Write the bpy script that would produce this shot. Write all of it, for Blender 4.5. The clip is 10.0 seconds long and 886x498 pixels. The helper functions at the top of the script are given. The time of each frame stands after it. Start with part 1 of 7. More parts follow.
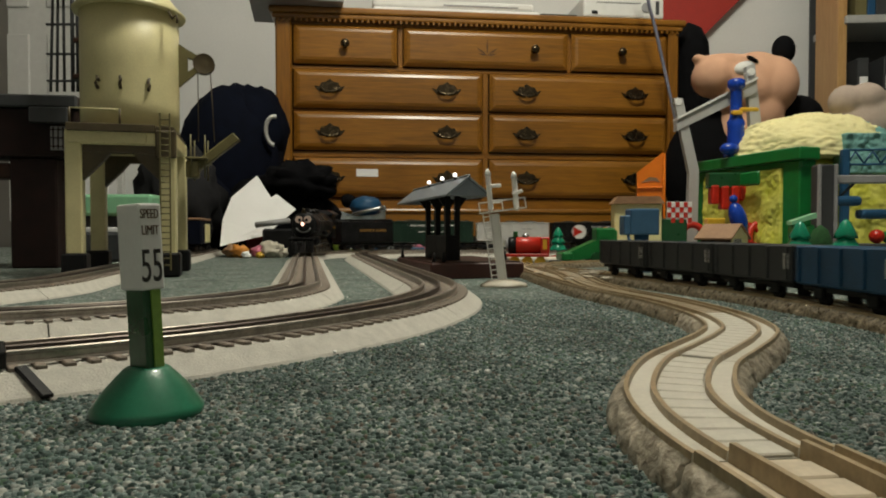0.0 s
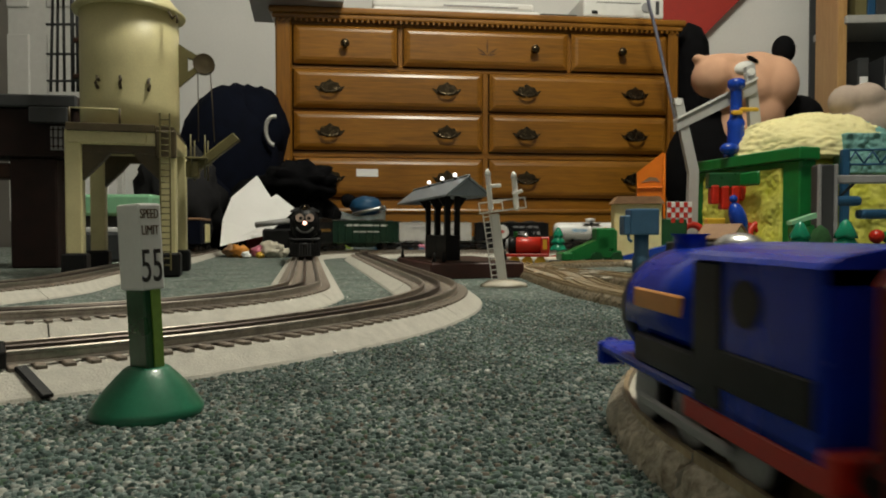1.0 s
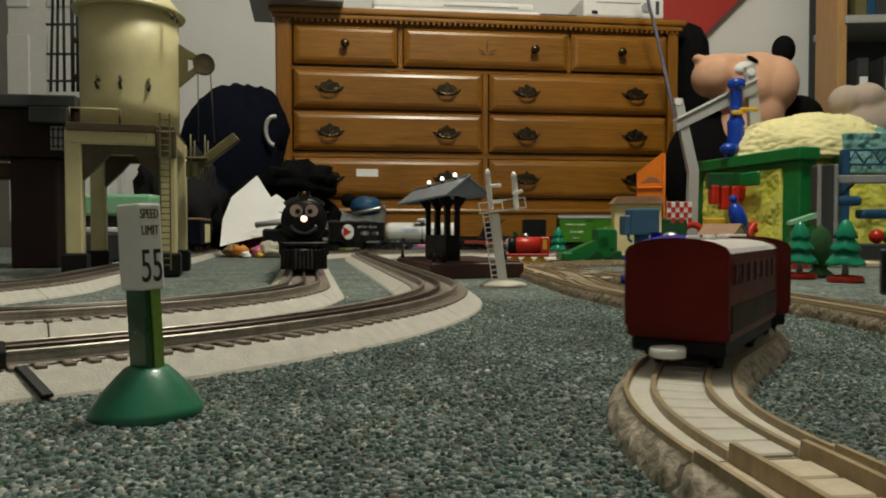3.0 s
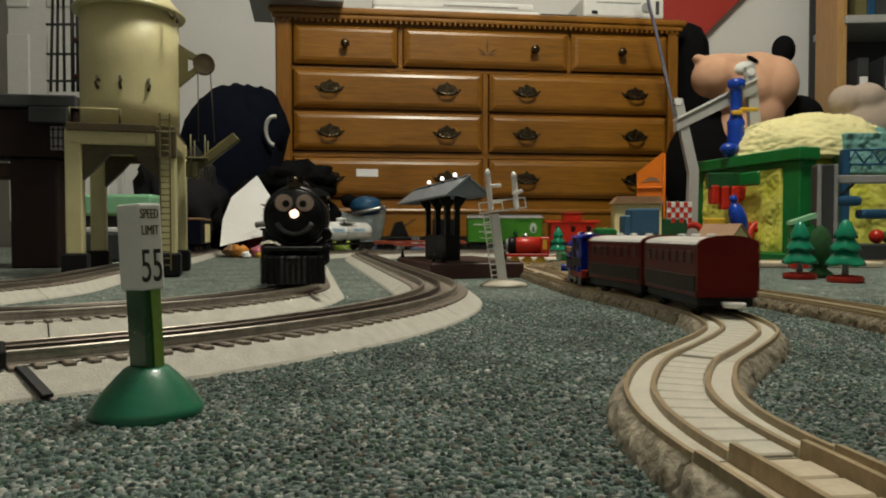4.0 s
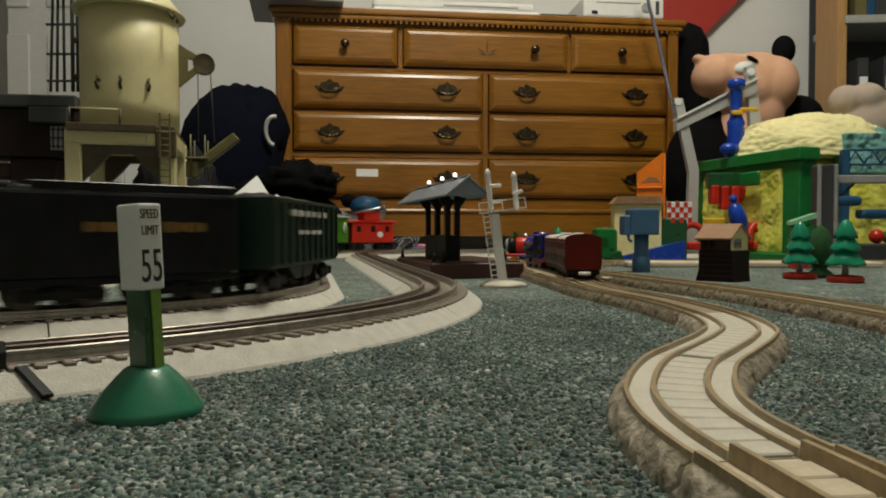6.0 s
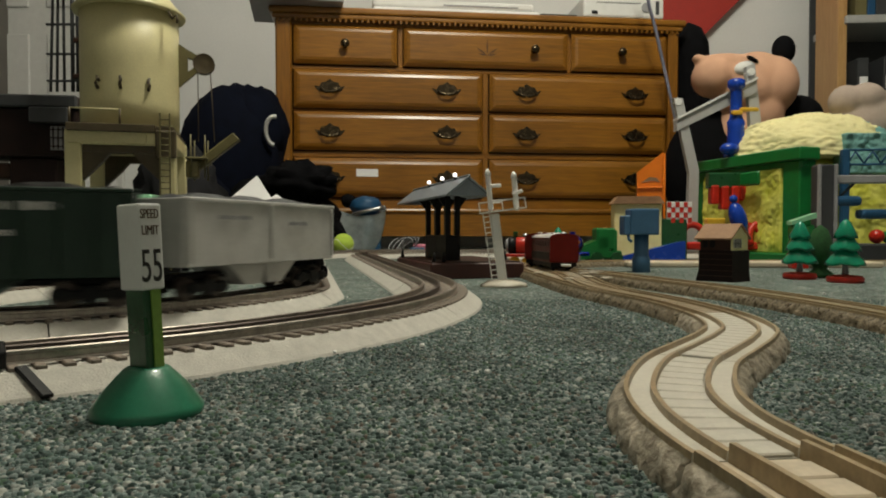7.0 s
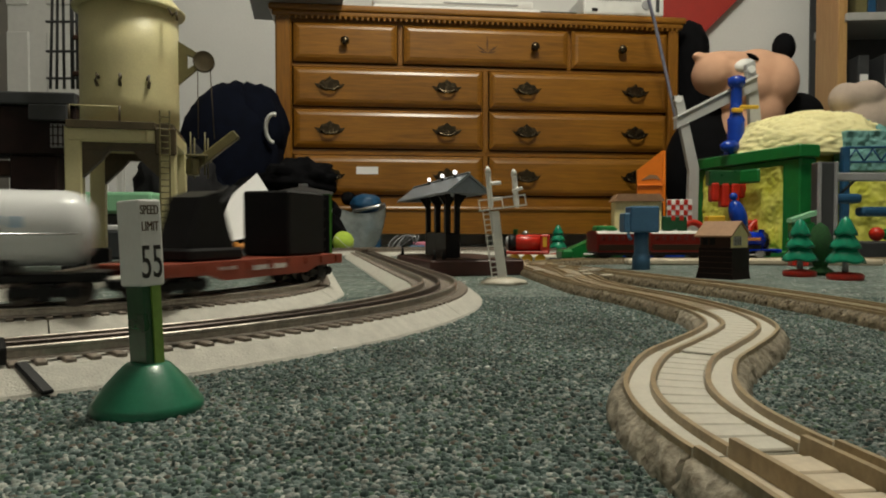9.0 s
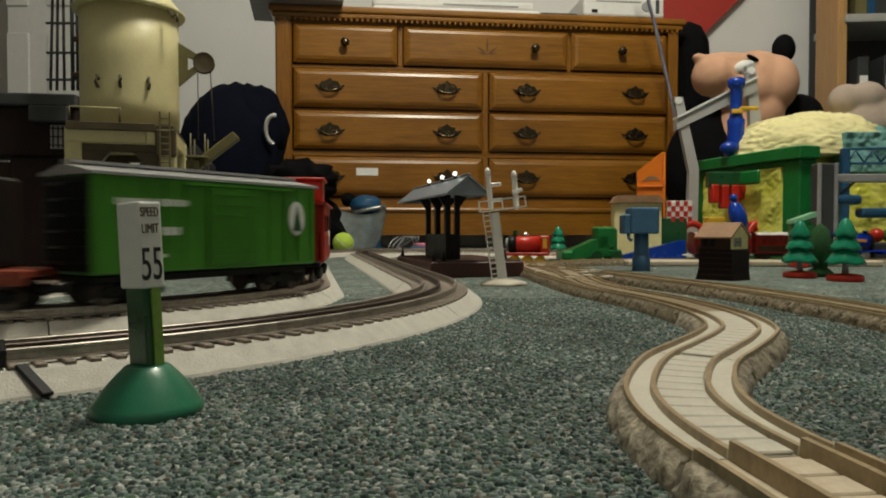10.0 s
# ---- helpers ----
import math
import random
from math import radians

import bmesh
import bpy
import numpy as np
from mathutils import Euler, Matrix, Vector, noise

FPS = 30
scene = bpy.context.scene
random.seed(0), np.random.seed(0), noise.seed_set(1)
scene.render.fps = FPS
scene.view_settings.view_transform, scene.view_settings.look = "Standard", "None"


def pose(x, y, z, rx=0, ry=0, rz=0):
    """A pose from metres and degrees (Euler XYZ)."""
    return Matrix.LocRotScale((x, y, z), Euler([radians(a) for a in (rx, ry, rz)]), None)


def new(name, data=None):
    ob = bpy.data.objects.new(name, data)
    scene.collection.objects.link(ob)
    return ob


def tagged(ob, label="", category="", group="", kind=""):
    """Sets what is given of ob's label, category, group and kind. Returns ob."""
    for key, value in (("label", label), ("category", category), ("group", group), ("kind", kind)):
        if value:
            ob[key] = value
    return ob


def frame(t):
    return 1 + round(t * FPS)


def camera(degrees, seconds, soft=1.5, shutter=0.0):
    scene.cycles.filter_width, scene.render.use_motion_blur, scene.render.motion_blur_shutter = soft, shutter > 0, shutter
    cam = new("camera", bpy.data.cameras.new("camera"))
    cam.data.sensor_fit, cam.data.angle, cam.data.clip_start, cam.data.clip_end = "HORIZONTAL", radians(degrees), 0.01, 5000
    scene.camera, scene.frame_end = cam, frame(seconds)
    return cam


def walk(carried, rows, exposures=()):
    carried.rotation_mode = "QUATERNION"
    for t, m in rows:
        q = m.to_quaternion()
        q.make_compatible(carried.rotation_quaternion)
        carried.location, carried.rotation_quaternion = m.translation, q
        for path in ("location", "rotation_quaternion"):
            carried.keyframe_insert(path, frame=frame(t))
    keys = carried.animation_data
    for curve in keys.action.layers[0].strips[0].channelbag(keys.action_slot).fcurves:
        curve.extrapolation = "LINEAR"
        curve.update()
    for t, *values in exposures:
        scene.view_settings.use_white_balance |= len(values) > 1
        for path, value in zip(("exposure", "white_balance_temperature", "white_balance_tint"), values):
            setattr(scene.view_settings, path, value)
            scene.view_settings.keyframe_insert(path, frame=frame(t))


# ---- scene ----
# camera: stands low on the carpet, is nudged slightly near the end
cam = camera(64.2, 10.0, soft=1.9, shutter=0.7)
PITCH = 88.58
walk(cam, [(0, pose(0, 0, 0.072, PITCH)), (8.05, pose(0, 0, 0.072, PITCH)),
           (8.45, pose(0, 0, 0.0715, PITCH - 0.13)), (9.0, pose(0, 0, 0.0713, PITCH - 0.17)),
           (9.6, pose(0, 0, 0.0714, PITCH - 0.15)), (10.0, pose(0, 0, 0.0717, PITCH - 0.08))])

# world: closed room, so only a dim evening sky outside
world = bpy.data.worlds.new("world")
world.use_nodes = True
scene.world = world
wn = world.node_tree.nodes
wn["Background"].inputs[0].default_value = (0.05, 0.06, 0.08, 1)
wn["Background"].inputs[1].default_value = 0.2


# the room's globe lamp under the ceiling
lamp = bpy.data.lights.new("ceiling_lamp", "POINT")
lamp.shadow_soft_size, lamp.energy, lamp.color = 0.16, 99, (0.98, 0.94, 0.78)
new("ceiling_lamp", lamp).location = (0.30, 0.95, 2.12)
scene.view_settings.exposure = 0.0


# ---- materials ----
def material(name, colour, rough=0.5, metal=0.0, vary=0.25, scale=40.0, grain=400.0, bump=0.15, colour2=None,
             spec=0.5, coat=0.0, emit=None, per_piece=0.0, transmission=0.0):
    m = bpy.data.materials.new(name)
    m.use_nodes = True
    nt = m.node_tree
    b = nt.nodes["Principled BSDF"]
    b.inputs["Roughness"].default_value = rough
    b.inputs["Metallic"].default_value = metal
    b.inputs["Specular IOR Level"].default_value = spec
    b.inputs["Coat Weight"].default_value = coat
    b.inputs["Transmission Weight"].default_value = transmission
    tc = nt.nodes.new("ShaderNodeTexCoord")
    n1 = nt.nodes.new("ShaderNodeTexNoise")
    n1.inputs["Scale"].default_value = scale
    n1.inputs["Detail"].default_value = 4
    nt.links.new(tc.outputs["Object"], n1.inputs["Vector"])
    n2 = nt.nodes.new("ShaderNodeTexNoise")
    n2.inputs["Scale"].default_value = grain
    n2.inputs["Detail"].default_value = 3
    nt.links.new(tc.outputs["Object"], n2.inputs["Vector"])
    mixv = nt.nodes.new("ShaderNodeMath")
    mixv.operation = "MULTIPLY_ADD"
    mixv.inputs[1].default_value = 0.4
    nt.links.new(n2.outputs["Fac"], mixv.inputs[0])
    half = nt.nodes.new("ShaderNodeMath")
    half.operation = "MULTIPLY"
    half.inputs[1].default_value = 0.6
    nt.links.new(n1.outputs["Fac"], half.inputs[0])
    nt.links.new(half.outputs[0], mixv.inputs[2])
    ramp = nt.nodes.new("ShaderNodeValToRGB")
    c2 = colour2 or tuple(min(1, c * (1 + vary)) for c in colour)
    c1 = colour if colour2 else tuple(c * (1 - vary) for c in colour)
    ramp.color_ramp.elements[0].color, ramp.color_ramp.elements[0].position = (*c1, 1), 0.32
    ramp.color_ramp.elements[1].color, ramp.color_ramp.elements[1].position = (*c2, 1), 0.68
    nt.links.new(mixv.outputs[0], ramp.inputs[0])
    out = ramp.outputs[0]
    if per_piece:
        oi = nt.nodes.new("ShaderNodeObjectInfo")
        hsv = nt.nodes.new("ShaderNodeHueSaturation")
        mr = nt.nodes.new("ShaderNodeMapRange")
        mr.inputs["To Min"].default_value, mr.inputs["To Max"].default_value = 1 - per_piece, 1 + per_piece
        nt.links.new(oi.outputs["Random"], mr.inputs["Value"])
        nt.links.new(mr.outputs[0], hsv.inputs["Value"])
        nt.links.new(out, hsv.inputs["Color"])
        out = hsv.outputs[0]
    nt.links.new(out, b.inputs["Base Color"])
    rr = nt.nodes.new("ShaderNodeMapRange")
    rr.inputs["To Min"].default_value, rr.inputs["To Max"].default_value = max(0.03, rough - 0.1), min(1, rough + 0.1)
    nt.links.new(n1.outputs["Fac"], rr.inputs["Value"])
    nt.links.new(rr.outputs[0], b.inputs["Roughness"])
    if bump:
        bp = nt.nodes.new("ShaderNodeBump")
        bp.inputs["Strength"].default_value = bump
        bp.inputs["Distance"].default_value = 0.0006
        nt.links.new(n2.outputs["Fac"], bp.inputs["Height"])
        nt.links.new(bp.outputs[0], b.inputs["Normal"])
    if emit:
        b.inputs["Emission Color"].default_value = (*emit[0], 1)
        b.inputs["Emission Strength"].default_value = emit[1]
    return m


def wood_material(name, dark, light, rough=0.3, coat=0.3, axis=0, stretch=14.0, scale=9.0):
    m = bpy.data.materials.new(name)
    m.use_nodes = True
    nt = m.node_tree
    b = nt.nodes["Principled BSDF"]
    tc = nt.nodes.new("ShaderNodeTexCoord")
    mp = nt.nodes.new("ShaderNodeMapping")
    s = [stretch, stretch, stretch]
    s[axis] = 1.0
    mp.inputs["Scale"].default_value = s
    nt.links.new(tc.outputs["Object"], mp.inputs["Vector"])
    n = nt.nodes.new("ShaderNodeTexNoise")
    n.inputs["Scale"].default_value, n.inputs["Detail"].default_value = scale, 6
    n.inputs["Distortion"].default_value = 0.8
    nt.links.new(mp.outputs[0], n.inputs["Vector"])
    big = nt.nodes.new("ShaderNodeTexNoise")
    big.inputs["Scale"].default_value = 3.0
    nt.links.new(tc.outputs["Object"], big.inputs["Vector"])
    mx = nt.nodes.new("ShaderNodeMath")
    mx.operation = "MULTIPLY_ADD"
    mx.inputs[1].default_value = 0.4
    nt.links.new(big.outputs["Fac"], mx.inputs[0])
    hm = nt.nodes.new("ShaderNodeMath")
    hm.operation = "MULTIPLY"
    hm.inputs[1].default_value = 0.6
    nt.links.new(n.outputs["Fac"], hm.inputs[0])
    nt.links.new(hm.outputs[0], mx.inputs[2])
    ramp = nt.nodes.new("ShaderNodeValToRGB")
    ramp.color_ramp.elements[0].color, ramp.color_ramp.elements[0].position = (*dark, 1), 0.33
    ramp.color_ramp.elements[1].color, ramp.color_ramp.elements[1].position = (*light, 1), 0.65
    nt.links.new(mx.outputs[0], ramp.inputs[0])
    nt.links.new(ramp.outputs[0], b.inputs["Base Color"])
    b.inputs["Roughness"].default_value = rough
    b.inputs["Coat Weight"].default_value = coat
    b.inputs["Coat Roughness"].default_value = 0.25
    bp = nt.nodes.new("ShaderNodeBump")
    bp.inputs["Strength"].default_value, bp.inputs["Distance"].default_value = 0.07, 0.001
    nt.links.new(n.outputs["Fac"], bp.inputs["Height"])
    nt.links.new(bp.outputs[0], b.inputs["Normal"])
    return m


def speckle_material(name, stops, cell=320.0, rough=0.95, island=False):
    """Fleck-dyed pile: each tuft takes one of a few colours."""
    m = bpy.data.materials.new(name)
    m.use_nodes = True
    nt = m.node_tree
    b = nt.nodes["Principled BSDF"]
    b.inputs["Roughness"].default_value = rough
    b.inputs["Specular IOR Level"].default_value = 0.15
    b.inputs["Sheen Weight"].default_value = 0.15
    tc = nt.nodes.new("ShaderNodeTexCoord")
    ramp = nt.nodes.new("ShaderNodeValToRGB")
    ramp.color_ramp.interpolation = "CONSTANT" if island else "LINEAR"
    e = ramp.color_ramp.elements
    while len(e) < len(stops):
        e.new(0.5)
    for el, (p, c) in zip(e, stops):
        el.position, el.color = p, (*c, 1)
    if island:
        g = nt.nodes.new("ShaderNodeNewGeometry")
        nt.links.new(g.outputs["Random Per Island"], ramp.inputs[0])
    else:
        v = nt.nodes.new("ShaderNodeTexVoronoi")
        v.inputs["Scale"].default_value = cell
        nt.links.new(tc.outputs["Object"], v.inputs["Vector"])
        sep = nt.nodes.new("ShaderNodeSeparateColor")
        nt.links.new(v.outputs["Color"], sep.inputs[0])
        nt.links.new(sep.outputs[0], ramp.inputs[0])
        bp = nt.nodes.new("ShaderNodeBump")
        bp.inputs["Strength"].default_value, bp.inputs["Distance"].default_value = 0.8, 0.003
        nt.links.new(v.outputs["Distance"], bp.inputs["Height"])
        nt.links.new(bp.outputs[0], b.inputs["Normal"])
    big = nt.nodes.new("ShaderNodeTexNoise")
    big.inputs["Scale"].default_value, big.inputs["Detail"].default_value = 14.0, 5
    nt.links.new(tc.outputs["Object"], big.inputs["Vector"])
    mr = nt.nodes.new("ShaderNodeMapRange")
    mr.inputs["From Min"].default_value, mr.inputs["From Max"].default_value = 0.3, 0.7
    mr.inputs["To Min"].default_value, mr.inputs["To Max"].default_value = 0.7, 1.3
    nt.links.new(big.outputs["Fac"], mr.inputs["Value"])
    hsv = nt.nodes.new("ShaderNodeHueSaturation")
    nt.links.new(ramp.outputs[0], hsv.inputs["Color"])
    nt.links.new(mr.outputs[0], hsv.inputs["Value"])
    nt.links.new(hsv.outputs[0], b.inputs["Base Color"])
    return m


FLECKS = [(0.0, (0.038, 0.060, 0.055)), (0.22, (0.080, 0.118, 0.108)), (0.42, (0.122, 0.170, 0.157)), (0.57, (0.090, 0.145, 0.100)),
          (0.65, (0.155, 0.135, 0.112)), (0.71, (0.19, 0.235, 0.225)), (0.87, (0.275, 0.30, 0.28)), (0.955, (0.42, 0.435, 0.40))]
M = {}
M["carpet"] = speckle_material("carpet_pile", FLECKS, 330)
M["tuft"] = speckle_material("carpet_tuft", FLECKS, island=True)
# unseen walls: colours darkened to hold down bounced fill light, not known paint
M["wall_plain"] = material("side_wall_low_bounce", (0.15, 0.14, 0.125), 0.85, vary=0.05, scale=3, grain=120, bump=0.2)
M["wall_shaded"] = material("rear_wall_mid_bounce", (0.42, 0.41, 0.40), 0.85, vary=0.05, scale=3, grain=120, bump=0.2)
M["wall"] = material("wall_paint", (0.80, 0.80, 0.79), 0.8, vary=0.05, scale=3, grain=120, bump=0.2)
M["ceiling"] = material("ceiling_paint", (0.6, 0.59, 0.57), 0.9, vary=0.03)
M["white_trim"] = material("white_trim", (0.72, 0.72, 0.70), 0.45, vary=0.05)
M["dresser"] = wood_material("dresser_oak", (0.165, 0.066, 0.006), (0.32, 0.135, 0.014), rough=0.3, coat=0.22)
M["dresser_side"] = wood_material("dresser_oak_upright", (0.16, 0.062, 0.006), (0.30, 0.125, 0.013), rough=0.3, coat=0.22, axis=2)
# near-black wood colour that paints shadow into the gaps between drawers
M["dresser_gap"] = material("dresser_gap", (0.025, 0.011, 0.004), 0.7)
M["carved"] = material("carved_wood", (0.095, 0.038, 0.006), 0.6)
M["brass"] = material("aged_brass", (0.085, 0.064, 0.038), 0.26, metal=0.9, vary=0.4, scale=60)
M["roadbed"] = material("roadbed_grey", (0.53, 0.51, 0.455), 0.85, vary=0.14, scale=120, grain=900, bump=0.8)
M["tie"] = material("tie_brown", (0.22, 0.18, 0.145), 0.7, vary=0.35, scale=200)
M["rail"] = material("rail_steel", (0.40, 0.36, 0.32), 0.34, metal=0.85, vary=0.3, scale=90)
M["rail_dark"] = material("rail_blackened", (0.1, 0.08, 0.07), 0.4, metal=0.6, vary=0.3)
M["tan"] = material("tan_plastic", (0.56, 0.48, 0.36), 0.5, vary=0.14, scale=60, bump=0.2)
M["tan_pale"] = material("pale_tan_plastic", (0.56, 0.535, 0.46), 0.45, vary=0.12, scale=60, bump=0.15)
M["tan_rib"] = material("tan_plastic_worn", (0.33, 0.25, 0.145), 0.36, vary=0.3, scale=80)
# colour2 paints the pale glossy highlights of the pebbled side
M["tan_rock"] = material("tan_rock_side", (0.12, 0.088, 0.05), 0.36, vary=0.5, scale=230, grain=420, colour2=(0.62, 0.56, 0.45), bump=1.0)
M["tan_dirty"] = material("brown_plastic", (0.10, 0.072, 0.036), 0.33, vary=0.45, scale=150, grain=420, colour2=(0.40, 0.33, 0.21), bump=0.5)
# same for the brown sides: sparkle mixed in as pale colour2
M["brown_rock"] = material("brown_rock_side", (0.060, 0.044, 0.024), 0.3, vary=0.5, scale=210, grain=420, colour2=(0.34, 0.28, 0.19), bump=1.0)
M["tan_sticker"] = material("pale_worn_patch", (0.62, 0.57, 0.47), 0.5, vary=0.15)
M["wheel_brown"] = material("worn_wheel_metal", (0.15, 0.115, 0.08), 0.42, metal=0.6, vary=0.35)
M["black"] = material("black_plastic", (0.008, 0.008, 0.009), 0.42, vary=0.4, spec=0.22)
M["black_metal"] = material("black_diecast", (0.009, 0.009, 0.010), 0.32, metal=0.0, spec=0.26, vary=0.5, scale=50)
M["black_soft"] = material("black_cloth", (0.004, 0.004, 0.005), 0.95, vary=0.5, scale=30, spec=0.1)
M["loco_grey"] = material("graphite_grey", (0.07, 0.07, 0.075), 0.35, metal=0.4, vary=0.3)
M["navy"] = material("navy_cloth", (0.0035, 0.005, 0.012), 0.95, spec=0.1, vary=0.4, scale=30, grain=700, bump=0.5)
M["darkgrey"] = material("dark_grey_cloth", (0.02, 0.02, 0.022), 0.9, vary=0.4, scale=20, spec=0.15)
M["white"] = material("white_plastic", (0.78, 0.78, 0.76), 0.4, vary=0.05)
M["signal_white"] = material("bright_white_plastic", (0.9, 0.89, 0.86), 0.35, vary=0.05)
M["paper"] = material("white_paper", (0.88, 0.88, 0.88), 0.8, vary=0.04, scale=15)
M["grey_pl"] = material("grey_plastic", (0.33, 0.33, 0.34), 0.45, vary=0.15)
M["grey_dark_pl"] = material("dark_grey_plastic", (0.045, 0.048, 0.052), 0.45, vary=0.2)
M["green_dark"] = material("green_turned_wood", (0.012, 0.16, 0.085), 0.35, vary=0.15, coat=0.3)
M["green_post"] = material("green_post", (0.008, 0.075, 0.022), 0.3, vary=0.2, coat=0.3)
# lit copy of green_post: light on the sign post's edge put into colour
M["green_post_lit"] = material("lit_post_edge", (0.2, 0.34, 0.06), 0.35, vary=0.2)
M["green_toy"] = material("green_toy_plastic", (0.008, 0.17, 0.035), 0.32, vary=0.15)
M["green_clear"] = material("green_clear_plastic", (0.012, 0.36, 0.20), 0.10, vary=0.15, transmission=0.4)
M["green_leaf"] = material("green_flock", (0.012, 0.07, 0.015), 0.9, vary=0.4, scale=300)
M["green_car"] = material("boxcar_green", (0.050, 0.23, 0.014), 0.4, vary=0.12)
M["green_deep"] = material("dark_green_paint", (0.004, 0.026, 0.014), 0.42, vary=0.2)
M["mint"] = material("mint_plastic", (0.25, 0.55, 0.33), 0.5, vary=0.1)
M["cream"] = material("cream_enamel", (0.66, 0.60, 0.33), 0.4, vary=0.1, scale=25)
# shaded copy of the cream: shadow below the tank as colour; also dark fittings
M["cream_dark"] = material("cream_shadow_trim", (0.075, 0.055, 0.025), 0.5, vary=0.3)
M["olive"] = material("olive_plastic", (0.15, 0.13, 0.05), 0.5, vary=0.2)
M["red"] = material("red_plastic", (0.5, 0.02, 0.008), 0.32, vary=0.15)
M["maroon"] = material("maroon_plastic", (0.135, 0.008, 0.005), 0.32, vary=0.2, spec=0.22)
M["maroon_window"] = material("dark_window_print", (0.075, 0.007, 0.005), 0.3)
M["cream_line"] = material("coach_lower_panel", (0.024, 0.012, 0.006), 0.4, vary=0.2, spec=0.22)
M["roof_pale"] = material("pale_coach_roof", (0.68, 0.66, 0.64), 0.35, vary=0.15, scale=60)
M["blue"] = material("blue_plastic", (0.002, 0.026, 0.38), 0.26, vary=0.12, spec=0.22)
M["blue_toy"] = material("royal_blue_plastic", (0.006, 0.05, 0.4), 0.25, vary=0.12)
M["blue_slate"] = material("slate_blue_plastic", (0.06, 0.16, 0.29), 0.42, vary=0.12)
M["blue_car"] = material("petrol_blue_plastic", (0.012, 0.075, 0.17), 0.45, vary=0.2)
M["orange"] = material("orange_plastic", (0.80, 0.20, 0.01), 0.35, vary=0.1)
M["orange_soft"] = material("orange_plate", (0.62, 0.25, 0.04), 0.4, vary=0.1)
M["yellow"] = material("yellow_plastic", (0.7, 0.42, 0.03), 0.35, vary=0.1)
M["yellow_pale"] = material("pale_yellow_rock", (0.58, 0.58, 0.03), 0.7, vary=0.2, scale=30, colour2=(0.82, 0.80, 0.20), bump=0.6)
M["foam"] = material("cream_rock", (0.74, 0.66, 0.3), 0.75, vary=0.12, scale=70, colour2=(0.86, 0.8, 0.46), bump=0.8)
M["foam_blue"] = material("teal_rock", (0.16, 0.36, 0.34), 0.7, vary=0.4, scale=20)
M["peach"] = material("peach_plush", (0.66, 0.38, 0.25), 0.9, vary=0.06, scale=20, grain=700, bump=0.6)
M["plush_white"] = material("white_plush", (0.40, 0.32, 0.27), 0.95, vary=0.1, grain=500, bump=0.8)
M["red_board"] = material("red_board", (0.42, 0.03, 0.02), 0.6, vary=0.08)
M["shelf_wood"] = wood_material("pine_shelf", (0.42, 0.23, 0.08), (0.55, 0.33, 0.13), axis=2, rough=0.5, coat=0.1)
M["shelf_white"] = material("white_shelf", (0.42, 0.42, 0.41), 0.5, vary=0.04)
M["brown"] = material("brown_building", (0.045, 0.02, 0.013), 0.6, vary=0.35, scale=60, spec=0.3)
M["brown_roof"] = material("brown_roof", (0.3, 0.17, 0.09), 0.65, vary=0.2, scale=80)
M["brown_dark"] = material("dark_brown_wood", (0.014, 0.006, 0.005), 0.6, vary=0.4, scale=40, spec=0.25)
M["platform_maroon"] = material("dark_maroon_platform", (0.060, 0.017, 0.012), 0.5, vary=0.25, scale=60)
M["window_light"] = material("pale_window", (0.55, 0.55, 0.5), 0.3, vary=0.1)
M["steel"] = material("bright_steel", (0.6, 0.6, 0.6), 0.25, metal=0.9, vary=0.1)
M["silver"] = material("silver_hopper_paint", (0.62, 0.61, 0.59), 0.42, metal=0.15, vary=0.12, scale=60)
M["tank_white"] = material("tank_white", (0.8, 0.81, 0.82), 0.2, vary=0.04, coat=0.4)
M["tank_blue"] = material("pale_blue_print", (0.2, 0.42, 0.62), 0.4)
M["flat_red"] = material("oxide_red", (0.26, 0.045, 0.02), 0.5, vary=0.2)
M["gold"] = material("gold_print", (0.28, 0.15, 0.03), 0.5, vary=0.3)
M["roof_slate"] = material("station_roof", (0.21, 0.25, 0.29), 0.35, vary=0.12, scale=50)
M["lamp_white"] = material("lamp_globe", (0.85, 0.85, 0.8), 0.2, emit=((1.0, 0.97, 0.9), 1.6))
M["headlight"] = material("headlight_bulb", (0.9, 0.7, 0.6), 0.2, emit=((1.0, 0.52, 0.38), 2.4))
M["eye_ring"] = material("pale_ring", (0.55, 0.42, 0.36), 0.4)
M["mouth"] = material("grey_bar", (0.11, 0.11, 0.11), 0.4)
M["print_black"] = material("black_print", (0.02, 0.018, 0.015), 0.5)
M["brown_print"] = material("brown_print", (0.09, 0.05, 0.02), 0.5)
M["tennis"] = material("tennis_felt", (0.45, 0.62, 0.08), 0.95, vary=0.15, scale=90)
M["pink"] = material("pink_plastic", (0.7, 0.2, 0.3), 0.4)
M["steel_blue_cable"] = material("grey_blue_cable", (0.2, 0.21, 0.29), 0.45)
M["clear"] = material("clear_plastic", (0.72, 0.77, 0.78), 0.22, transmission=0.65, bump=0.05)


# ---- building helpers ----
def part(name, bm, mat, parent, label=""):
    me = bpy.data.meshes.new(name)
    bm.to_mesh(me)
    bm.free()
    for m in (mat if isinstance(mat, (list, tuple)) else [mat]):
        me.materials.append(M[m])
    ob = new(name, me)
    if parent is not None:
        ob.parent = parent
    if label:
        tagged(ob, label)
    return ob


def share(name, me, parent, m):
    ob = new(name, me)
    ob.parent = parent
    ob.matrix_basis = m
    return ob


def thing(name, label, category, m=None, group="", kind=""):
    ob = new(name)
    ob.empty_display_size = 0.02
    if m is not None:
        ob.matrix_basis = m
    return tagged(ob, label, category, group, kind)


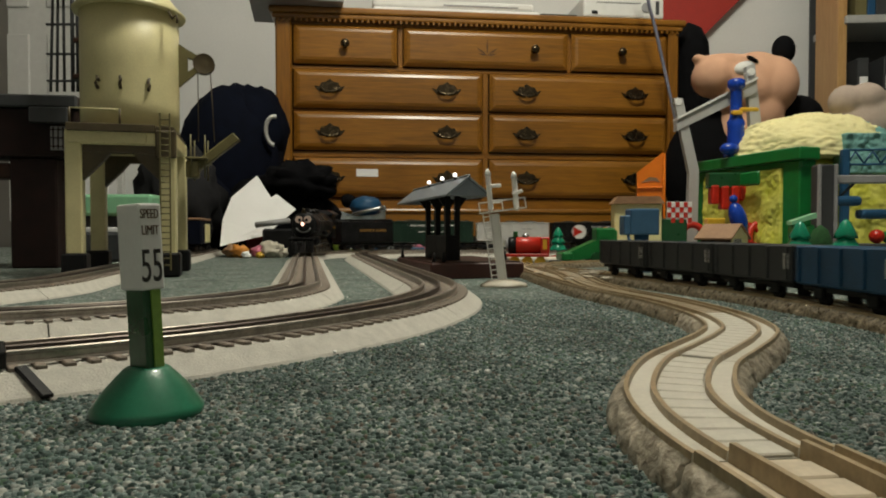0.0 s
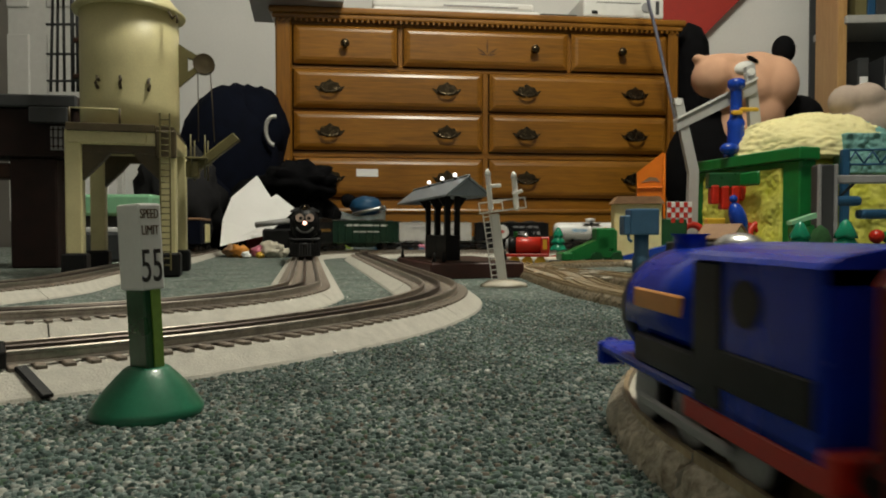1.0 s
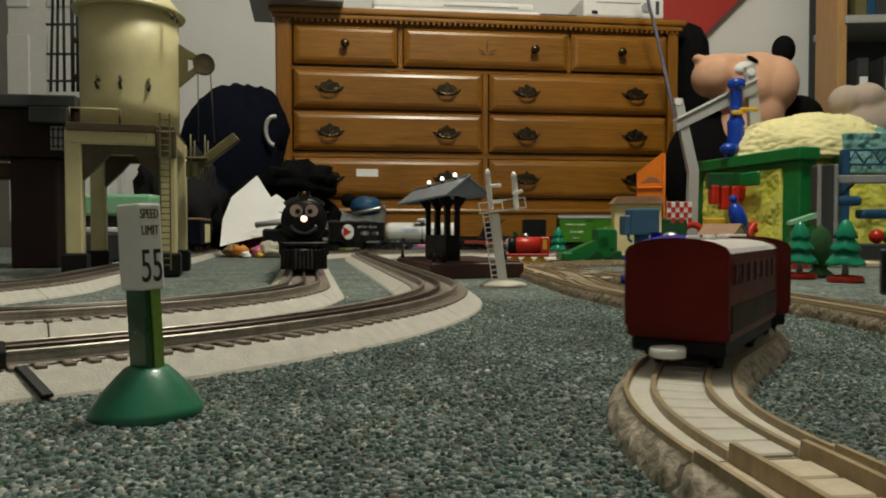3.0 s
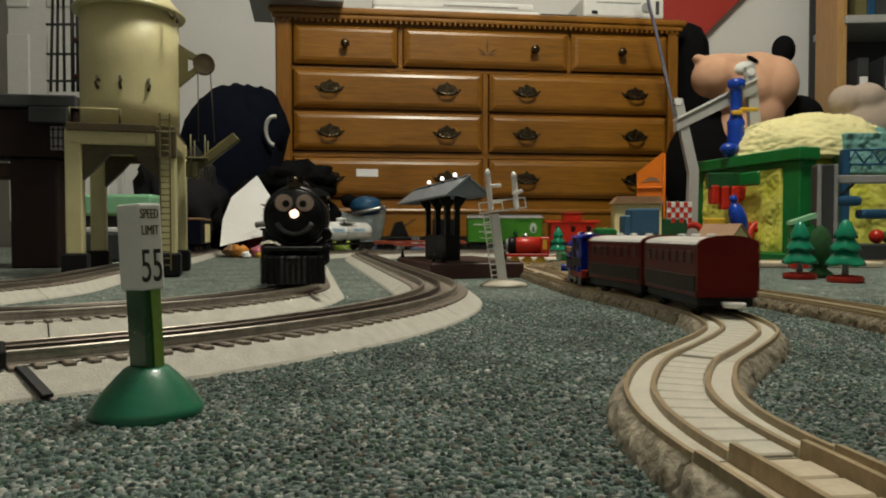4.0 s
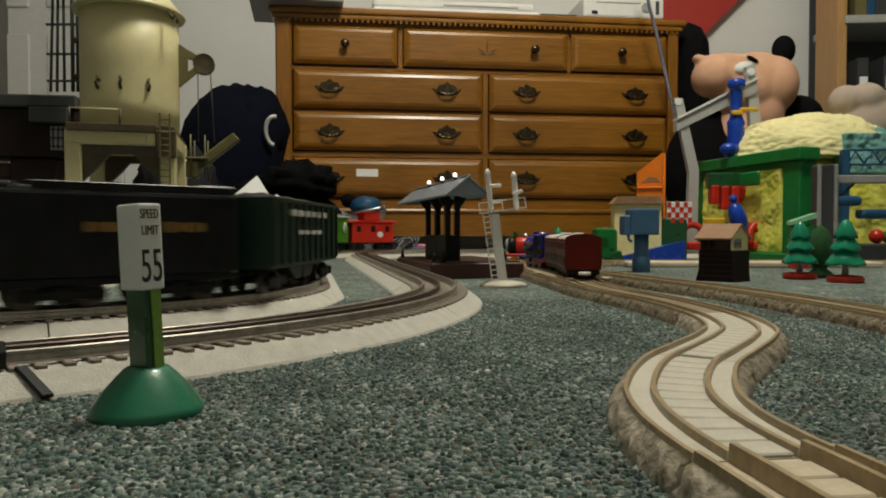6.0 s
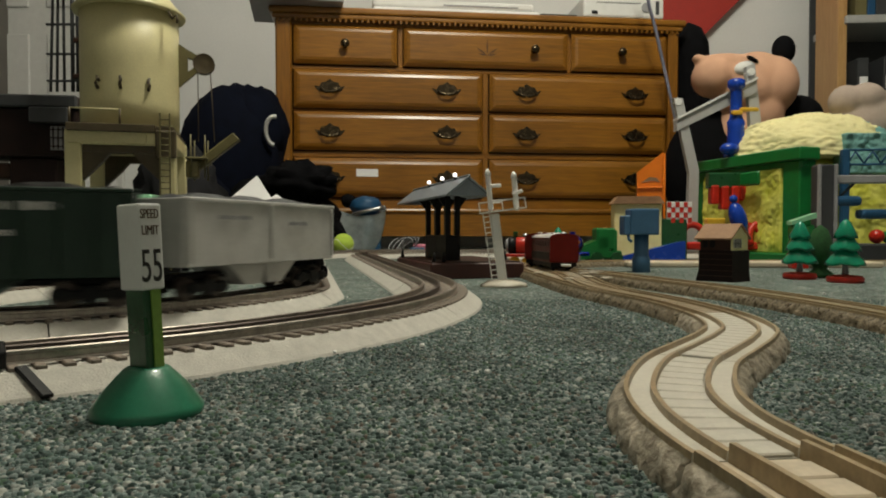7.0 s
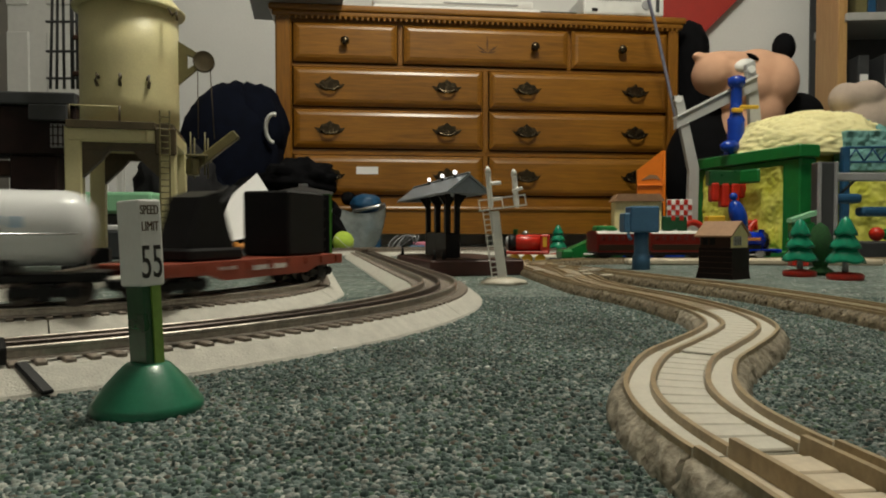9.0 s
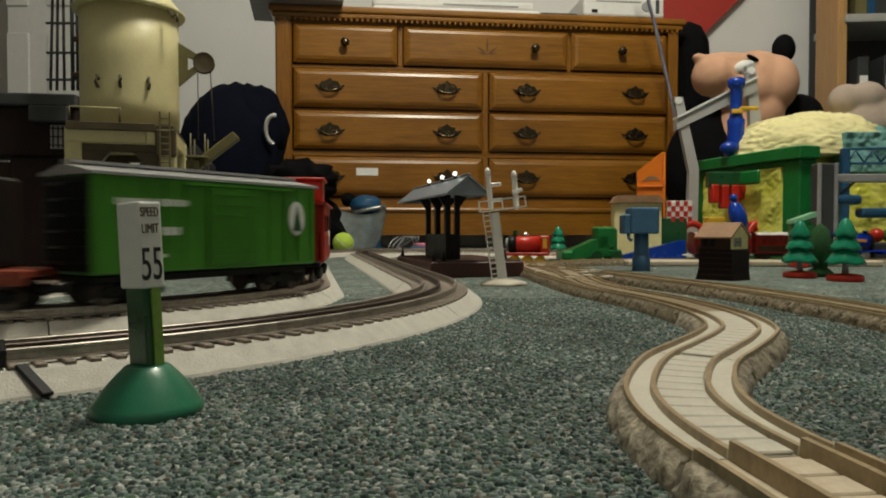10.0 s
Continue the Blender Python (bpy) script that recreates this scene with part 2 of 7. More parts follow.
def solo(name, bm, mat, label, category, m=None, group="", kind=""):
    ob = part(name, bm, mat, None)
    if m is not None:
        ob.matrix_basis = m
    return tagged(ob, label, category, group, kind)


def smooth_faces(fs):
    for f in fs:
        f.smooth = True


def box(bm, cx, cy, cz, sx, sy, sz, bevel=0.0, m=None, mi=0, seg=1):
    r = bmesh.ops.create_cube(bm, size=1.0)
    bmesh.ops.scale(bm, vec=(sx, sy, sz), verts=r["verts"])
    vs = r["verts"]
    fs = {f for v in vs for f in v.link_faces}
    if bevel:
        es = list({e for v in vs for e in v.link_edges})
        out = bmesh.ops.bevel(bm, geom=es, offset=min(bevel, 0.45 * min(sx, sy, sz)), segments=seg, affect="EDGES", profile=0.5)
        fs = {f for f in fs if f.is_valid} | set(out["faces"])
        vs = list({v for f in fs for v in f.verts})
    t = Matrix.Translation((cx, cy, cz))
    bmesh.ops.transform(bm, matrix=(m @ t) if m is not None else t, verts=vs)
    for f in fs:
        f.material_index = mi
    return vs


def nbox(*a, **k):
    bm = bmesh.new()
    box(bm, *a, **k)
    return bm


def cyl(bm, p, q, r1, r2=None, n=16, mi=0, smooth=True):
    p, q = Vector(p), Vector(q)
    d = q - p
    r = bmesh.ops.create_cone(bm, cap_ends=True, segments=n, radius1=r1, radius2=r1 if r2 is None else r2, depth=d.length)
    bmesh.ops.transform(bm, matrix=Matrix.Translation((p + q) / 2) @ d.to_track_quat("Z", "Y").to_matrix().to_4x4(), verts=r["verts"])
    for f in {f for v in r["verts"] for f in v.link_faces}:
        f.material_index = mi
        f.smooth = smooth and len(f.verts) == 4
    return r["verts"]


def ncyl(*a, **k):
    bm = bmesh.new()
    cyl(bm, *a, **k)
    return bm


def ball(bm, x, y, z, rx, ry=None, rz=None, u=16, v=10, mi=0, m=None):
    r = bmesh.ops.create_uvsphere(bm, u_segments=u, v_segments=v, radius=1.0)
    t = Matrix.Translation((x, y, z)) @ (m or Matrix()) @ Matrix.Diagonal((rx, ry or rx, rz or rx, 1))
    bmesh.ops.transform(bm, matrix=t, verts=r["verts"])
    for f in {f for w in r["verts"] for f in w.link_faces}:
        f.material_index, f.smooth = mi, True
    return r["verts"]


def lathe(bm, prof, n=24, m=None, mi=0):
    rings = []
    for r, z in prof:
        rings.append([bm.verts.new((max(r, 1e-5) * math.cos(2 * math.pi * i / n), max(r, 1e-5) * math.sin(2 * math.pi * i / n), z)) for i in range(n)])
    fs = []
    for a, b in zip(rings, rings[1:]):
        for i in range(n):
            fs.append(bm.faces.new((a[i], a[(i + 1) % n], b[(i + 1) % n], b[i])))
    fs += [bm.faces.new(rings[0][::-1]), bm.faces.new(rings[-1])]
    smooth_faces(fs[:-2])
    for f in fs:
        f.material_index = mi
    if m is not None:
        bmesh.ops.transform(bm, matrix=m, verts=[v for r in rings for v in r])
    return bm


def tube(bm, pts, r, n=8, mi=0):
    pts = [Vector(p) for p in pts]
    rings = []
    for i, p in enumerate(pts):
        d = (pts[min(i + 1, len(pts) - 1)] - pts[max(i - 1, 0)]).normalized()
        q = d.to_track_quat("Z", "Y")
        rings.append([bm.verts.new(p + q @ Vector((r * math.cos(2 * math.pi * k / n), r * math.sin(2 * math.pi * k / n), 0))) for k in range(n)])
    for a, b in zip(rings, rings[1:]):
        for k in range(n):
            best = bm.faces.new((a[k], a[(k + 1) % n], b[(k + 1) % n], b[k]))
            best.smooth, best.material_index = True, mi
    bm.faces.new(rings[0][::-1]), bm.faces.new(rings[-1])
    return bm


def prism(bm, poly, lo, hi, axis="y", mi=0, m=None):
    """A polygon in the plane across the axis, drawn out from lo to hi."""
    def put(a, b, c):
        return {"y": (a, c, b), "x": (c, a, b), "z": (a, b, c)}[axis]
    p = [bm.verts.new(put(a, b, lo)) for a, b in poly]
    q = [bm.verts.new(put(a, b, hi)) for a, b in poly]
    fs = [bm.faces.new(p), bm.faces.new(q[::-1])]
    for i in range(len(p)):
        j = (i + 1) % len(p)
        fs.append(bm.faces.new((p[j], p[i], q[i], q[j])))
    bmesh.ops.recalc_face_normals(bm, faces=fs)
    for f in fs:
        f.material_index = mi
    if m is not None:
        bmesh.ops.transform(bm, matrix=m, verts=p + q)
    return bm


def lettering(name, body, size, mat, parent, m, label="", depth=0.0002, squeeze=1.0):
    cu = bpy.data.curves.new(name, "FONT")
    cu.body, cu.size, cu.extrude, cu.align_x, cu.align_y = body, size, depth, "CENTER", "CENTER"
    tmp = bpy.data.objects.new(name, cu)
    scene.collection.objects.link(tmp)
    dg = bpy.context.evaluated_depsgraph_get()
    me = bpy.data.meshes.new_from_object(tmp.evaluated_get(dg))
    bpy.data.objects.remove(tmp)
    me.materials.clear()
    me.materials.append(M[mat])
    ob = new(name, me)
    ob.parent = parent
    ob.matrix_basis = m @ Matrix.Diagonal((squeeze, 1, 1, 1))
    if label:
        tagged(ob, label)
    return ob


# ---- paths of the tracks ----
class Path:
    def __init__(self, pts):
        self.p = np.array(pts, float)
        d = np.hypot(*(self.p[1:] - self.p[:-1]).T)
        self.s = np.concatenate([[0], np.cumsum(d)])

    def at(self, s):
        p, q, L = self.p, self.s, self.s[-1]
        if s < 0:
            d = (p[1] - p[0]) / q[1]
            return p[0] + d * s
        if s > L:
            d = (p[-1] - p[-2]) / (q[-1] - q[-2])
            return p[-1] + d * (s - L)
        return np.array([np.interp(s, q, p[:, 0]), np.interp(s, q, p[:, 1])])

    def heading(self, s, e=0.004):
        d = self.at(s + e) - self.at(s - e)
        return d / np.hypot(*d)

    def near(self, x, y):
        return self.s[int(np.argmin(np.hypot(self.p[:, 0] - x, self.p[:, 1] - y)))]


def arc(cx, cy, r, a0, a1, n=48):
    return [(cx + r * math.cos(radians(a0 + (a1 - a0) * i / n)), cy + r * math.sin(radians(a0 + (a1 - a0) * i / n))) for i in range(n + 1)]


def straight(p, q, n=24):
    return [(p[0] + (q[0] - p[0]) * i / n, p[1] + (q[1] - p[1]) * i / n) for i in range(1, n)]


def flowing(pts, n=16):
    """A smooth line through a few joints of the track."""
    out = []
    for i in range(len(pts) - 1):
        p0, p1, p2, p3 = (np.array(pts[max(0, min(len(pts) - 1, k))], float) for k in (i - 1, i, i + 1, i + 2))
        for j in range(n):
            t = j / n
            out.append(tuple(0.5 * (2 * p1 + (p2 - p0) * t + (2 * p0 - 5 * p1 + 4 * p2 - p3) * t * t + (3 * p1 - p0 - 3 * p2 + p3) * t ** 3)))
    out.append(tuple(pts[-1]))
    return out


# three-rail tracks: far straight, curve towards the camera, straight, curve away to the side
def three_rail(r1, c1, r2, c2, turn=11.0, end=-120.0):
    far = straight((1.9, c2[1] + r2), (c2[0], c2[1] + r2))
    back = arc(c2[0], c2[1], r2, 90, 180 + turn)
    front = arc(c1[0], c1[1], r1, turn, end)
    a, b = back[-1], front[0]
    return Path([(1.9, c2[1] + r2)] + far + back + straight(a, b, 40) + front)


PATH_B = three_rail(0.279, (-0.428, 0.727), 0.280, (-0.066, 1.80))
PATH_A = three_rail(0.485, (-0.489, 0.718), 0.140, (-0.066, 1.80))
PATH_C = Path([(-0.785, 2.5)] + straight((-0.785, 2.5), (-0.462, 0.85), 40) + arc(-0.737, 0.80, 0.28, 10, -100))
# moulded toy track: in from beside the camera, through the S bend, round the far loop and off to the side
PATH_T = Path([(0.118, -0.13)] + flowing([(0.105, 0.02), (0.098, 0.10), (0.092, 0.163), (0.0865, 0.21), (0.087, 0.245), (0.095, 0.281), (0.116, 0.330), (0.143, 0.370), (0.170, 0.410), (0.190, 0.450),
               (0.201, 0.507), (0.2016, 0.564), (0.1955, 0.634), (0.178, 0.725), (0.1715, 0.820), (0.178, 0.93), (0.185, 1.04), (0.179, 1.15), (0.1672, 1.20), (0.1662, 1.21)])
              + arc(0.4354, 1.2097, 0.2692, 180, 90) + straight((0.4354, 1.4789), (1.9, 1.4789)) + [(1.9, 1.4789)])
# the other leg of the switch, running on behind the signal
PATH_V = Path(flowing([(0.192, 0.65), (0.175, 0.735), (0.164, 0.82), (0.156, 0.93), (0.150, 1.04), (0.146, 1.15), (0.145, 1.31), (0.150, 1.5)]))
PATH_U = Path(flowing([(0.166, 1.30), (0.175, 1.19), (0.232, 1.058), (0.268, 0.907), (0.298, 0.793), (0.322, 0.656), (0.332, 0.525), (0.33, 0.38), (0.325, 0.2), (0.32, -0.7)]))


# ---- the room ----
def room():
    g = nbox(0.3, 1.1, -0.05, 5.2, 6.0, 0.1)
    solo("floor", g, "carpet", "dark green and grey flecked carpet floor", "floor", kind="structure")
    solo("ceiling", nbox(0.3, 1.1, 2.45, 5.2, 6.0, 0.1), "ceiling", "plain white ceiling", "ceiling", kind="structure")
    solo("wall_north", nbox(0.3, 3.35, 1.2, 5.0, 0.1, 2.4), "wall", "off-white painted wall behind the dresser", "wall", kind="structure")
    # the three unseen walls close the room; their dark colours cut the fill
    solo("wall_south", nbox(0.3, -1.55, 1.2, 5.0, 0.1, 2.4), "wall_shaded", "unseen rear wall, greyed to limit bounced light", "wall", kind="structure")
    solo("wall_west", nbox(-2.05, 0.9, 1.2, 0.1, 4.8, 2.4), "wall_plain", "unseen side wall, darkened to cut bounced light", "wall", kind="structure")
    solo("wall_east", nbox(2.45, 0.9, 1.2, 0.1, 4.8, 2.4), "wall_plain", "unseen side wall by the shelves, darkened to cut bounced light", "wall", kind="structure")
    # panelled white door in the far wall
    d = thing("door_1", "white painted panelled door in the far wall", "door", pose(-1.86, 3.3, 0), kind="structure")
    part("door_leaf", nbox(0, -0.012, 1.02, 0.76, 0.03, 2.03, 0.004), "white_trim", d)
    for z0, z1 in ((0.12, 0.5), (0.58, 0.98), (1.1, 1.85)):
        for x in (-0.17, 0.17):
            bm = bmesh.new()
            box(bm, x, -0.031, (z0 + z1) / 2, 0.26, 0.012, z1 - z0, 0.006)
            part("door_panel", bm, "white_trim", d)


def carpet_tufts():
    rng = np.random.default_rng(3)
    step = 0.0019
    xs, ys = np.meshgrid(np.arange(-0.34, 0.52, step), np.arange(0.13, 0.74, step))
    keep = np.abs(xs) < ys * 0.66 + 0.03
    xs, ys = xs[keep], ys[keep]
    n = len(xs)
    xs = xs + rng.normal(0, 0.0009, n)
    ys = ys + rng.normal(0, 0.0009, n)
    r = rng.uniform(0.0008, 0.0015, n)
    hgt = rng.uniform(0.0004, 0.0015, n)
    a = rng.uniform(0, 6.28, n)
    base = np.array([(math.cos(k * 2 * math.pi / 5), math.sin(k * 2 * math.pi / 5)) for k in range(5)])
    co = np.zeros((n, 11, 3))
    ca, sa = np.cos(a)[:, None], np.sin(a)[:, None]
    ex = rng.uniform(0.8, 1.35, (n, 1))
    for q, f, z in ((0, 1.0, -0.0006), (5, 0.80, None)):
        co[:, q:q + 5, 0] = xs[:, None] + f * r[:, None] * ex * (base[:, 0] * ca - base[:, 1] * sa)
        co[:, q:q + 5, 1] = ys[:, None] + f * r[:, None] * (base[:, 0] * sa + base[:, 1] * ca)
        co[:, q:q + 5, 2] = z if z is not None else (hgt * 0.66)[:, None]
    co[:, 10, 0] = xs + rng.normal(0, 0.0003, n)
    co[:, 10, 1] = ys + rng.normal(0, 0.0003, n)
    co[:, 10, 2] = hgt
    tri = [t for k in range(5) for t in ((k, (k + 1) % 5, 5 + k), ((k + 1) % 5, 5 + (k + 1) % 5, 5 + k), (5 + k, 5 + (k + 1) % 5, 10))]
    idx = np.arange(n)[:, None, None] * 11 + np.array(tri)[None]
    me = bpy.data.meshes.new("carpet_tufts")
    me.vertices.add(n * 11)
    me.vertices.foreach_set("co", co.ravel())
    me.loops.add(n * 45)
    me.loops.foreach_set("vertex_index", idx.ravel().astype(np.int32))
    me.polygons.add(n * 15)
    me.polygons.foreach_set("loop_start", np.arange(0, n * 45, 3, dtype=np.int32))
    me.polygons.foreach_set("use_smooth", np.ones(n * 15, dtype=bool))
    me.update(calc_edges=True)
    me.materials.append(M["tuft"])
    tagged(new("carpet_tufts", me), "short flecked loops of the dark green carpet", "carpet pile", kind="stuff")


def sweep(bm, path, s0, s1, prof, step=0.012, mi=None, jitter=None, caps=True):
    """prof: points (across, height) from one side to the other; mi: a material slot for each strip; jitter: how far each profile point may stray."""
    n = max(2, int((s1 - s0) / step))
    rng = random.Random(5)
    rings = []
    for i in range(n + 1):
        s = s0 + (s1 - s0) * i / n
        p, h = path.at(s), path.heading(s)
        right = (h[1], -h[0])
        ring = []
        for k, (a, z) in enumerate(prof):
            j = jitter[k] if jitter else 0
            aa, zz = a + rng.uniform(-j, j), z + rng.uniform(-j, j) * 0.6
            ring.append(bm.verts.new((p[0] + right[0] * aa, p[1] + right[1] * aa, max(0.0, zz))))
        rings.append(ring)
    for a, b in zip(rings, rings[1:]):
        for k in range(len(prof) - 1):
            f = bm.faces.new((a[k], b[k], b[k + 1], a[k + 1]))
            f.material_index = mi[k] if mi else 0
    if caps:
        bm.faces.new(rings[0]), bm.faces.new(rings[-1][::-1])
    return bm


def spread(path, s, across, z):
    p, h = path.at(s), path.heading(s)
    return Matrix.Translation((p[0] + h[1] * across, p[1] - h[0] * across, z)) @ Matrix.Rotation(math.atan2(h[1], h[0]) - math.pi / 2, 4, "Z")


def rail_track(path, s0, s1, label, end_joint=None):
    t = thing("toy_train_track", label, "track", group="three-rail tracks", kind="structure")
    # sections of roadbed with their gaps
    L = 0.254
    k = s0
    while k < s1 - 0.05:
        e = min(k + L, s1)
        bm = bmesh.new()
        sweep(bm, path, k + 0.0004, e - 0.0004, [(-0.044, 0), (-0.0425, 0.0022), (-0.0305, 0.0105), (-0.0295, 0.0112), (0.0295, 0.0112), (0.0305, 0.0105), (0.0425, 0.0022), (0.044, 0)],
              0.010, jitter=[0, 0.0003, 0.0003, 0.0001, 0.0001, 0.0003, 0.0003, 0])
        part("roadbed", bm, "roadbed", t)
        k = e
    # rails
    for off, mat, w in ((-0.0165, "rail", 0.0016), (0.0, "rail_dark", 0.0013), (0.0165, "rail", 0.0016)):
        bm = bmesh.new()
        sweep(bm, path, s0, s1, [(off - w * 1.8, 0.0128), (off - w * 1.6, 0.0136), (off - w * 0.6, 0.0142), (off - w * 0.6, 0.0168), (off - w, 0.0174), (off - w, 0.0188), (off - w * 0.6, 0.0192),
                                 (off + w * 0.6, 0.0192), (off + w, 0.0188), (off + w, 0.0174), (off + w * 0.6, 0.0168), (off + w * 0.6, 0.0142), (off + w * 1.6, 0.0136), (off + w * 1.8, 0.0128)], 0.010)
        part("rail", bm, mat, t)
    tie = nbox(0, 0, 0, 0.058, 0.0046, 0.0034, 0.0005)
    me = bpy.data.meshes.new("tie")
    tie.to_mesh(me), tie.free()
    me.materials.append(M["tie"])
    s = s0 + 0.006
    while s < s1:
        share("tie", me, t, spread(path, s, 0, 0.0115))
        s += 0.0104
    return t


def toy_track(path, s0, s1, label, top="tan", rib="tan_rib", rock="tan_rock", bump=0.0014, tall=0.0, lift=0.0):
    t = thing("moulded_toy_track", label, "toy track", group="moulded toy track", kind="structure")
    bm = bmesh.new()
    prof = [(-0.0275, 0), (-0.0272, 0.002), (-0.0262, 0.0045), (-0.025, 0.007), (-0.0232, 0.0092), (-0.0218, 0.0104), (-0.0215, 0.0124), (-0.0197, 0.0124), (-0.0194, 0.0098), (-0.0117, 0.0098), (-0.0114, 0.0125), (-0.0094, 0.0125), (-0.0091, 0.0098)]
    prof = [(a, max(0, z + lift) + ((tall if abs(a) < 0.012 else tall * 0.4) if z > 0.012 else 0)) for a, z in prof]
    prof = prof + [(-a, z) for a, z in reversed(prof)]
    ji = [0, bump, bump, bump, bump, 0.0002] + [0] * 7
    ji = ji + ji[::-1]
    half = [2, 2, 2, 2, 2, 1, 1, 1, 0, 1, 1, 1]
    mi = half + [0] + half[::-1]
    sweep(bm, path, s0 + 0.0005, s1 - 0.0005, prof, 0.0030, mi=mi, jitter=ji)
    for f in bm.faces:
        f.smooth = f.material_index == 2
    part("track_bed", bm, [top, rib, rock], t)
    tb = nbox(0, 0, 0, 0.0178, 0.0116, 0.0013, 0.0005)
    me = bpy.data.meshes.new("tie")
    tb.to_mesh(me), tb.free()
    me.materials.append(M[top])
    s = s0 + 0.007
    while s < s1 - 0.004:
        share("tie", me, t, spread(path, s, 0, 0.0104 + lift))
        s += 0.0128
    return t


room()
carpet_tufts()
rail_track(PATH_A, PATH_A.near(0.75, 1.94), PATH_A.s[-1] - 0.25, "grey roadbed three-rail toy train track on the carpet")
rail_track(PATH_B, PATH_B.near(0.9, 2.08), PATH_B.s[-1] - 0.1, "grey roadbed three-rail track under the long train")
rail_track(PATH_C, 0.0, PATH_C.s[-1] - 0.2, "grey roadbed three-rail siding under the cream tower")
s_ = [PATH_T.near(0.1, 0.0), PATH_T.near(0.0895, 0.192), PATH_T.near(0.125, 0.347), PATH_T.near(0.204, 0.53), PATH_T.near(0.184, 0.68), PATH_T.near(0.16, 0.84), PATH_T.near(0.167, 1.2)]
toy_track(PATH_T, s_[0], s_[1], "tan moulded plastic toy track with ribbed rails", top="tan", tall=0.0026)
toy_track(PATH_T, s_[1], s_[2], "pale tan curved toy track with rocky sides", top="tan_pale")
toy_track(PATH_T, s_[2], s_[3], "pale tan curved toy track with rocky sides", top="tan_pale")
toy_track(PATH_T, s_[3], s_[5], "brown moulded toy track, rocky sides speckled with painted glints", top="tan_dirty", rock="brown_rock")
toy_track(PATH_T, s_[5], s_[6], "brown moulded toy track switch, sides speckled with painted glints", top="tan_dirty", rock="brown_rock")
toy_track(PATH_T, s_[6], PATH_T.near(0.4354, 1.4789), "brown moulded toy track curve round the far loop", top="tan_dirty", rock="brown_rock")
toy_track(PATH_V, 0.06, PATH_V.s[-1], "brown moulded toy track leg running on from the switch", top="tan_dirty", rock="brown_rock", lift=-0.0007)
toy_track(PATH_T, PATH_T.near(0.4354, 1.4789), PATH_T.near(1.3, 1.4789), "pale moulded toy track along the toy village", top="tan")
toy_track(PATH_U, PATH_U.near(0.175, 1.19), PATH_U.near(0.298, 0.793), "brown moulded toy track leaving the switch", top="tan_dirty", rock="brown_rock")
toy_track(PATH_U, PATH_U.near(0.298, 0.793), PATH_U.near(0.327, 0.25), "brown moulded toy track curving past the camera", top="tan_dirty", rock="brown_rock")


def lock_on():
    """Wire clip pushed under the roadbed of the near track."""
    t = thing("track_wire_clip", "black wire clip lying across the grey roadbed", "wire clip")
    for a0, r0, r1, z0, z1, w, nm in ((-52.6, 0.512, 0.531, 0.0130, 0.0022, 0.0055, "strip"), (-54.6, 0.500, 0.511, 0.020, 0.016, 0.010, "joiner")):
        a1 = a0 - (0.9 if nm == "strip" else 0)
        p = Vector((-0.489 + r0 * math.cos(radians(a1)), 0.718 + r0 * math.sin(radians(a1)), z0))
        q = Vector((-0.489 + r1 * math.cos(radians(a0)), 0.718 + r1 * math.sin(radians(a0)), z1))
        d = q - p
        m = Matrix.Translation((p + q) / 2) @ d.to_track_quat("X", "Z").to_matrix().to_4x4()
        part(nm, nbox(0, 0, 0, d.length, w, 0.0022 if nm == "strip" else 0.008, 0.0006, m=m), "black", t)


lock_on()


# ---- the long three-rail train ----
# each car: +y is forward, z=0 is the top of the rails
def truck(parent, y, gauge=0.0165, r=0.0085, base=0.034):
    bm = bmesh.new()
    for sx in (-1, 1):
        box(bm, sx * 0.0225, y, 0.0095, 0.004, base + 0.016, 0.006, 0.001)
        box(bm, sx * 0.0225, y, 0.0095, 0.0055, 0.012, 0.012, 0.001)
        for dy in (-base / 2, base / 2):
            box(bm, sx * 0.0235, y + dy, 0.0095, 0.004, 0.008, 0.009, 0.001)
    box(bm, 0, y, 0.0115, 0.044, 0.014, 0.008, 0.001)
    tr = part("truck", bm, "black", parent)
    for dy in (-base / 2, base / 2):
        for sx in (-1, 1):
            w = bmesh.new()
            cyl(w, (sx * 0.0150, y + dy, r), (sx * 0.0185, y + dy, r), r, n=18)
            cyl(w, (sx * 0.0135, y + dy, r), (sx * 0.0150, y + dy, r), r + 0.0014, n=18)
            part("wheel", w, "rail_dark", tr)
    return tr


def coupler(parent, y, s):
    bm = bmesh.new()
    box(bm, 0, y + s * 0.003, 0.0125, 0.006, 0.016, 0.005, 0.001)
    box(bm, 0.002, y + s * 0.011, 0.0125, 0.010, 0.006, 0.008, 0.0015)
    part("coupler", bm, "black_metal", parent)


def bars(parent, side, y0, z0, rows, mat, label="", x=0.0):
    """Writing that cannot be read: flat bars on a car's side. rows: (y offset, z offset, length, height)."""
    rng = random.Random(7)
    for dy, dz, ln, ht in rows:
        y, stop = y0 + dy - ln / 2, y0 + dy + ln / 2
        while y < stop - 0.001:
            w = min(stop - y, ht * rng.uniform(0.35, 0.75))
            h = ht * rng.uniform(0.7, 1.0)
            part("marking", nbox(side * x, y + w / 2, z0 + dz, 0.0008, w, h), mat, parent, label)
            y += w + ht * (0.22 if rng.random() < 0.8 else 0.7)


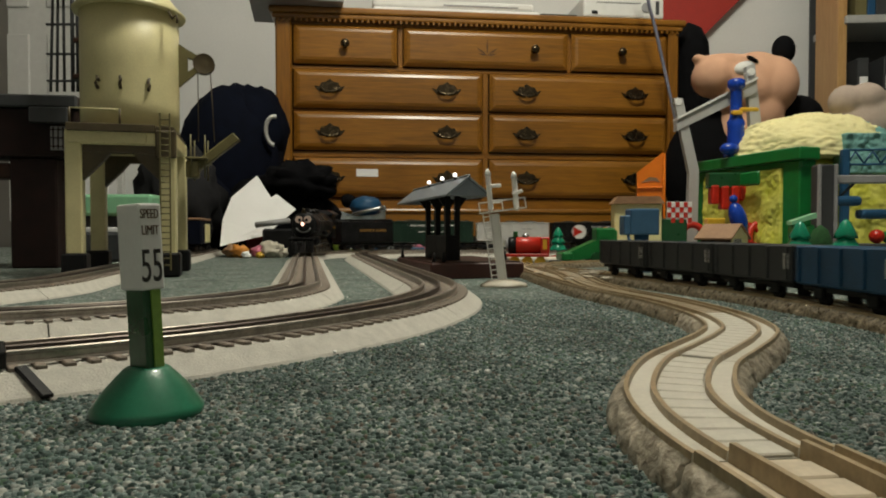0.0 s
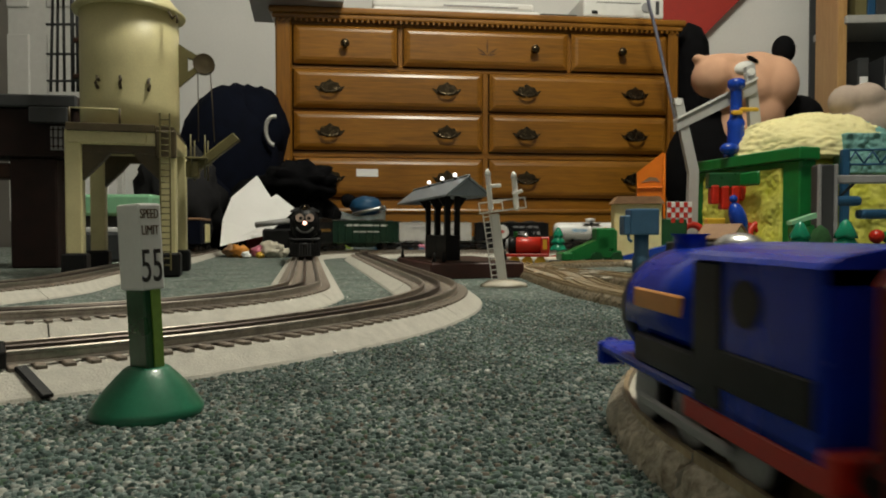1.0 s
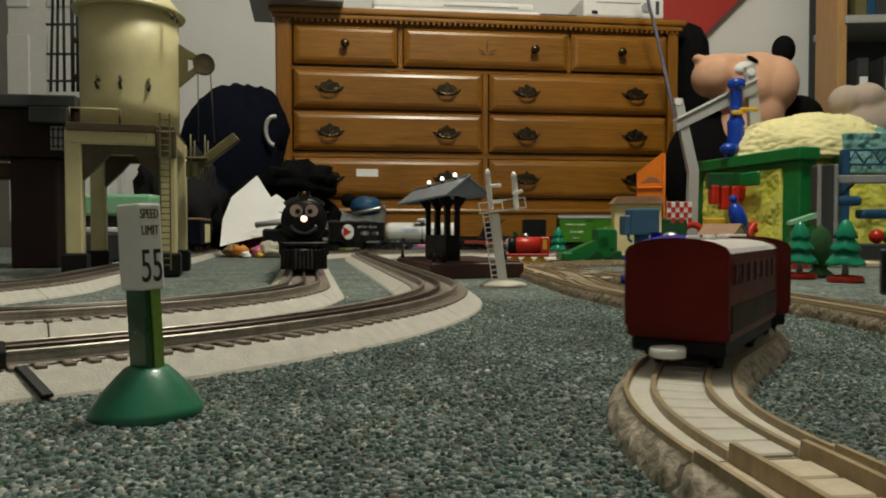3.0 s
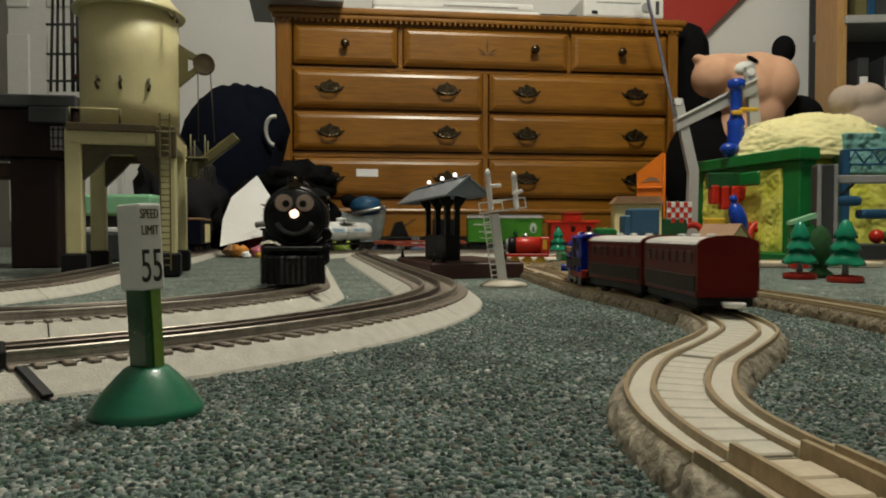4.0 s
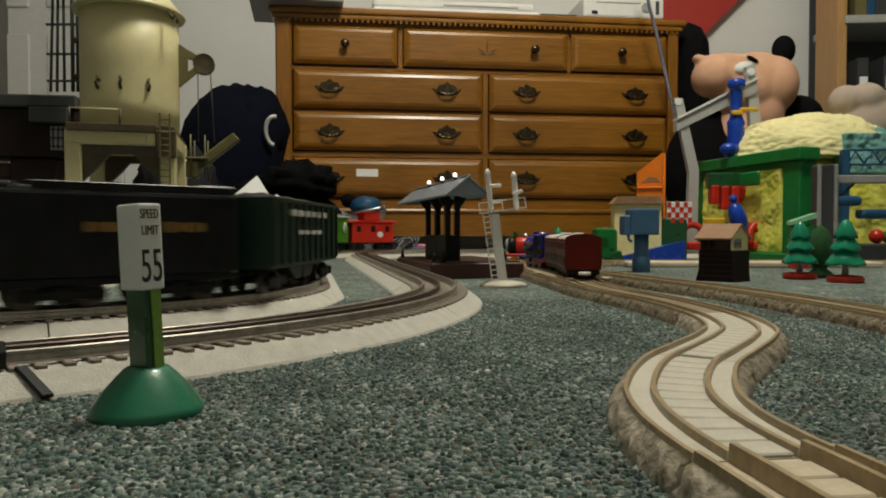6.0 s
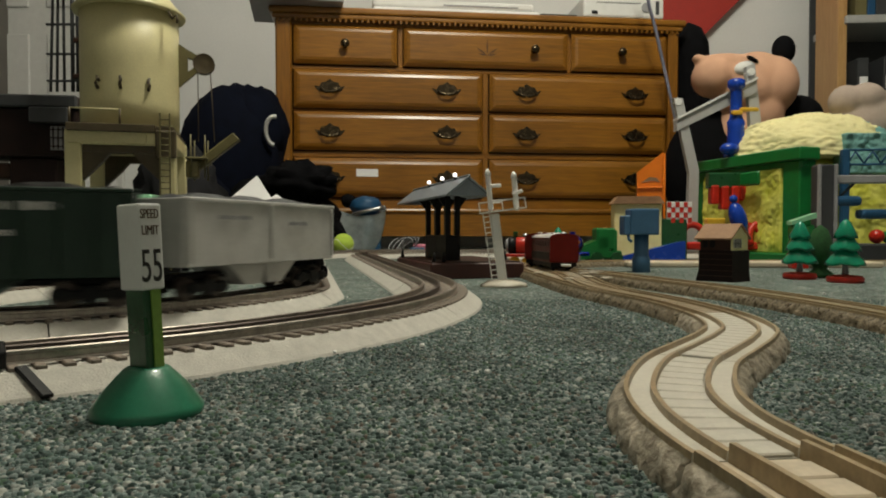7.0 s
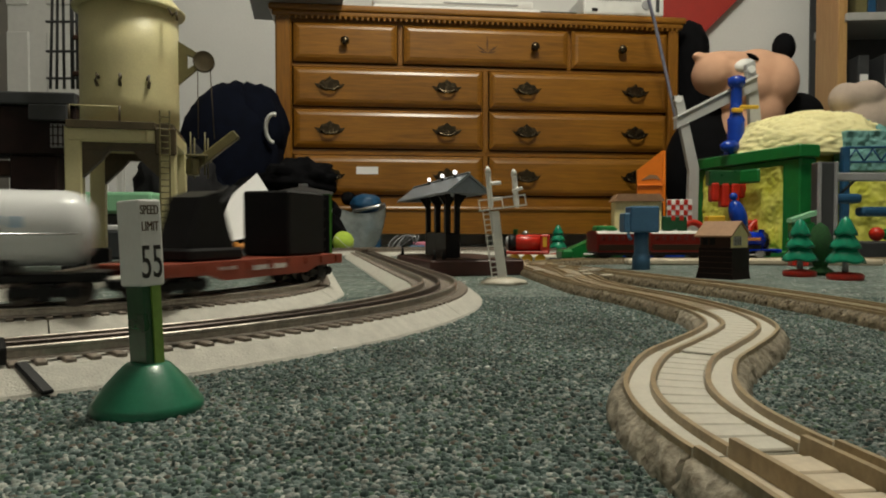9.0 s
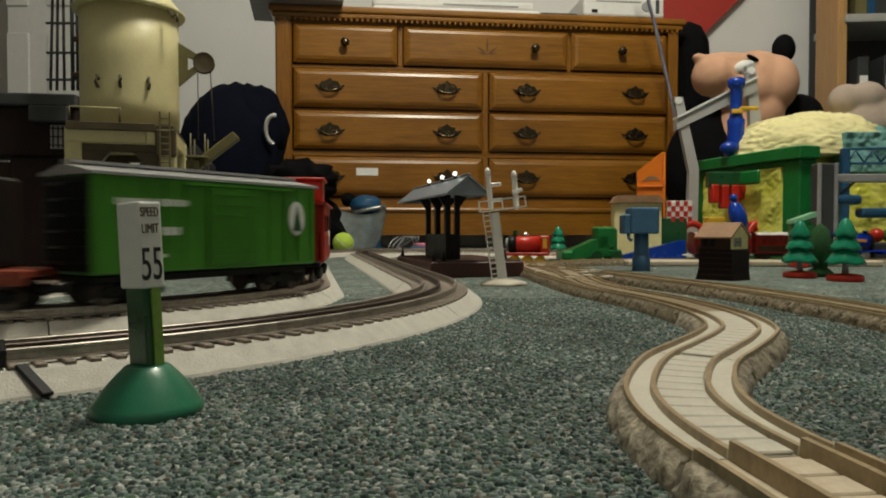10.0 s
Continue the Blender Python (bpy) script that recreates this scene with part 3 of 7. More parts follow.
def boxcar():
    t = thing("toy_boxcar", "bright green toy boxcar with ribbed sides and grey roof", "train car", group="cars of the long train")
    L, W, z0, z1 = 0.216, 0.060, 0.022, 0.092
    b = bmesh.new()
    box(b, 0, 0, (z0 + z1) / 2, W, L, z1 - z0, 0.0015)
    part("body", b, "green_car", t)
    for s in (-1, 1):
        part("end_panel", nbox(0, s * (L / 2 + 0.0006), (z0 + z1) / 2, W - 0.004, 0.0016, z1 - z0 - 0.004, 0.0005), "black", t, "black ribbed end")
        for i in range(6):
            part("end_rib", ncyl((-W / 2 + 0.006, s * (L / 2 + 0.0016), z0 + 0.008 + i * 0.011), (W / 2 - 0.006, s * (L / 2 + 0.0016), z0 + 0.008 + i * 0.011), 0.0012, n=8), "black", t)
    bm = bmesh.new()
    prism(bm, [(-W / 2 - 0.002, z1 - 0.001), (-W / 2 - 0.002, z1 + 0.001), (0, z1 + 0.007), (W / 2 + 0.002, z1 + 0.001), (W / 2 + 0.002, z1 - 0.001)], -L / 2 - 0.002, L / 2 + 0.002)
    part("roof", bm, "grey_pl", t, "grey metal roof")
    part("roof_walk", nbox(0, 0, z1 + 0.0088, 0.010, L, 0.0022), "grey_pl", t)
    for s in (-1, 1):
        x = s * (W / 2)
        door = part("door", nbox(x + s * 0.0012, -0.012, (z0 + z1) / 2 - 0.001, 0.0028, 0.052, z1 - z0 - 0.008, 0.0008), "green_car", t)
        for i in range(7):
            part("door_rib", nbox(x + s * 0.003, -0.012, z0 + 0.010 + i * 0.0083, 0.0012, 0.048, 0.0014), "green_car", door)
        part("door_track", nbox(x + s * 0.002, -0.02, z1 - 0.004, 0.003, 0.11, 0.002), "green_car", t)
        for i in range(13):
            y = -L / 2 + 0.006 + i * (L - 0.012) / 12
            if abs(y + 0.012) > 0.03:
                part("rivet_strip", nbox(x + s * 0.0004, y, (z0 + z1) / 2, 0.0012, 0.0014, z1 - z0 - 0.006), "green_car", t)
        bars(t, s, 0.062, 0.0, [(0, 0.073, 0.058, 0.006), (-0.004, 0.052, 0.036, 0.007), (0.0, 0.034, 0.02, 0.003)], "white", "faded white marking", W / 2 + 0.0014)
        em = bmesh.new()
        cyl(em, (x + s * 0.0006, -0.082, 0.063), (x + s * 0.0022, -0.082, 0.063), 0.0150, n=28)
        e = part("emblem", em, "white", t, "white oval emblem")
        e.matrix_basis = Matrix.Translation((0, -0.082 * 0.38, 0)) @ Matrix.Diagonal((1, 0.62, 1, 1))
        tr = bmesh.new()
        prism(tr, [(-0.0055, 0.052), (0.0055, 0.052), (0.0, 0.074)], x + s * 0.0018 - 0.0008, x + s * 0.0018 + 0.0012, axis="x", m=Matrix.Translation((0, -0.082, 0)))
        part("emblem_mark", tr, "green_post", t)
    part("underframe", nbox(0, 0, 0.018, 0.045, L - 0.01, 0.006, 0.001), "black", t)
    for s in (-1, 1):
        truck(t, s * (L / 2 - 0.034))
        coupler(t, s * (L / 2 + 0.002), s)
    return t, L


def covered_gondola(name, label, body, load, L, z1, marks, n_ribs=11, mark_mat="white", disc=False, floor_z=0.02):
    """Open-topped car or hopper with ribbed sides and a heaped load."""
    t = thing(name, label, "train car", group="cars of the long train")
    W, z0 = 0.058, floor_z
    for s in (-1, 1):
        part("side", nbox(s * (W / 2 - 0.001), 0, (z0 + z1) / 2, 0.002, L, z1 - z0, 0.0006), body, t)
        part("end", nbox(0, s * (L / 2 - 0.001), (z0 + z1) / 2, W - 0.0042, 0.002, z1 - z0, 0.0006), body, t)
        part("top_rail", nbox(s * (W / 2 + 0.0002), 0, z1 - 0.001, 0.0032, L + 0.002, 0.003, 0.0006), body, t)
        for i in range(n_ribs):
            y = -L / 2 + 0.004 + i * (L - 0.008) / (n_ribs - 1)
            part("rib", nbox(s * (W / 2 + 0.001), y, (z0 + z1) / 2, 0.0028, 0.003, z1 - z0 - 0.006, 0.0006), body, t)
        bars(t, s, 0, 0, marks, mark_mat, "unreadable pale marking", W / 2 + 0.0014)
        if disc:
            em = bmesh.new()
            cyl(em, (s * (W / 2 + 0.0008), 0.03, 0.052), (s * (W / 2 + 0.0030), 0.03, 0.052), 0.0205, n=32)
            part("round_mark", em, "white", t, "white disc marking")
            tr = bmesh.new()
            prism(tr, [(0.047, 0.066), (0.047, 0.038), (0.019, 0.052)], min(s * (W / 2 + 0.002), s * (W / 2 + 0.0036)), max(s * (W / 2 + 0.002), s * (W / 2 + 0.0036)), axis="x")
            part("wedge_mark", tr, "red", t, "red wedge marking")
    # heaped load
    bm = bmesh.new()
    nx, ny = 8, 34
    rows = []
    rng = random.Random(L)
    for j in range(ny + 1):
        row = []
        for i in range(nx + 1):
            u, v = i / nx * 2 - 1, j / ny * 2 - 1
            hump = (1 - u * u) * (0.55 + 0.45 * abs(math.cos(v * 6.0))) * min(1, (1 - abs(v)) * 9)
            row.append(bm.verts.new((u * (W / 2 - 0.0022), v * (L / 2 - 0.0022), z1 - 0.004 + hump * 0.010 + rng.uniform(-0.001, 0.001))))
        rows.append(row)
    for a, b in zip(rows, rows[1:]):
        for i in range(nx):
            bm.faces.new((a[i], a[i + 1], b[i + 1], b[i]))
    lo = bmesh.ops.extrude_face_region(bm, geom=list(bm.faces))
    for v in [g for g in lo["geom"] if isinstance(g, bmesh.types.BMVert)]:
        v.co.z = z0 + 0.004
    bmesh.ops.recalc_face_normals(bm, faces=list(bm.faces))
    part("load", bm, load, t, "dark heaped load")
    # hopper chutes
    for s in (-1, 1):
        hb = bmesh.new()
        prism(hb, [(s * 0.004, 0.008), (s * 0.026, 0.008), (s * 0.05, z0 + 0.001), (s * -0.002 + s * 0.002, z0 + 0.001)], -0.022, 0.022, axis="x")
        part("chute", hb, body, t)
    part("underframe", nbox(0, 0, 0.0175, 0.02, L - 0.004, 0.005, 0.001), "black", t)
    for s in (-1, 1):
        truck(t, s * (L / 2 - 0.03))
        coupler(t, s * (L / 2 + 0.002), s)
    return t, L


def tank_car():
    t = thing("toy_tank_car", "glossy white toy tank car with pale blue marking", "train car", group="cars of the long train")
    L, r, zc = 0.225, 0.0265, 0.053
    bm = bmesh.new()
    prof = [(0.002, -L / 2 + 0.004), (r * 0.6, -L / 2 + 0.006), (r * 0.9, -L / 2 + 0.012), (r, -L / 2 + 0.020), (r, -0.012), (r + 0.0006, -0.011), (r + 0.0006, 0.011), (r, 0.012),
            (r, L / 2 - 0.020), (r * 0.9, L / 2 - 0.012), (r * 0.6, L / 2 - 0.006), (0.002, L / 2 - 0.004)]
    lathe(bm, prof, 32, Matrix.Translation((0, 0, zc)) @ Matrix.Rotation(-math.pi / 2, 4, "X"))
    part("tank", bm, "tank_white", t)
    d = bmesh.new()
    lathe(d, [(0.014, 0), (0.0145, 0.009), (0.015, 0.0105), (0.012, 0.013), (0.004, 0.0145)], 24, Matrix.Translation((0, 0, zc + r - 0.002)))
    part("dome", d, "tank_white", t)
    for s in (-1, 1):
        part("dome_platform", nbox(s * 0.020, 0, zc + r - 0.004, 0.014, 0.05, 0.0015), "black", t)
        bars(t, s, 0.01, 0, [(0.03, zc + 0.003, 0.05, 0.011), (-0.055, zc + 0.004, 0.045, 0.009)], "tank_blue", "pale blue marking", r + 0.0002)
        hr = bmesh.new()
        tube(hr, [(s * (r + 0.003), -L / 2 + 0.01, zc - 0.004), (s * (r + 0.003), 0, zc - 0.004), (s * (r + 0.003), L / 2 - 0.01, zc - 0.004)], 0.0007, 6)
        part("handrail", hr, "steel", t)
    for y in (-0.055, 0.0, 0.055):
        bm = bmesh.new()
        cyl(bm, (0, y - 0.0012, zc), (0, y + 0.0012, zc), r + 0.0008, n=32)
        part("band", bm, "tank_white" if y else "black", t)
        part("saddle", nbox(0, y, 0.026, 0.034, 0.008, 0.012, 0.001), "black", t)
    part("frame", nbox(0, 0, 0.0185, 0.038, L + 0.006, 0.006, 0.001), "black", t)
    for s in (-1, 1):
        part("end_platform", nbox(0, s * (L / 2 - 0.004), 0.022, 0.054, 0.02, 0.002), "black", t)
        truck(t, s * (L / 2 - 0.032))
        coupler(t, s * (L / 2 + 0.005), s)
    return t, L + 0.006


def flat_car():
    t = thing("toy_flatcar", "oxide red toy flatcar carrying dark loads", "train car", group="cars of the long train")
    L = 0.265
    part("deck", nbox(0, 0, 0.024, 0.060, L, 0.005, 0.001), "flat_red", t)
    for s in (-1, 1):
        bm = bmesh.new()
        prism(bm, [(-L / 2, 0.0265), (-L / 2, 0.017), (-L / 2 + 0.05, 0.0165), (-L / 2 + 0.07, 0.011), (L / 2 - 0.07, 0.011), (L / 2 - 0.05, 0.0165), (L / 2, 0.017), (L / 2, 0.0265)],
              s * 0.0295 - 0.0015, s * 0.0295 + 0.0015, axis="x")
        sill = part("side_sill", bm, "flat_red", t)
        bars(sill, s, 0, 0, [(0.0, 0.0195, 0.05, 0.005), (0.06, 0.021, 0.02, 0.003)], "roof_pale", "pale marking", 0.0316)
        for i in range(9):
            part("stake_pocket", nbox(s * 0.0316, -L / 2 + 0.012 + i * (L - 0.024) / 8, 0.0222, 0.0022, 0.005, 0.007, 0.0005), "flat_red", t)
    for s in (-1, 1):
        truck(t, s * (L / 2 - 0.034))
        coupler(t, s * (L / 2 + 0.002), s)
    # derrick load at the front, dark crate behind
    b = bmesh.new()
    box(b, 0, 0.058, 0.032, 0.044, 0.07, 0.01, 0.002)
    prism(b, [(0.03, 0.037), (0.088, 0.037), (0.072, 0.078), (0.05, 0.084)], -0.016, 0.016, axis="x")
    part("winch_house", b, "black", t, "dark winch load")
    for s in (-1, 1):
        bm = bmesh.new()
        tube(bm, [(s * 0.014, 0.09, 0.036), (s * 0.004, 0.012, 0.09)], 0.002, 6)
        part("boom", bm, "black", t)
    c = bmesh.new()
    box(c, 0, -0.072, 0.058, 0.052, 0.066, 0.062, 0.002)
    part("crate", c, "black", t, "black crate load")
    return t, L


def caboose():
    t = thing("toy_caboose", "bright red toy caboose with cupola", "train car", group="cars of the long train")
    L, W = 0.16, 0.058
    part("body", nbox(0, 0, 0.05, W, L - 0.03, 0.058, 0.0015), "red", t)
    bm = bmesh.new()
    prism(bm, [(-W / 2 - 0.003, 0.078), (-W / 2 - 0.003, 0.080), (0, 0.086), (W / 2 + 0.003, 0.080), (W / 2 + 0.003, 0.078)], -L / 2, L / 2)
    part("roof", bm, "red", t)
    cp = part("cupola", nbox(0, 0.0, 0.094, 0.05, 0.05, 0.022, 0.0015), "red", t)
    part("cupola_roof", nbox(0, 0.0, 0.1065, 0.056, 0.058, 0.003, 0.001), "red", cp)
    for s in (-1, 1):
        for y in (-0.045, 0.0, 0.045):
            part("window", nbox(s * (W / 2 + 0.0002), y, 0.06, 0.0014, 0.013, 0.017, 0.0004), "black", t)
        em = bmesh.new()
        cyl(em, (s * (W / 2 + 0.0002), -0.022, 0.044), (s * (W / 2 + 0.0014), -0.022, 0.044), 0.0085, n=20)
        part("emblem", em, "white", t)
        for k in (-1, 1):
            rl = bmesh.new()
            tube(rl, [(s * 0.025, k * (L / 2 - 0.002), 0.024), (s * 0.025, k * (L / 2 - 0.002), 0.05), (s * 0.01, k * (L / 2 - 0.002), 0.05)], 0.0008, 6)
            part("railing", rl, "black", t)
    part("frame", nbox(0, 0, 0.0195, 0.05, L, 0.005, 0.001), "black", t)
    for s in (-1, 1):
        truck(t, s * (L / 2 - 0.034))
        coupler(t, s * (L / 2 + 0.002), s)
    return t, L


def tender():
    t = thing("toy_tender", "black toy locomotive tender with gold marking", "train tender", group="cars of the long train")
    L, W, z0, z1 = 0.17, 0.060, 0.021, 0.081
    b = bmesh.new()
    box(b, 0, 0, (z0 + z1) / 2, W, L, z1 - z0, 0.003, seg=2)
    part("body", b, "black_metal", t)
    for s in (-1, 1):
        bars(t, s, -0.015, 0, [(0, 0.056, 0.085, 0.0085)], "gold", "dull gold nameplate bar", W / 2 + 0.0004)
        part("top_flange", nbox(s * (W / 2 - 0.002), -0.01, z1 + 0.003, 0.002, L - 0.03, 0.006, 0.0005), "black_metal", t)
        for i in range(9):
            part("rivet_strip", nbox(s * (W / 2 + 0.0002), -L / 2 + 0.012 + i * (L - 0.024) / 8, (z0 + z1) / 2, 0.001, 0.0012, z1 - z0 - 0.008), "black_metal", t)
    bm = bmesh.new()
    rng = random.Random(4)
    for i in range(60):
        ball(bm, rng.uniform(-0.022, 0.022), rng.uniform(-0.03, 0.09), z1 + rng.uniform(-0.002, 0.003), rng.uniform(0.003, 0.006), u=7, v=5)
    part("coal", bm, "black", t, "black coal load")
    part("deck_hatch", nbox(0, -0.075, z1 + 0.004, 0.03, 0.03, 0.008, 0.002), "black_metal", t)
    part("frame", nbox(0, 0, 0.0185, 0.05, L + 0.004, 0.006, 0.001), "black", t)
    for s in (-1, 1):
        truck(t, s * (L / 2 - 0.045), base=0.042, r=0.0095)
    coupler(t, -L / 2 - 0.002, -1)
    return t, L


def locomotive():
    t = thing("toy_steam_locomotive", "black diecast toy steam locomotive with lit headlamp", "locomotive", group="cars of the long train")
    L = 0.375
    f = L / 2
    zc, r = 0.068, 0.0300
    along = Matrix.Translation((0, 0, zc)) @ Matrix.Rotation(-math.pi / 2, 4, "X")
    bm = bmesh.new()
    lathe(bm, [(r + 0.004, -0.095), (r + 0.004, -0.04), (r + 0.001, 0.02), (r, 0.06), (r, 0.062), (r, 0.128), (r + 0.001, 0.129), (r + 0.001, 0.133), (r * 0.93, 0.136)], 32, along)
    part("boiler", bm, "black_metal", t)
    for y in (-0.06, -0.02, 0.02, 0.06, 0.095):
        bm = bmesh.new()
        cyl(bm, (0, y - 0.001, zc), (0, y + 0.001, zc), r + 0.0012 + (0.003 if y < -0.03 else 0.0012 if y < 0.03 else 0), n=32)
        part("boiler_band", bm, "loco_grey", t)
    face = bmesh.new()
    lathe(face, [(r * 0.92, 0.1355), (r * 0.86, 0.138), (r * 0.6, 0.1395), (r * 0.5, 0.142), (0.004, 0.143)], 28, along)
    sm = part("smokebox_front", face, "black_metal", t)
    for x in (-0.0102, 0.0102):
        e = bmesh.new()
        cyl(e, (x, 0.1385, zc + 0.013), (x, 0.1445, zc + 0.013), 0.0085, n=20)
        part("front_ring", e, "eye_ring", sm, "pale round plate")
        e = bmesh.new()
        cyl(e, (x * 0.8, 0.144, zc + 0.012), (x * 0.8, 0.1452, zc + 0.012), 0.0036, n=14)
        part("front_disc", e, "black", sm)
    hl = bmesh.new()
    cyl(hl, (0, 0.140, zc + 0.002), (0, 0.150, zc + 0.002), 0.0068, 0.0062, n=20)
    lamp = part("headlamp", hl, "black_metal", sm)
    lb = bmesh.new()
    ball(lb, 0, 0.1502, zc + 0.002, 0.0044, 0.003, 0.0044)
    part("bulb", lb, "headlight", lamp, "glowing warm headlamp")
    sm2 = bmesh.new()
    pts = [(0.0185 * math.sin(a), 0.1405, zc + 0.001 - 0.0185 * math.cos(a)) for a in np.linspace(-1.15, 1.15, 11)]
    tube(sm2, pts, 0.0026, 6)
    part("front_bar", sm2, "mouth", sm, "curved grey bar")
    st = bmesh.new()
    lathe(st, [(0.010, 0), (0.0085, 0.004), (0.008, 0.012), (0.0095, 0.014)], 20, Matrix.Translation((0, 0.108, zc + r - 0.003)))
    part("chimney", st, "black_metal", t)
    bell = bmesh.new()
    lathe(bell, [(0.004, 0), (0.0035, 0.003), (0.002, 0.006), (0.0005, 0.0065)], 14, Matrix.Translation((0, 0.134, zc + r + 0.003)))
    box(bell, 0, 0.134, zc + r + 0.001, 0.012, 0.002, 0.004)
    part("bell", bell, "brass", t, "small brass bell")
    for y, h in ((0.055, 0.010), (0.0, 0.012)):
        d = bmesh.new()
        lathe(d, [(0.0125, -0.004), (0.012, h - 0.005), (0.009, h - 0.001), (0.003, h)], 20, Matrix.Translation((0, y, zc + r)))
        part("dome", d, "black_metal", t)
    # running boards, cab
    for s in (-1, 1):
        part("running_board", nbox(s * 0.0285, 0.02, 0.055, 0.011, 0.225, 0.0022, 0.0005), "black_metal", t)
        hr = bmesh.new()
        tube(hr, [(s * (r + 0.003), y, zc + 0.012) for y in (-0.08, 0.0, 0.128)], 0.0008, 6)
        part("handrail", hr, "steel", t)
        part("valve_gear_box", nbox(s * 0.026, 0.114, 0.030, 0.016, 0.036, 0.021, 0.003), "black_metal", t)
        part("air_tank", ncyl((s * 0.031, -0.03, 0.049), (s * 0.031, 0.03, 0.049), 0.006, n=14), "black_metal", t)
    part("cab", nbox(0, -0.128, 0.068, 0.060, 0.066, 0.066, 0.002), "black_metal", t)
    bm = bmesh.new()
    prism(bm, [(-0.034, 0.099), (-0.034, 0.101), (-0.02, 0.109), (0.02, 0.109), (0.034, 0.101), (0.034, 0.099)], -0.172, -0.088)
    part("cab_roof", bm, "loco_grey", t, "grey curved cab roof")
    for s in (-1, 1):
        for y in (-0.142, -0.116):
            w = part("cab_window", nbox(s * 0.0302, y, 0.084, 0.0016, 0.020, 0.019, 0.0004), "black", t, "dark cab window")
            part("window_bar", nbox(s * 0.0312, y, 0.084, 0.001, 0.0014, 0.019), "black", w)
        bars(t, s, -0.128, 0, [(0, 0.064, 0.038, 0.0075)], "gold", "dull gold nameplate bar", 0.0304)
    # frame, pilot
    part("frame", nbox(0, -0.01, 0.027, 0.026, 0.30, 0.016, 0.002), "black", t)
    part("pilot_deck", nbox(0, f - 0.035, 0.036, 0.056, 0.045, 0.005, 0.001), "black_metal", t)
    bm = bmesh.new()
    prism(bm, [(-0.030, 0.003), (0.030, 0.003), (0.030, 0.030), (-0.030, 0.030)], f - 0.018, f - 0.012)
    pl = part("pilot", bm, "black_metal", t)
    for i in range(11):
        x = -0.026 + i * 0.0052
        part("pilot_bar", nbox(x, f - 0.010, 0.016, 0.0024, 0.006, 0.026, 0.0006), "loco_grey" if 3 <= i <= 7 else "black_metal", pl)
    part("front_coupler", nbox(0, f - 0.006, 0.026, 0.010, 0.012, 0.008, 0.002), "black_metal", t)
    for s in (-1, 1):
        part("step", nbox(s * 0.025, f - 0.03, 0.020, 0.003, 0.01, 0.028), "black_metal", t)
    # wheels
    wheels = []
    wr = 0.0185
    for y in (0.075, 0.031, -0.013, -0.057):
        for s in (-1, 1):
            bm = bmesh.new()
            cyl(bm, (-0.002, 0, 0), (0.002, 0, 0), wr, n=28)
            w = part("drive_wheel", bm, "black_metal", t)
            w.matrix_basis = Matrix.Translation((s * 0.0185, y, wr))
            rim = bmesh.new()
            lathe(rim, [(wr - 0.003, -0.0026), (wr + 0.0002, -0.0026), (wr + 0.0002, 0.0026), (wr - 0.003, 0.0026)], 28, Matrix.Rotation(math.pi / 2, 4, "Y"))
            part("tyre", rim, "wheel_brown", w, "worn brown metal tyre")
            for k in range(10):
                a = k * math.pi / 5
                sp = bmesh.new()
                box(sp, s * 0.0024, 0, 0.0092, 0.0012, 0.0016, 0.013, m=Matrix.Rotation(a, 4, "X"))
                part("spoke", sp, "loco_grey", w)
            cw = bmesh.new()
            box(cw, s * 0.003, 0, -0.009, 0.0014, 0.016, 0.007, 0.001)
            part("counterweight", cw, "loco_grey", w)
            wheels.append((w, s, y))
    rods = []
    for s in (-1, 1):
        rd = part("side_rod", nbox(0, 0, 0, 0.002, 0.142, 0.004, 0.0006), "steel", t, "bright steel side rod")
        mr = part("main_rod", nbox(0, 0.05, 0, 0.002, 0.10, 0.004, 0.0006), "steel", t)
        rods.append((rd, mr, s))
    for y, rr in ((0.135, 0.0095), (-0.105, 0.0105), (-0.138, 0.0105)):
        for s in (-1, 1):
            part("small_wheel", ncyl((s * 0.0155, y, rr), (s * 0.019, y, rr), rr, n=20), "rail_dark", t)
    part("trailing_truck", nbox(0, -0.12, 0.016, 0.046, 0.06, 0.008, 0.002), "black", t)
    k = 0.92
    for o in t.children:
        if not o.name.startswith("drive_wheel"):
            for p in (o, *o.children_recursive):
                p.data.transform(Matrix.Diagonal((1, k, 1, 1)))
    wheels = [(w, s, y * k) for w, s, y in wheels]
    return t, L * k, wheels, rods, wr


LOCO, LOCO_L, DRIVERS, RODS, DRIVER_R = locomotive()
LONG_TRAIN = [(LOCO, LOCO_L), tender(),
              covered_gondola("toy_gondola", "dark green toy coal car with pale lettering bars", "green_deep", "black", 0.235, 0.082,
                              [(0.0, 0.070, 0.14, 0.0065), (0.0, 0.052, 0.085, 0.005)], mark_mat="roof_pale", floor_z=0.021),
              covered_gondola("toy_hopper", "silver-grey flat-sided toy hopper car", "silver", "grey_dark_pl", 0.210, 0.078,
                              [(0.05, 0.064, 0.04, 0.004), (-0.04, 0.060, 0.03, 0.004)], mark_mat="grey_pl", floor_z=0.026, n_ribs=3),
              covered_gondola("toy_hopper", "black ribbed toy hopper with red and white disc", "black", "black", 0.215, 0.078,
                              [(-0.04, 0.066, 0.07, 0.007), (-0.03, 0.048, 0.03, 0.012), (-0.07, 0.048, 0.022, 0.012)], mark_mat="grey_pl", disc=True, floor_z=0.026),
              tank_car(), flat_car(), boxcar(), caboose()]


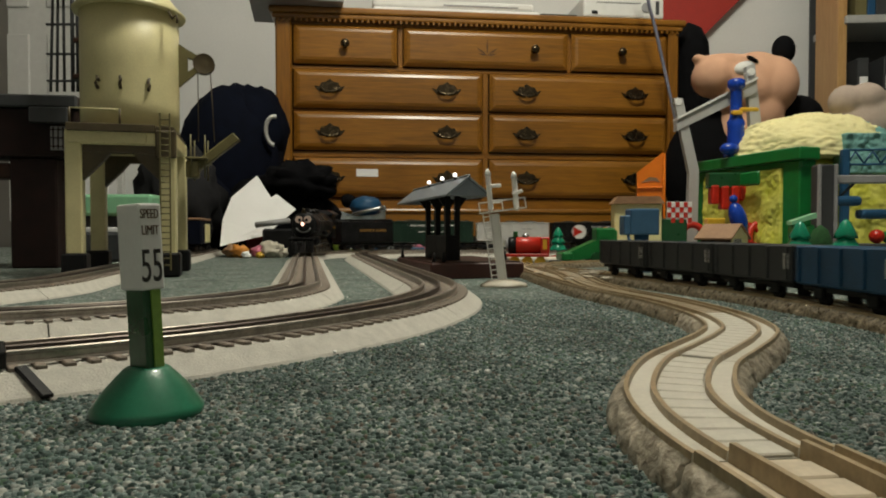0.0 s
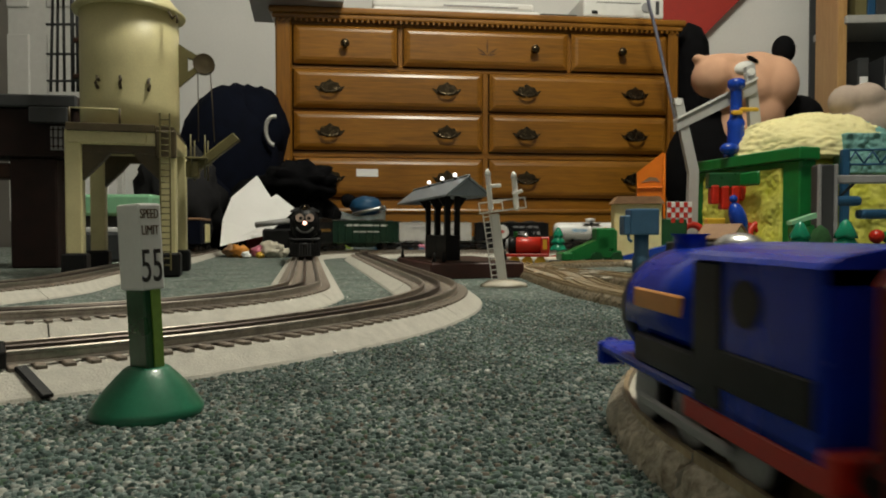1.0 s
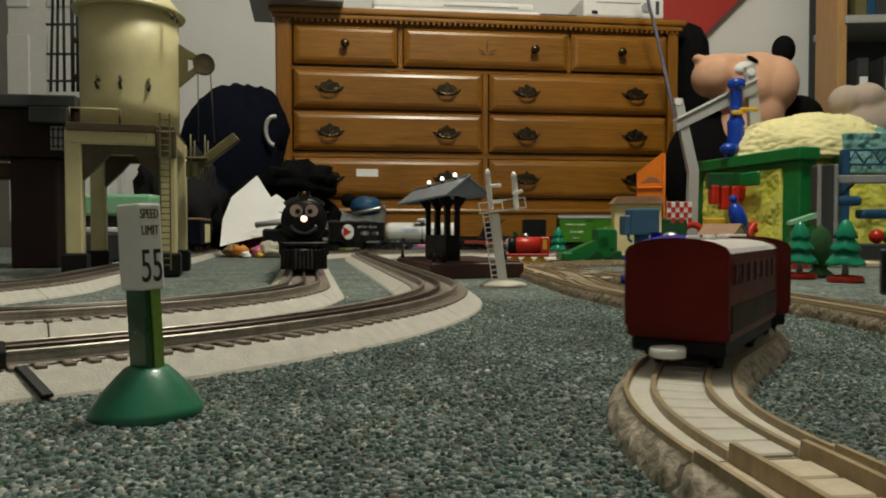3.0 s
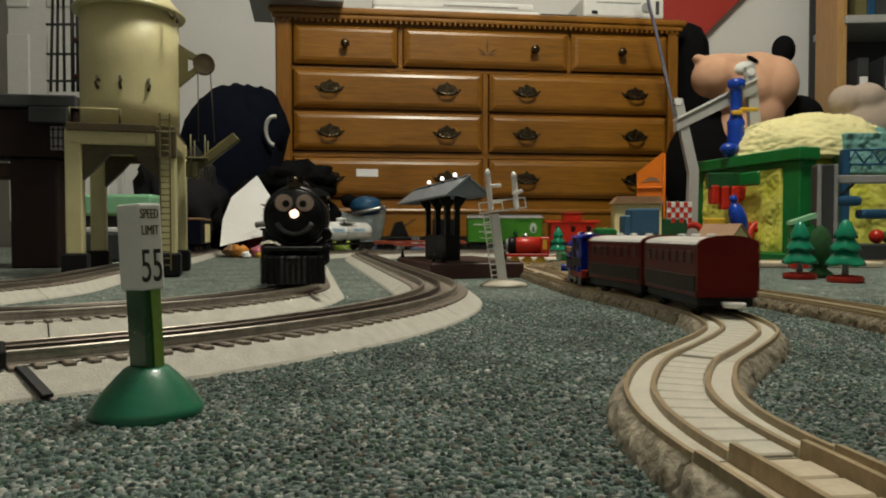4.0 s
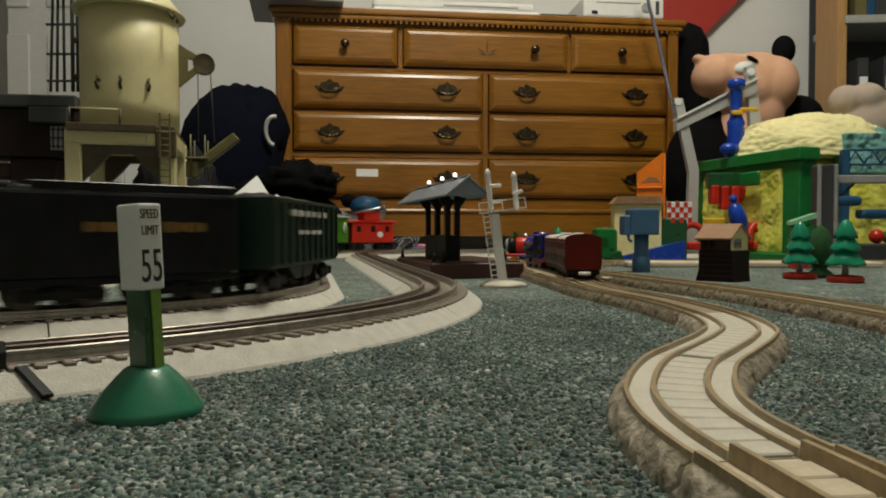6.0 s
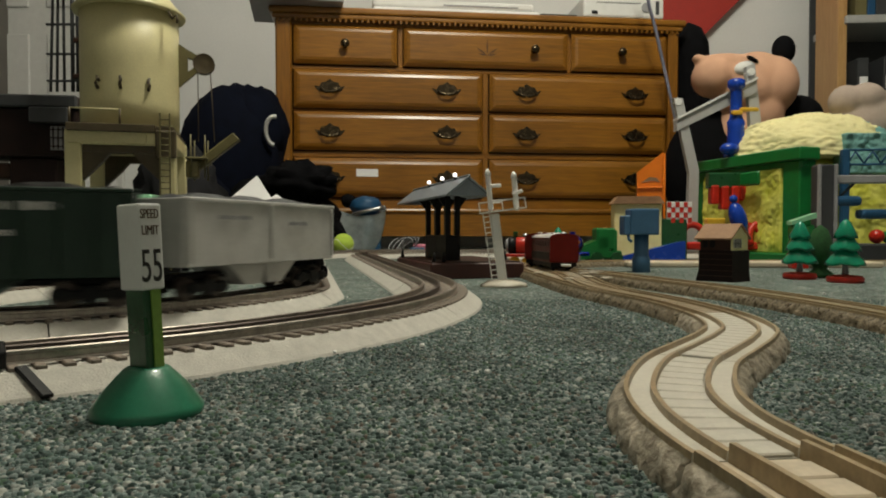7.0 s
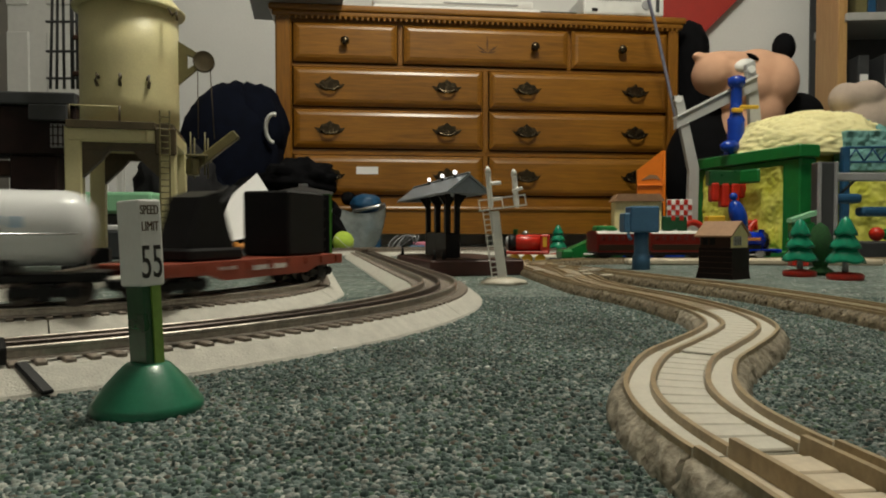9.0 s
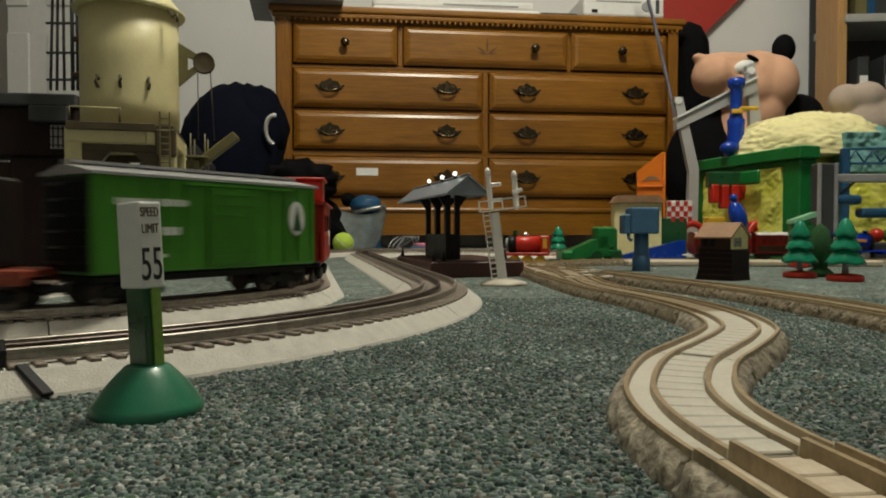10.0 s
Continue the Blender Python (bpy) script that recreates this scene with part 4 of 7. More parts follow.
# ---- the toy passenger train ----
def toy_coach(label):
    t = thing("toy_coach", label, "toy coach", group="toy coaches")
    L, W = 0.116, 0.045
    part("body", nbox(0, 0, 0.0335, W, L, 0.038, 0.0018, seg=2), "maroon", t)
    bm = bmesh.new()
    n = 8
    pr = [(W / 2 * math.cos(math.pi * i / n), 0.0527 + 0.0055 * math.sin(math.pi * i / n)) for i in range(n + 1)]
    prism(bm, pr, -L / 2 + 0.002, L / 2 - 0.002)
    part("roof", bm, "roof_pale", t, "pale glossy roof")
    for s in (-1, 1):
        # curved end that rises over the roof line
        e = bmesh.new()
        pe = [(-W / 2, 0.02)] + [(-(W / 2) * math.cos(math.pi * i / n), 0.053 + 0.0065 * math.sin(math.pi * i / n)) for i in range(n + 1)] + [(W / 2, 0.02)]
        prism(e, pe, s * L / 2 - 0.0012, s * L / 2 + 0.0012)
        part("end_wall", e, "maroon", t)
        for i in range(7):
            part("window", nbox(s * (W / 2 + 0.0001), -0.045 + i * 0.015, 0.0435, 0.0012, 0.0085, 0.009, 0.0004), "maroon_window", t)
        part("waist_panel", nbox(s * (W / 2 + 0.0001), 0, 0.0245, 0.001, L - 0.006, 0.012, 0.0004), "cream_line", t)
        for y in (-0.036, 0.036):
            w = bmesh.new()
            cyl(w, (s * 0.0105, y, 0.0085), (s * 0.0145, y, 0.0085), 0.0085, n=18)
            part("wheel", w, "black", t)
    part("chassis", nbox(0, 0, 0.0115, 0.041, L - 0.004, 0.007, 0.001), "black", t)
    for y in (-0.036, 0.036):
        part("axle_box", nbox(0, y, 0.0085, 0.036, 0.022, 0.007, 0.001), "black", t)
    bm = bmesh.new()
    box(bm, 0, -L / 2 - 0.004, 0.0105, 0.008, 0.014, 0.003, 0.001)
    cyl(bm, (0, -L / 2 - 0.011, 0.009), (0, -L / 2 - 0.011, 0.0125), 0.0075, n=16)
    part("hook", bm, "white", t, "white plastic coupling")
    for i in range(3):
        vt = bmesh.new()
        cyl(vt, (0, -0.03 + i * 0.03, 0.057), (0, -0.03 + i * 0.03, 0.0605), 0.004, 0.003, n=12)
        part("roof_vent", vt, "roof_pale", t)
    return t, L


def toy_engine():
    t = thing("toy_tank_engine", "royal blue plastic toy tank engine with red buffer beam", "toy engine")
    L = 0.118
    al = Matrix.Translation((0, 0, 0.0375)) @ Matrix.Rotation(-math.pi / 2, 4, "X")
    bm = bmesh.new()
    lathe(bm, [(0.0195, -0.012), (0.0195, 0.040), (0.0185, 0.043), (0.015, 0.045), (0.004, 0.0455)], 28, al)
    part("boiler", bm, "blue", t)
    part("smokebox_rim", lathe(bmesh.new(), [(0.0200, 0.034), (0.0210, 0.036), (0.0210, 0.0415), (0.0192, 0.0435)], 28, al), "black", t, "black smokebox rim")
    # saddle tank over the boiler
    n = 12
    sd = bmesh.new()
    prism(sd, [(-0.0225, 0.034)] + [(-0.0225 * math.cos(math.pi * i / n), 0.041 + 0.0185 * math.sin(math.pi * i / n)) for i in range(n + 1)] + [(0.0225, 0.034)], -0.012, 0.034)
    smooth_faces(sd.faces)
    part("saddle_tank", sd, "blue", t)
    for s in (-1, 1):
        part("nameplate", nbox(s * 0.0222, 0.012, 0.043, 0.0016, 0.030, 0.0065, 0.0006), "orange_soft", t, "orange nameplate bar")
        part("splasher", nbox(s * 0.020, 0.004, 0.026, 0.004, 0.05, 0.010, 0.001), "black", t)
        part("cab_side", nbox(s * 0.0215, -0.033, 0.038, 0.002, 0.044, 0.040, 0.0008), "blue", t)
        cw = bmesh.new()
        cyl(cw, (s * 0.0214, -0.032, 0.0475), (s * 0.0230, -0.032, 0.0475), 0.0058, n=18)
        part("cab_window", cw, "black", t, "round dark cab window")
        part("side_strip", nbox(s * 0.0215, -0.03, 0.0155, 0.002, 0.052, 0.006, 0.0006), "red", t, "red footplate edge")
        part("side_rod", nbox(s * 0.0215, 0.0, 0.0095, 0.002, 0.05, 0.004, 0.001), "grey_pl", t)
    for s in (-1, 1):
        part("cab_doorway", nbox(s * 0.0222, -0.0165, 0.038, 0.0022, 0.013, 0.038, 0.0006), "black", t, "dark cab doorway")
    for s in (-1, 1):
        part("cab_band", nbox(s * 0.0227, -0.038, 0.0300, 0.0012, 0.032, 0.0100, 0.0004), "black", t, "black band along the cab")
    part("cab_front", nbox(0, -0.012, 0.038, 0.041, 0.002, 0.040, 0.0006), "black", t)
    part("cab_back", nbox(0, -0.054, 0.036, 0.041, 0.002, 0.036, 0.0006), "blue", t)
    rf = bmesh.new()
    prism(rf, [(-0.0245 * math.cos(math.pi * i / n), 0.0575 + 0.0045 * math.sin(math.pi * i / n)) for i in range(n + 1)], -0.058, -0.008)
    part("cab_roof", rf, "blue", t)
    part("footplate", nbox(0, 0, 0.0195, 0.045, L - 0.004, 0.0035, 0.001), "blue", t)
    for s in (-1, 1):
        part("buffer_beam", nbox(0, s * (L / 2 - 0.002), 0.0175, 0.046, 0.004, 0.009, 0.001), "blue" if s > 0 else "red", t, "blue front beam" if s > 0 else "red rear beam")
        for x in (-0.015, 0.015):
            part("buffer", ncyl((x, s * (L / 2), 0.0175), (x, s * (L / 2 + 0.006), 0.0175), 0.0035, 0.0045, n=14), "blue" if s > 0 else "black", t)
    st = bmesh.new()
    lathe(st, [(0.006, 0), (0.005, 0.004), (0.005, 0.007), (0.0062, 0.008)], 16, Matrix.Translation((0, 0.036, 0.056)))
    part("funnel", st, "blue", t)
    dm = bmesh.new()
    ball(dm, 0, 0.008, 0.0595, 0.007, 0.007, 0.005)
    part("dome", dm, "steel", t, "bright dome")
    part("chassis", nbox(0, 0, 0.012, 0.020, 0.10, 0.012, 0.002), "black", t)
    wheels = []
    for y in (-0.032, 0.0, 0.032):
        for s in (-1, 1):
            w = part("wheel", ncyl((s * -0.002, 0, 0), (s * 0.002, 0, 0), 0.0105, n=20), "black", t)
            w.matrix_basis = Matrix.Translation((s * 0.0165, y, 0.0105))
            part("wheel_rim", lathe(bmesh.new(), [(0.0082, 0.0021), (0.0095, 0.0021), (0.0095, 0.0028), (0.0082, 0.0028)], 20, Matrix.Rotation(s * math.pi / 2, 4, "Y")), "grey_pl", w)
            wheels.append((w, s, y))
    part("hook", nbox(0, -L / 2 - 0.006, 0.010, 0.008, 0.014, 0.003, 0.001), "white", t, "white plastic coupling")
    for o in t.children:
        if not o.name.startswith("wheel"):
            o.data.transform(Matrix.Diagonal((1.04, 1.18, 0.96, 1)))
    return t, L * 1.18, wheels


def toy_truck(label, body, L=0.128):
    t = thing("toy_truck", label, "toy truck", group="toy goods trucks")
    W, z0, z1 = 0.044, 0.018, 0.050
    part("floor_pan", nbox(0, 0, 0.019, W - 0.002, L, 0.004, 0.001), body, t)
    for s in (-1, 1):
        part("side", nbox(s * (W / 2 - 0.0015), 0, (z0 + z1) / 2, 0.003, L, z1 - z0, 0.0008), body, t)
        part("end", nbox(0, s * (L / 2 - 0.0015), (z0 + z1) / 2, W - 0.0064, 0.003, z1 - z0, 0.0008), body, t)
        for i in range(5):
            part("post", nbox(s * (W / 2 + 0.0004), -L / 2 + 0.006 + i * (L - 0.012) / 4, (z0 + z1) / 2, 0.0024, 0.0035, z1 - z0 - 0.002, 0.0005), body, t)
        part("label_plate", nbox(s * (W / 2 + 0.0004), L / 2 - 0.007, 0.036, 0.0014, 0.006, 0.014), "roof_pale", t, "pale plate")
        for y in (-0.034, 0.034):
            part("wheel", ncyl((s * 0.0105, y, 0.008), (s * 0.0145, y, 0.008), 0.008, n=18), "black", t)
            part("axle_guard", nbox(s * 0.018, y, 0.011, 0.003, 0.014, 0.010, 0.001), "black", t)
    part("chassis", nbox(0, 0, 0.0145, 0.034, L - 0.006, 0.005, 0.001), "black", t)
    part("load", nbox(0, 0, 0.036, W - 0.008, L - 0.008, 0.026, 0.003), "black", t, "dark load")
    part("hook", nbox(0, -L / 2 - 0.004, 0.010, 0.008, 0.012, 0.003, 0.001), "steel", t)
    return t, L


ENGINE, ENGINE_L, ENGINE_WHEELS = toy_engine()
COACH_A = toy_coach("maroon plastic toy coach with pale roof behind the engine")
COACH_B = toy_coach("maroon plastic toy coach with white coupling at the rear")
GOODS = [toy_truck("dark grey plastic toy truck", "grey_dark_pl") for _ in range(3)] + [toy_truck("petrol blue plastic toy truck", "blue_car"), toy_truck("petrol blue plastic toy truck", "blue_car")]


# ---- the dresser and what lies on it ----
def bevelled_front(bm, x0, x1, z0, z1, y=0.0, raise_=0.012, rim=0.022):
    """A drawer front with a moulded, sloping rim."""
    out = [(x0, z0), (x1, z0), (x1, z1), (x0, z1)]
    mid = [(x0 + rim * 0.55, z0 + rim * 0.55), (x1 - rim * 0.55, z0 + rim * 0.55), (x1 - rim * 0.55, z1 - rim * 0.55), (x0 + rim * 0.55, z1 - rim * 0.55)]
    inn = [(x0 + rim, z0 + rim), (x1 - rim, z0 + rim), (x1 - rim, z1 - rim), (x0 + rim, z1 - rim)]
    rings = [[bm.verts.new((a, y + 0.014, b)) for a, b in out], [bm.verts.new((a, y, b)) for a, b in out],
             [bm.verts.new((a, y - raise_ * 0.75, b)) for a, b in mid], [bm.verts.new((a, y - raise_, b)) for a, b in inn]]
    for a, b in zip(rings, rings[1:]):
        for i in range(4):
            j = (i + 1) % 4
            bm.faces.new((a[i], a[j], b[j], b[i]))
    bm.faces.new(rings[-1]), bm.faces.new(rings[0][::-1])
    bmesh.ops.recalc_face_normals(bm, faces=list(bm.faces))
    return bm


def bail_handle(parent, x, z, y):
    bm = bmesh.new()
    pts = [(-0.048, 0.008), (-0.034, 0.004), (-0.026, 0.018), (-0.012, 0.020), (0, 0.030), (0.012, 0.020), (0.026, 0.018), (0.034, 0.004), (0.048, 0.008),
           (0.036, -0.008), (0.022, -0.012), (0.010, -0.016), (0, -0.012), (-0.010, -0.016), (-0.022, -0.012), (-0.036, -0.008)]
    prism(bm, [(x + 1.12 * a, z + 1.08 * b) for a, b in pts], y - 0.003, y)
    h = part("handle", bm, "brass", parent, "aged brass bail handle")
    b2 = bmesh.new()
    tube(b2, [(x + 0.030 * math.cos(a), y - 0.014 - 0.006 * math.sin(-a), z - 0.002 + 0.014 * math.sin(a)) for a in np.linspace(math.pi, 2 * math.pi, 11)], 0.0044, 8)
    part("bail", b2, "brass", h)
    for s in (-1, 1):
        part("post", ncyl((x + s * 0.030, y - 0.015, z - 0.001), (x + s * 0.030, y, z - 0.001), 0.0045, n=12), "brass", h)


def knob(parent, x, z, y):
    bm = bmesh.new()
    lathe(bm, [(0.010, 0), (0.008, 0.003), (0.006, 0.012), (0.013, 0.020), (0.016, 0.027), (0.012, 0.033), (0.003, 0.035)], 18, Matrix.Translation((x, y, z)) @ Matrix.Rotation(math.pi / 2, 4, "X"))
    part("knob", bm, "brass", parent, "dark metal knob")


def dresser():
    t = thing("dresser", "wide honey-brown oak dresser with brass handles", "dresser", pose(-0.590, 2.505, 0, 0, 0, 6.95))
    W, D, H = 1.488, 0.47, 0.863
    # carcass
    part("side_panel", nbox(0.012, D / 2 + 0.02, 0.45, 0.022, D - 0.04, 0.77, 0.002), "dresser_side", t)
    part("side_panel", nbox(W - 0.012, D / 2 + 0.02, 0.45, 0.022, D - 0.04, 0.77, 0.002), "dresser_side", t)
    part("back_panel", nbox(W / 2, D - 0.006, 0.47, W - 0.05, 0.008, 0.74), "dresser_gap", t)
    part("front_frame", nbox(W / 2, 0.034, 0.475, W - 0.05, 0.012, 0.72), "dresser_gap", t, "panel coloured as shadow in the drawer gaps")
    for x0, x1 in ((0.0, 0.056), (1.448, W)):
        part("corner_post", nbox((x0 + x1) / 2, 0.010, 0.47, x1 - x0, 0.04, 0.745, 0.006), "dresser_side", t)
    for z0, z1 in ((0.806, 0.836), (0.650, 0.664), (0.502, 0.509), (0.338, 0.360), (0.150, 0.192)):
        part("rail", nbox(W / 2, 0.020, (z0 + z1) / 2, 1.39, 0.018, z1 - z0, 0.002), "dresser", t)
    part("divider", nbox(0.7525, 0.020, 0.42, 0.020, 0.018, 0.46, 0.002), "dresser_side", t)
    for x in (0.440, 1.067):
        part("divider", nbox(x, 0.020, 0.735, 0.018, 0.018, 0.145, 0.002), "dresser_side", t)
    # top with stepped cornice
    top = bmesh.new()
    box(top, W / 2, D / 2 - 0.012, H - 0.012, W + 0.044, D + 0.03, 0.024, 0.007, seg=2)
    part("top", top, "dresser", t)
    cn = bmesh.new()
    box(cn, W / 2, 0.004, H - 0.033, W + 0.022, 0.05, 0.018, 0.006, seg=2)
    part("cornice", cn, "dresser", t)
    dt = nbox(0, 0, 0, 0.008, 0.012, 0.010, 0.001)
    me = bpy.data.meshes.new("dentil")
    dt.to_mesh(me), dt.free()
    me.materials.append(M["dresser"])
    for i in range(76):
        share("dentil", me, t, Matrix.Translation((0.012 + i * (W - 0.024) / 75, -0.014, H - 0.046)))
    # shaped base
    bs = bmesh.new()
    n = 10
    arch = [(0, 0), (0.11, 0)] + [(0.13 + 0.05 * k / n, 0.055 * math.sin(math.pi / 2 * k / n)) for k in range(n + 1)] + [(W - 0.18 + 0.05 * k / n, 0.055 * math.cos(math.pi / 2 * k / n)) for k in range(n + 1)] + [(W - 0.11, 0), (W, 0), (W, 0.15), (0, 0.15)]
    prism(bs, arch, -0.016, 0.012)
    part("base_board", bs, "dresser", t)
    part("base_moulding", nbox(W / 2, -0.006, 0.146, W + 0.02, 0.036, 0.016, 0.006, seg=2), "dresser", t)
    # drawers
    rows = [((0.062, 0.428), (0.452, 1.059), (1.074, 1.443)), ((0.062, 0.739), (0.766, 1.443))]
    for i, (x0, x1) in enumerate(rows[0]):
        d = part("drawer", bevelled_front(bmesh.new(), x0, x1, 0.668, 0.804), "dresser", t)
        if i != 1:
            knob(d, (0.243, 0, 1.258)[i], 0.734, -0.012)
        else:
            knob(d, 0.928, 0.734, -0.012)
            leaf = bmesh.new()
            for a, ln in ((90, 0.062), (35, 0.05), (145, 0.05), (10, 0.035), (170, 0.035)):
                m = Matrix.Translation((0.755, -0.0122, 0.712)) @ Matrix.Rotation(-radians(a), 4, "Y")
                prism(leaf, [(0, 0), (ln * 0.5, 0.0035), (ln, 0), (ln * 0.5, -0.0035)], -0.0006, 0.0006, m=m)
            part("carved_leaf", leaf, "carved", d, "dark carved leaf ornament")
    for z0, z1, hz in ((0.512, 0.647, 0.580), (0.363, 0.499, 0.425), (0.196, 0.335, 0.262)):
        for x0, x1, hx in ((0.062, 0.739, (0.189, 0.607)), (0.766, 1.443, (0.902, 1.316))):
            d = part("drawer", bevelled_front(bmesh.new(), x0, x1, z0, z1), "dresser", t)
            for x in hx:
                bail_handle(d, x, hz, -0.012)
    # paper label stuck on the lowest drawer
    s = part("sticker", nbox(0.32, -0.0128, 0.282, 0.078, 0.0012, 0.027, m=Matrix.Rotation(0.0, 4, "Y")), "paper", t, "white paper sticker")
    return Matrix(t.matrix_basis)


DR = dresser()


def on_top(x, y, rz=0):
    return DR @ pose(x, y, 0.8634, 0, 0, rz)


def flat_box(name, label, category, m, sx, sy, sz, mat, extra=()):
    t = thing(name, label, category, m)
    part("body", nbox(0, 0, sz / 2, sx, sy, sz, min(0.01, sz * 0.3), seg=2), mat, t)
    for nm, x, y, z, a, b, c, mt in extra:
        part(nm, nbox(x, y, z, a, b, c, 0.0015), mt, t)
    return t


flat_box("flat_game_box", "long white flat box lying on the dresser", "box", on_top(0.652, 0.16), 0.62, 0.26, 0.026, "paper",
         [("stripe", 0.0, -0.131, 0.008, 0.56, 0.002, 0.005, "grey_pl")])
flat_box("flat_game_box", "second white flat box stacked on top", "box", on_top(0.64, 0.16) @ pose(0, 0, 0.0262), 0.60, 0.25, 0.03, "white",
         [("stripe", 0.1, -0.126, 0.012, 0.28, 0.002, 0.006, "grey_pl")])
flat_box("magazine_stack", "dark blue magazines in a loose stack", "magazines", on_top(1.03, 0.15), 0.15, 0.22, 0.02, "blue_car",
         [("page_edge", 0, -0.111, 0.010, 0.14, 0.002, 0.006, "grey_pl"), ("cover", 0.01, 0, 0.024, 0.14, 0.2, 0.006, "grey_dark_pl")])
cons = flat_box("game_console", "white plastic game console lying on its side", "game console", on_top(1.27, 0.10, -1), 0.31, 0.24, 0.078, "white",
                [("disc_slot", -0.02, -0.1212, 0.055, 0.17, 0.002, 0.004, "grey_pl"), ("vent", 0.128, -0.1212, 0.04, 0.014, 0.002, 0.05, "grey_dark_pl"), ("port", -0.112, -0.1212, 0.018, 0.022, 0.002, 0.012, "black")])
pb = bmesh.new()
cyl(pb, (0.085, -0.119, 0.04), (0.085, -0.124, 0.04), 0.018, n=24)
part("power_button", pb, "grey_pl", cons, "round grey button")
flat_box("white_board", "grey-white sheet overhanging the dresser's corner", "board", on_top(0.07, 0.06, 4), 0.32, 0.3, 0.012, "grey_pl")
bm = bmesh.new()
tube(bm, [(0.68, 2.47, 1.02), (0.70, 2.47, 0.93), (0.725, 2.50, 0.86), (0.75, 2.52, 0.80), (0.79, 2.54, 0.66), (0.825, 2.55, 0.52), (0.85, 2.55, 0.40), (0.86, 2.5, 0.2), (0.87, 2.45, 0.02)], 0.006, 8)
solo("power_cable", bm, "steel_blue_cable", "grey-blue cable hanging down over the dresser", "cable")


# ---- roadside sign ----
def speed_sign():
    t = thing("speed_limit_sign", "white toy speed limit sign on a green turned base", "toy sign", pose(-0.1165, 0.277, 0))
    bm = bmesh.new()
    lathe(bm, [(0.0205, 0), (0.0212, 0.0012), (0.0212, 0.0032), (0.0203, 0.0045), (0.0160, 0.0105), (0.0115, 0.0155), (0.0085, 0.0185), (0.0072, 0.0192), (0.002, 0.0193)], 48)
    part("base", bm, "green_dark", t, "glossy green conical base")
    lean = Matrix.Translation((0, 0, 0.018)) @ Matrix.Rotation(radians(-2.6), 4, "Y") @ Matrix.Translation((0, 0, -0.018))
    rot = lean @ Matrix.Rotation(radians(58), 4, "Z")
    part("post", nbox(0, 0, 0.034, 0.0078, 0.0114, 0.034, 0.0006, m=rot), "green_post", t, "square green post")
    # thin lime strip paints the light catching the post's edge
    part("post_edge", nbox(0.0012, -0.0061, 0.034, 0.0040, 0.0008, 0.033, m=rot), "green_post_lit", t, "lit edge of the post, painted lime")
    b = part("plate", nbox(0, 0, 0.0660, 0.0100, 0.0144, 0.0335, 0.0009, m=rot, seg=2), "white", t, "white block with dark printed numbers")
    face = rot @ Matrix.Translation((0, -0.00726, 0)) @ Matrix.Rotation(math.pi / 2, 4, "X")
    lettering("word", "SPEED", 0.0052, "brown_print", b, face @ Matrix.Translation((-0.0005, 0.0785, 0)), squeeze=0.57)
    lettering("word", "LIMIT", 0.0052, "brown_print", b, face @ Matrix.Translation((-0.0005, 0.0722, 0)), squeeze=0.62)
    lettering("number", "55", 0.0182, "print_black", b, face @ Matrix.Translation((-0.0005, 0.0580, 0)), squeeze=0.54)
    return t


speed_sign()


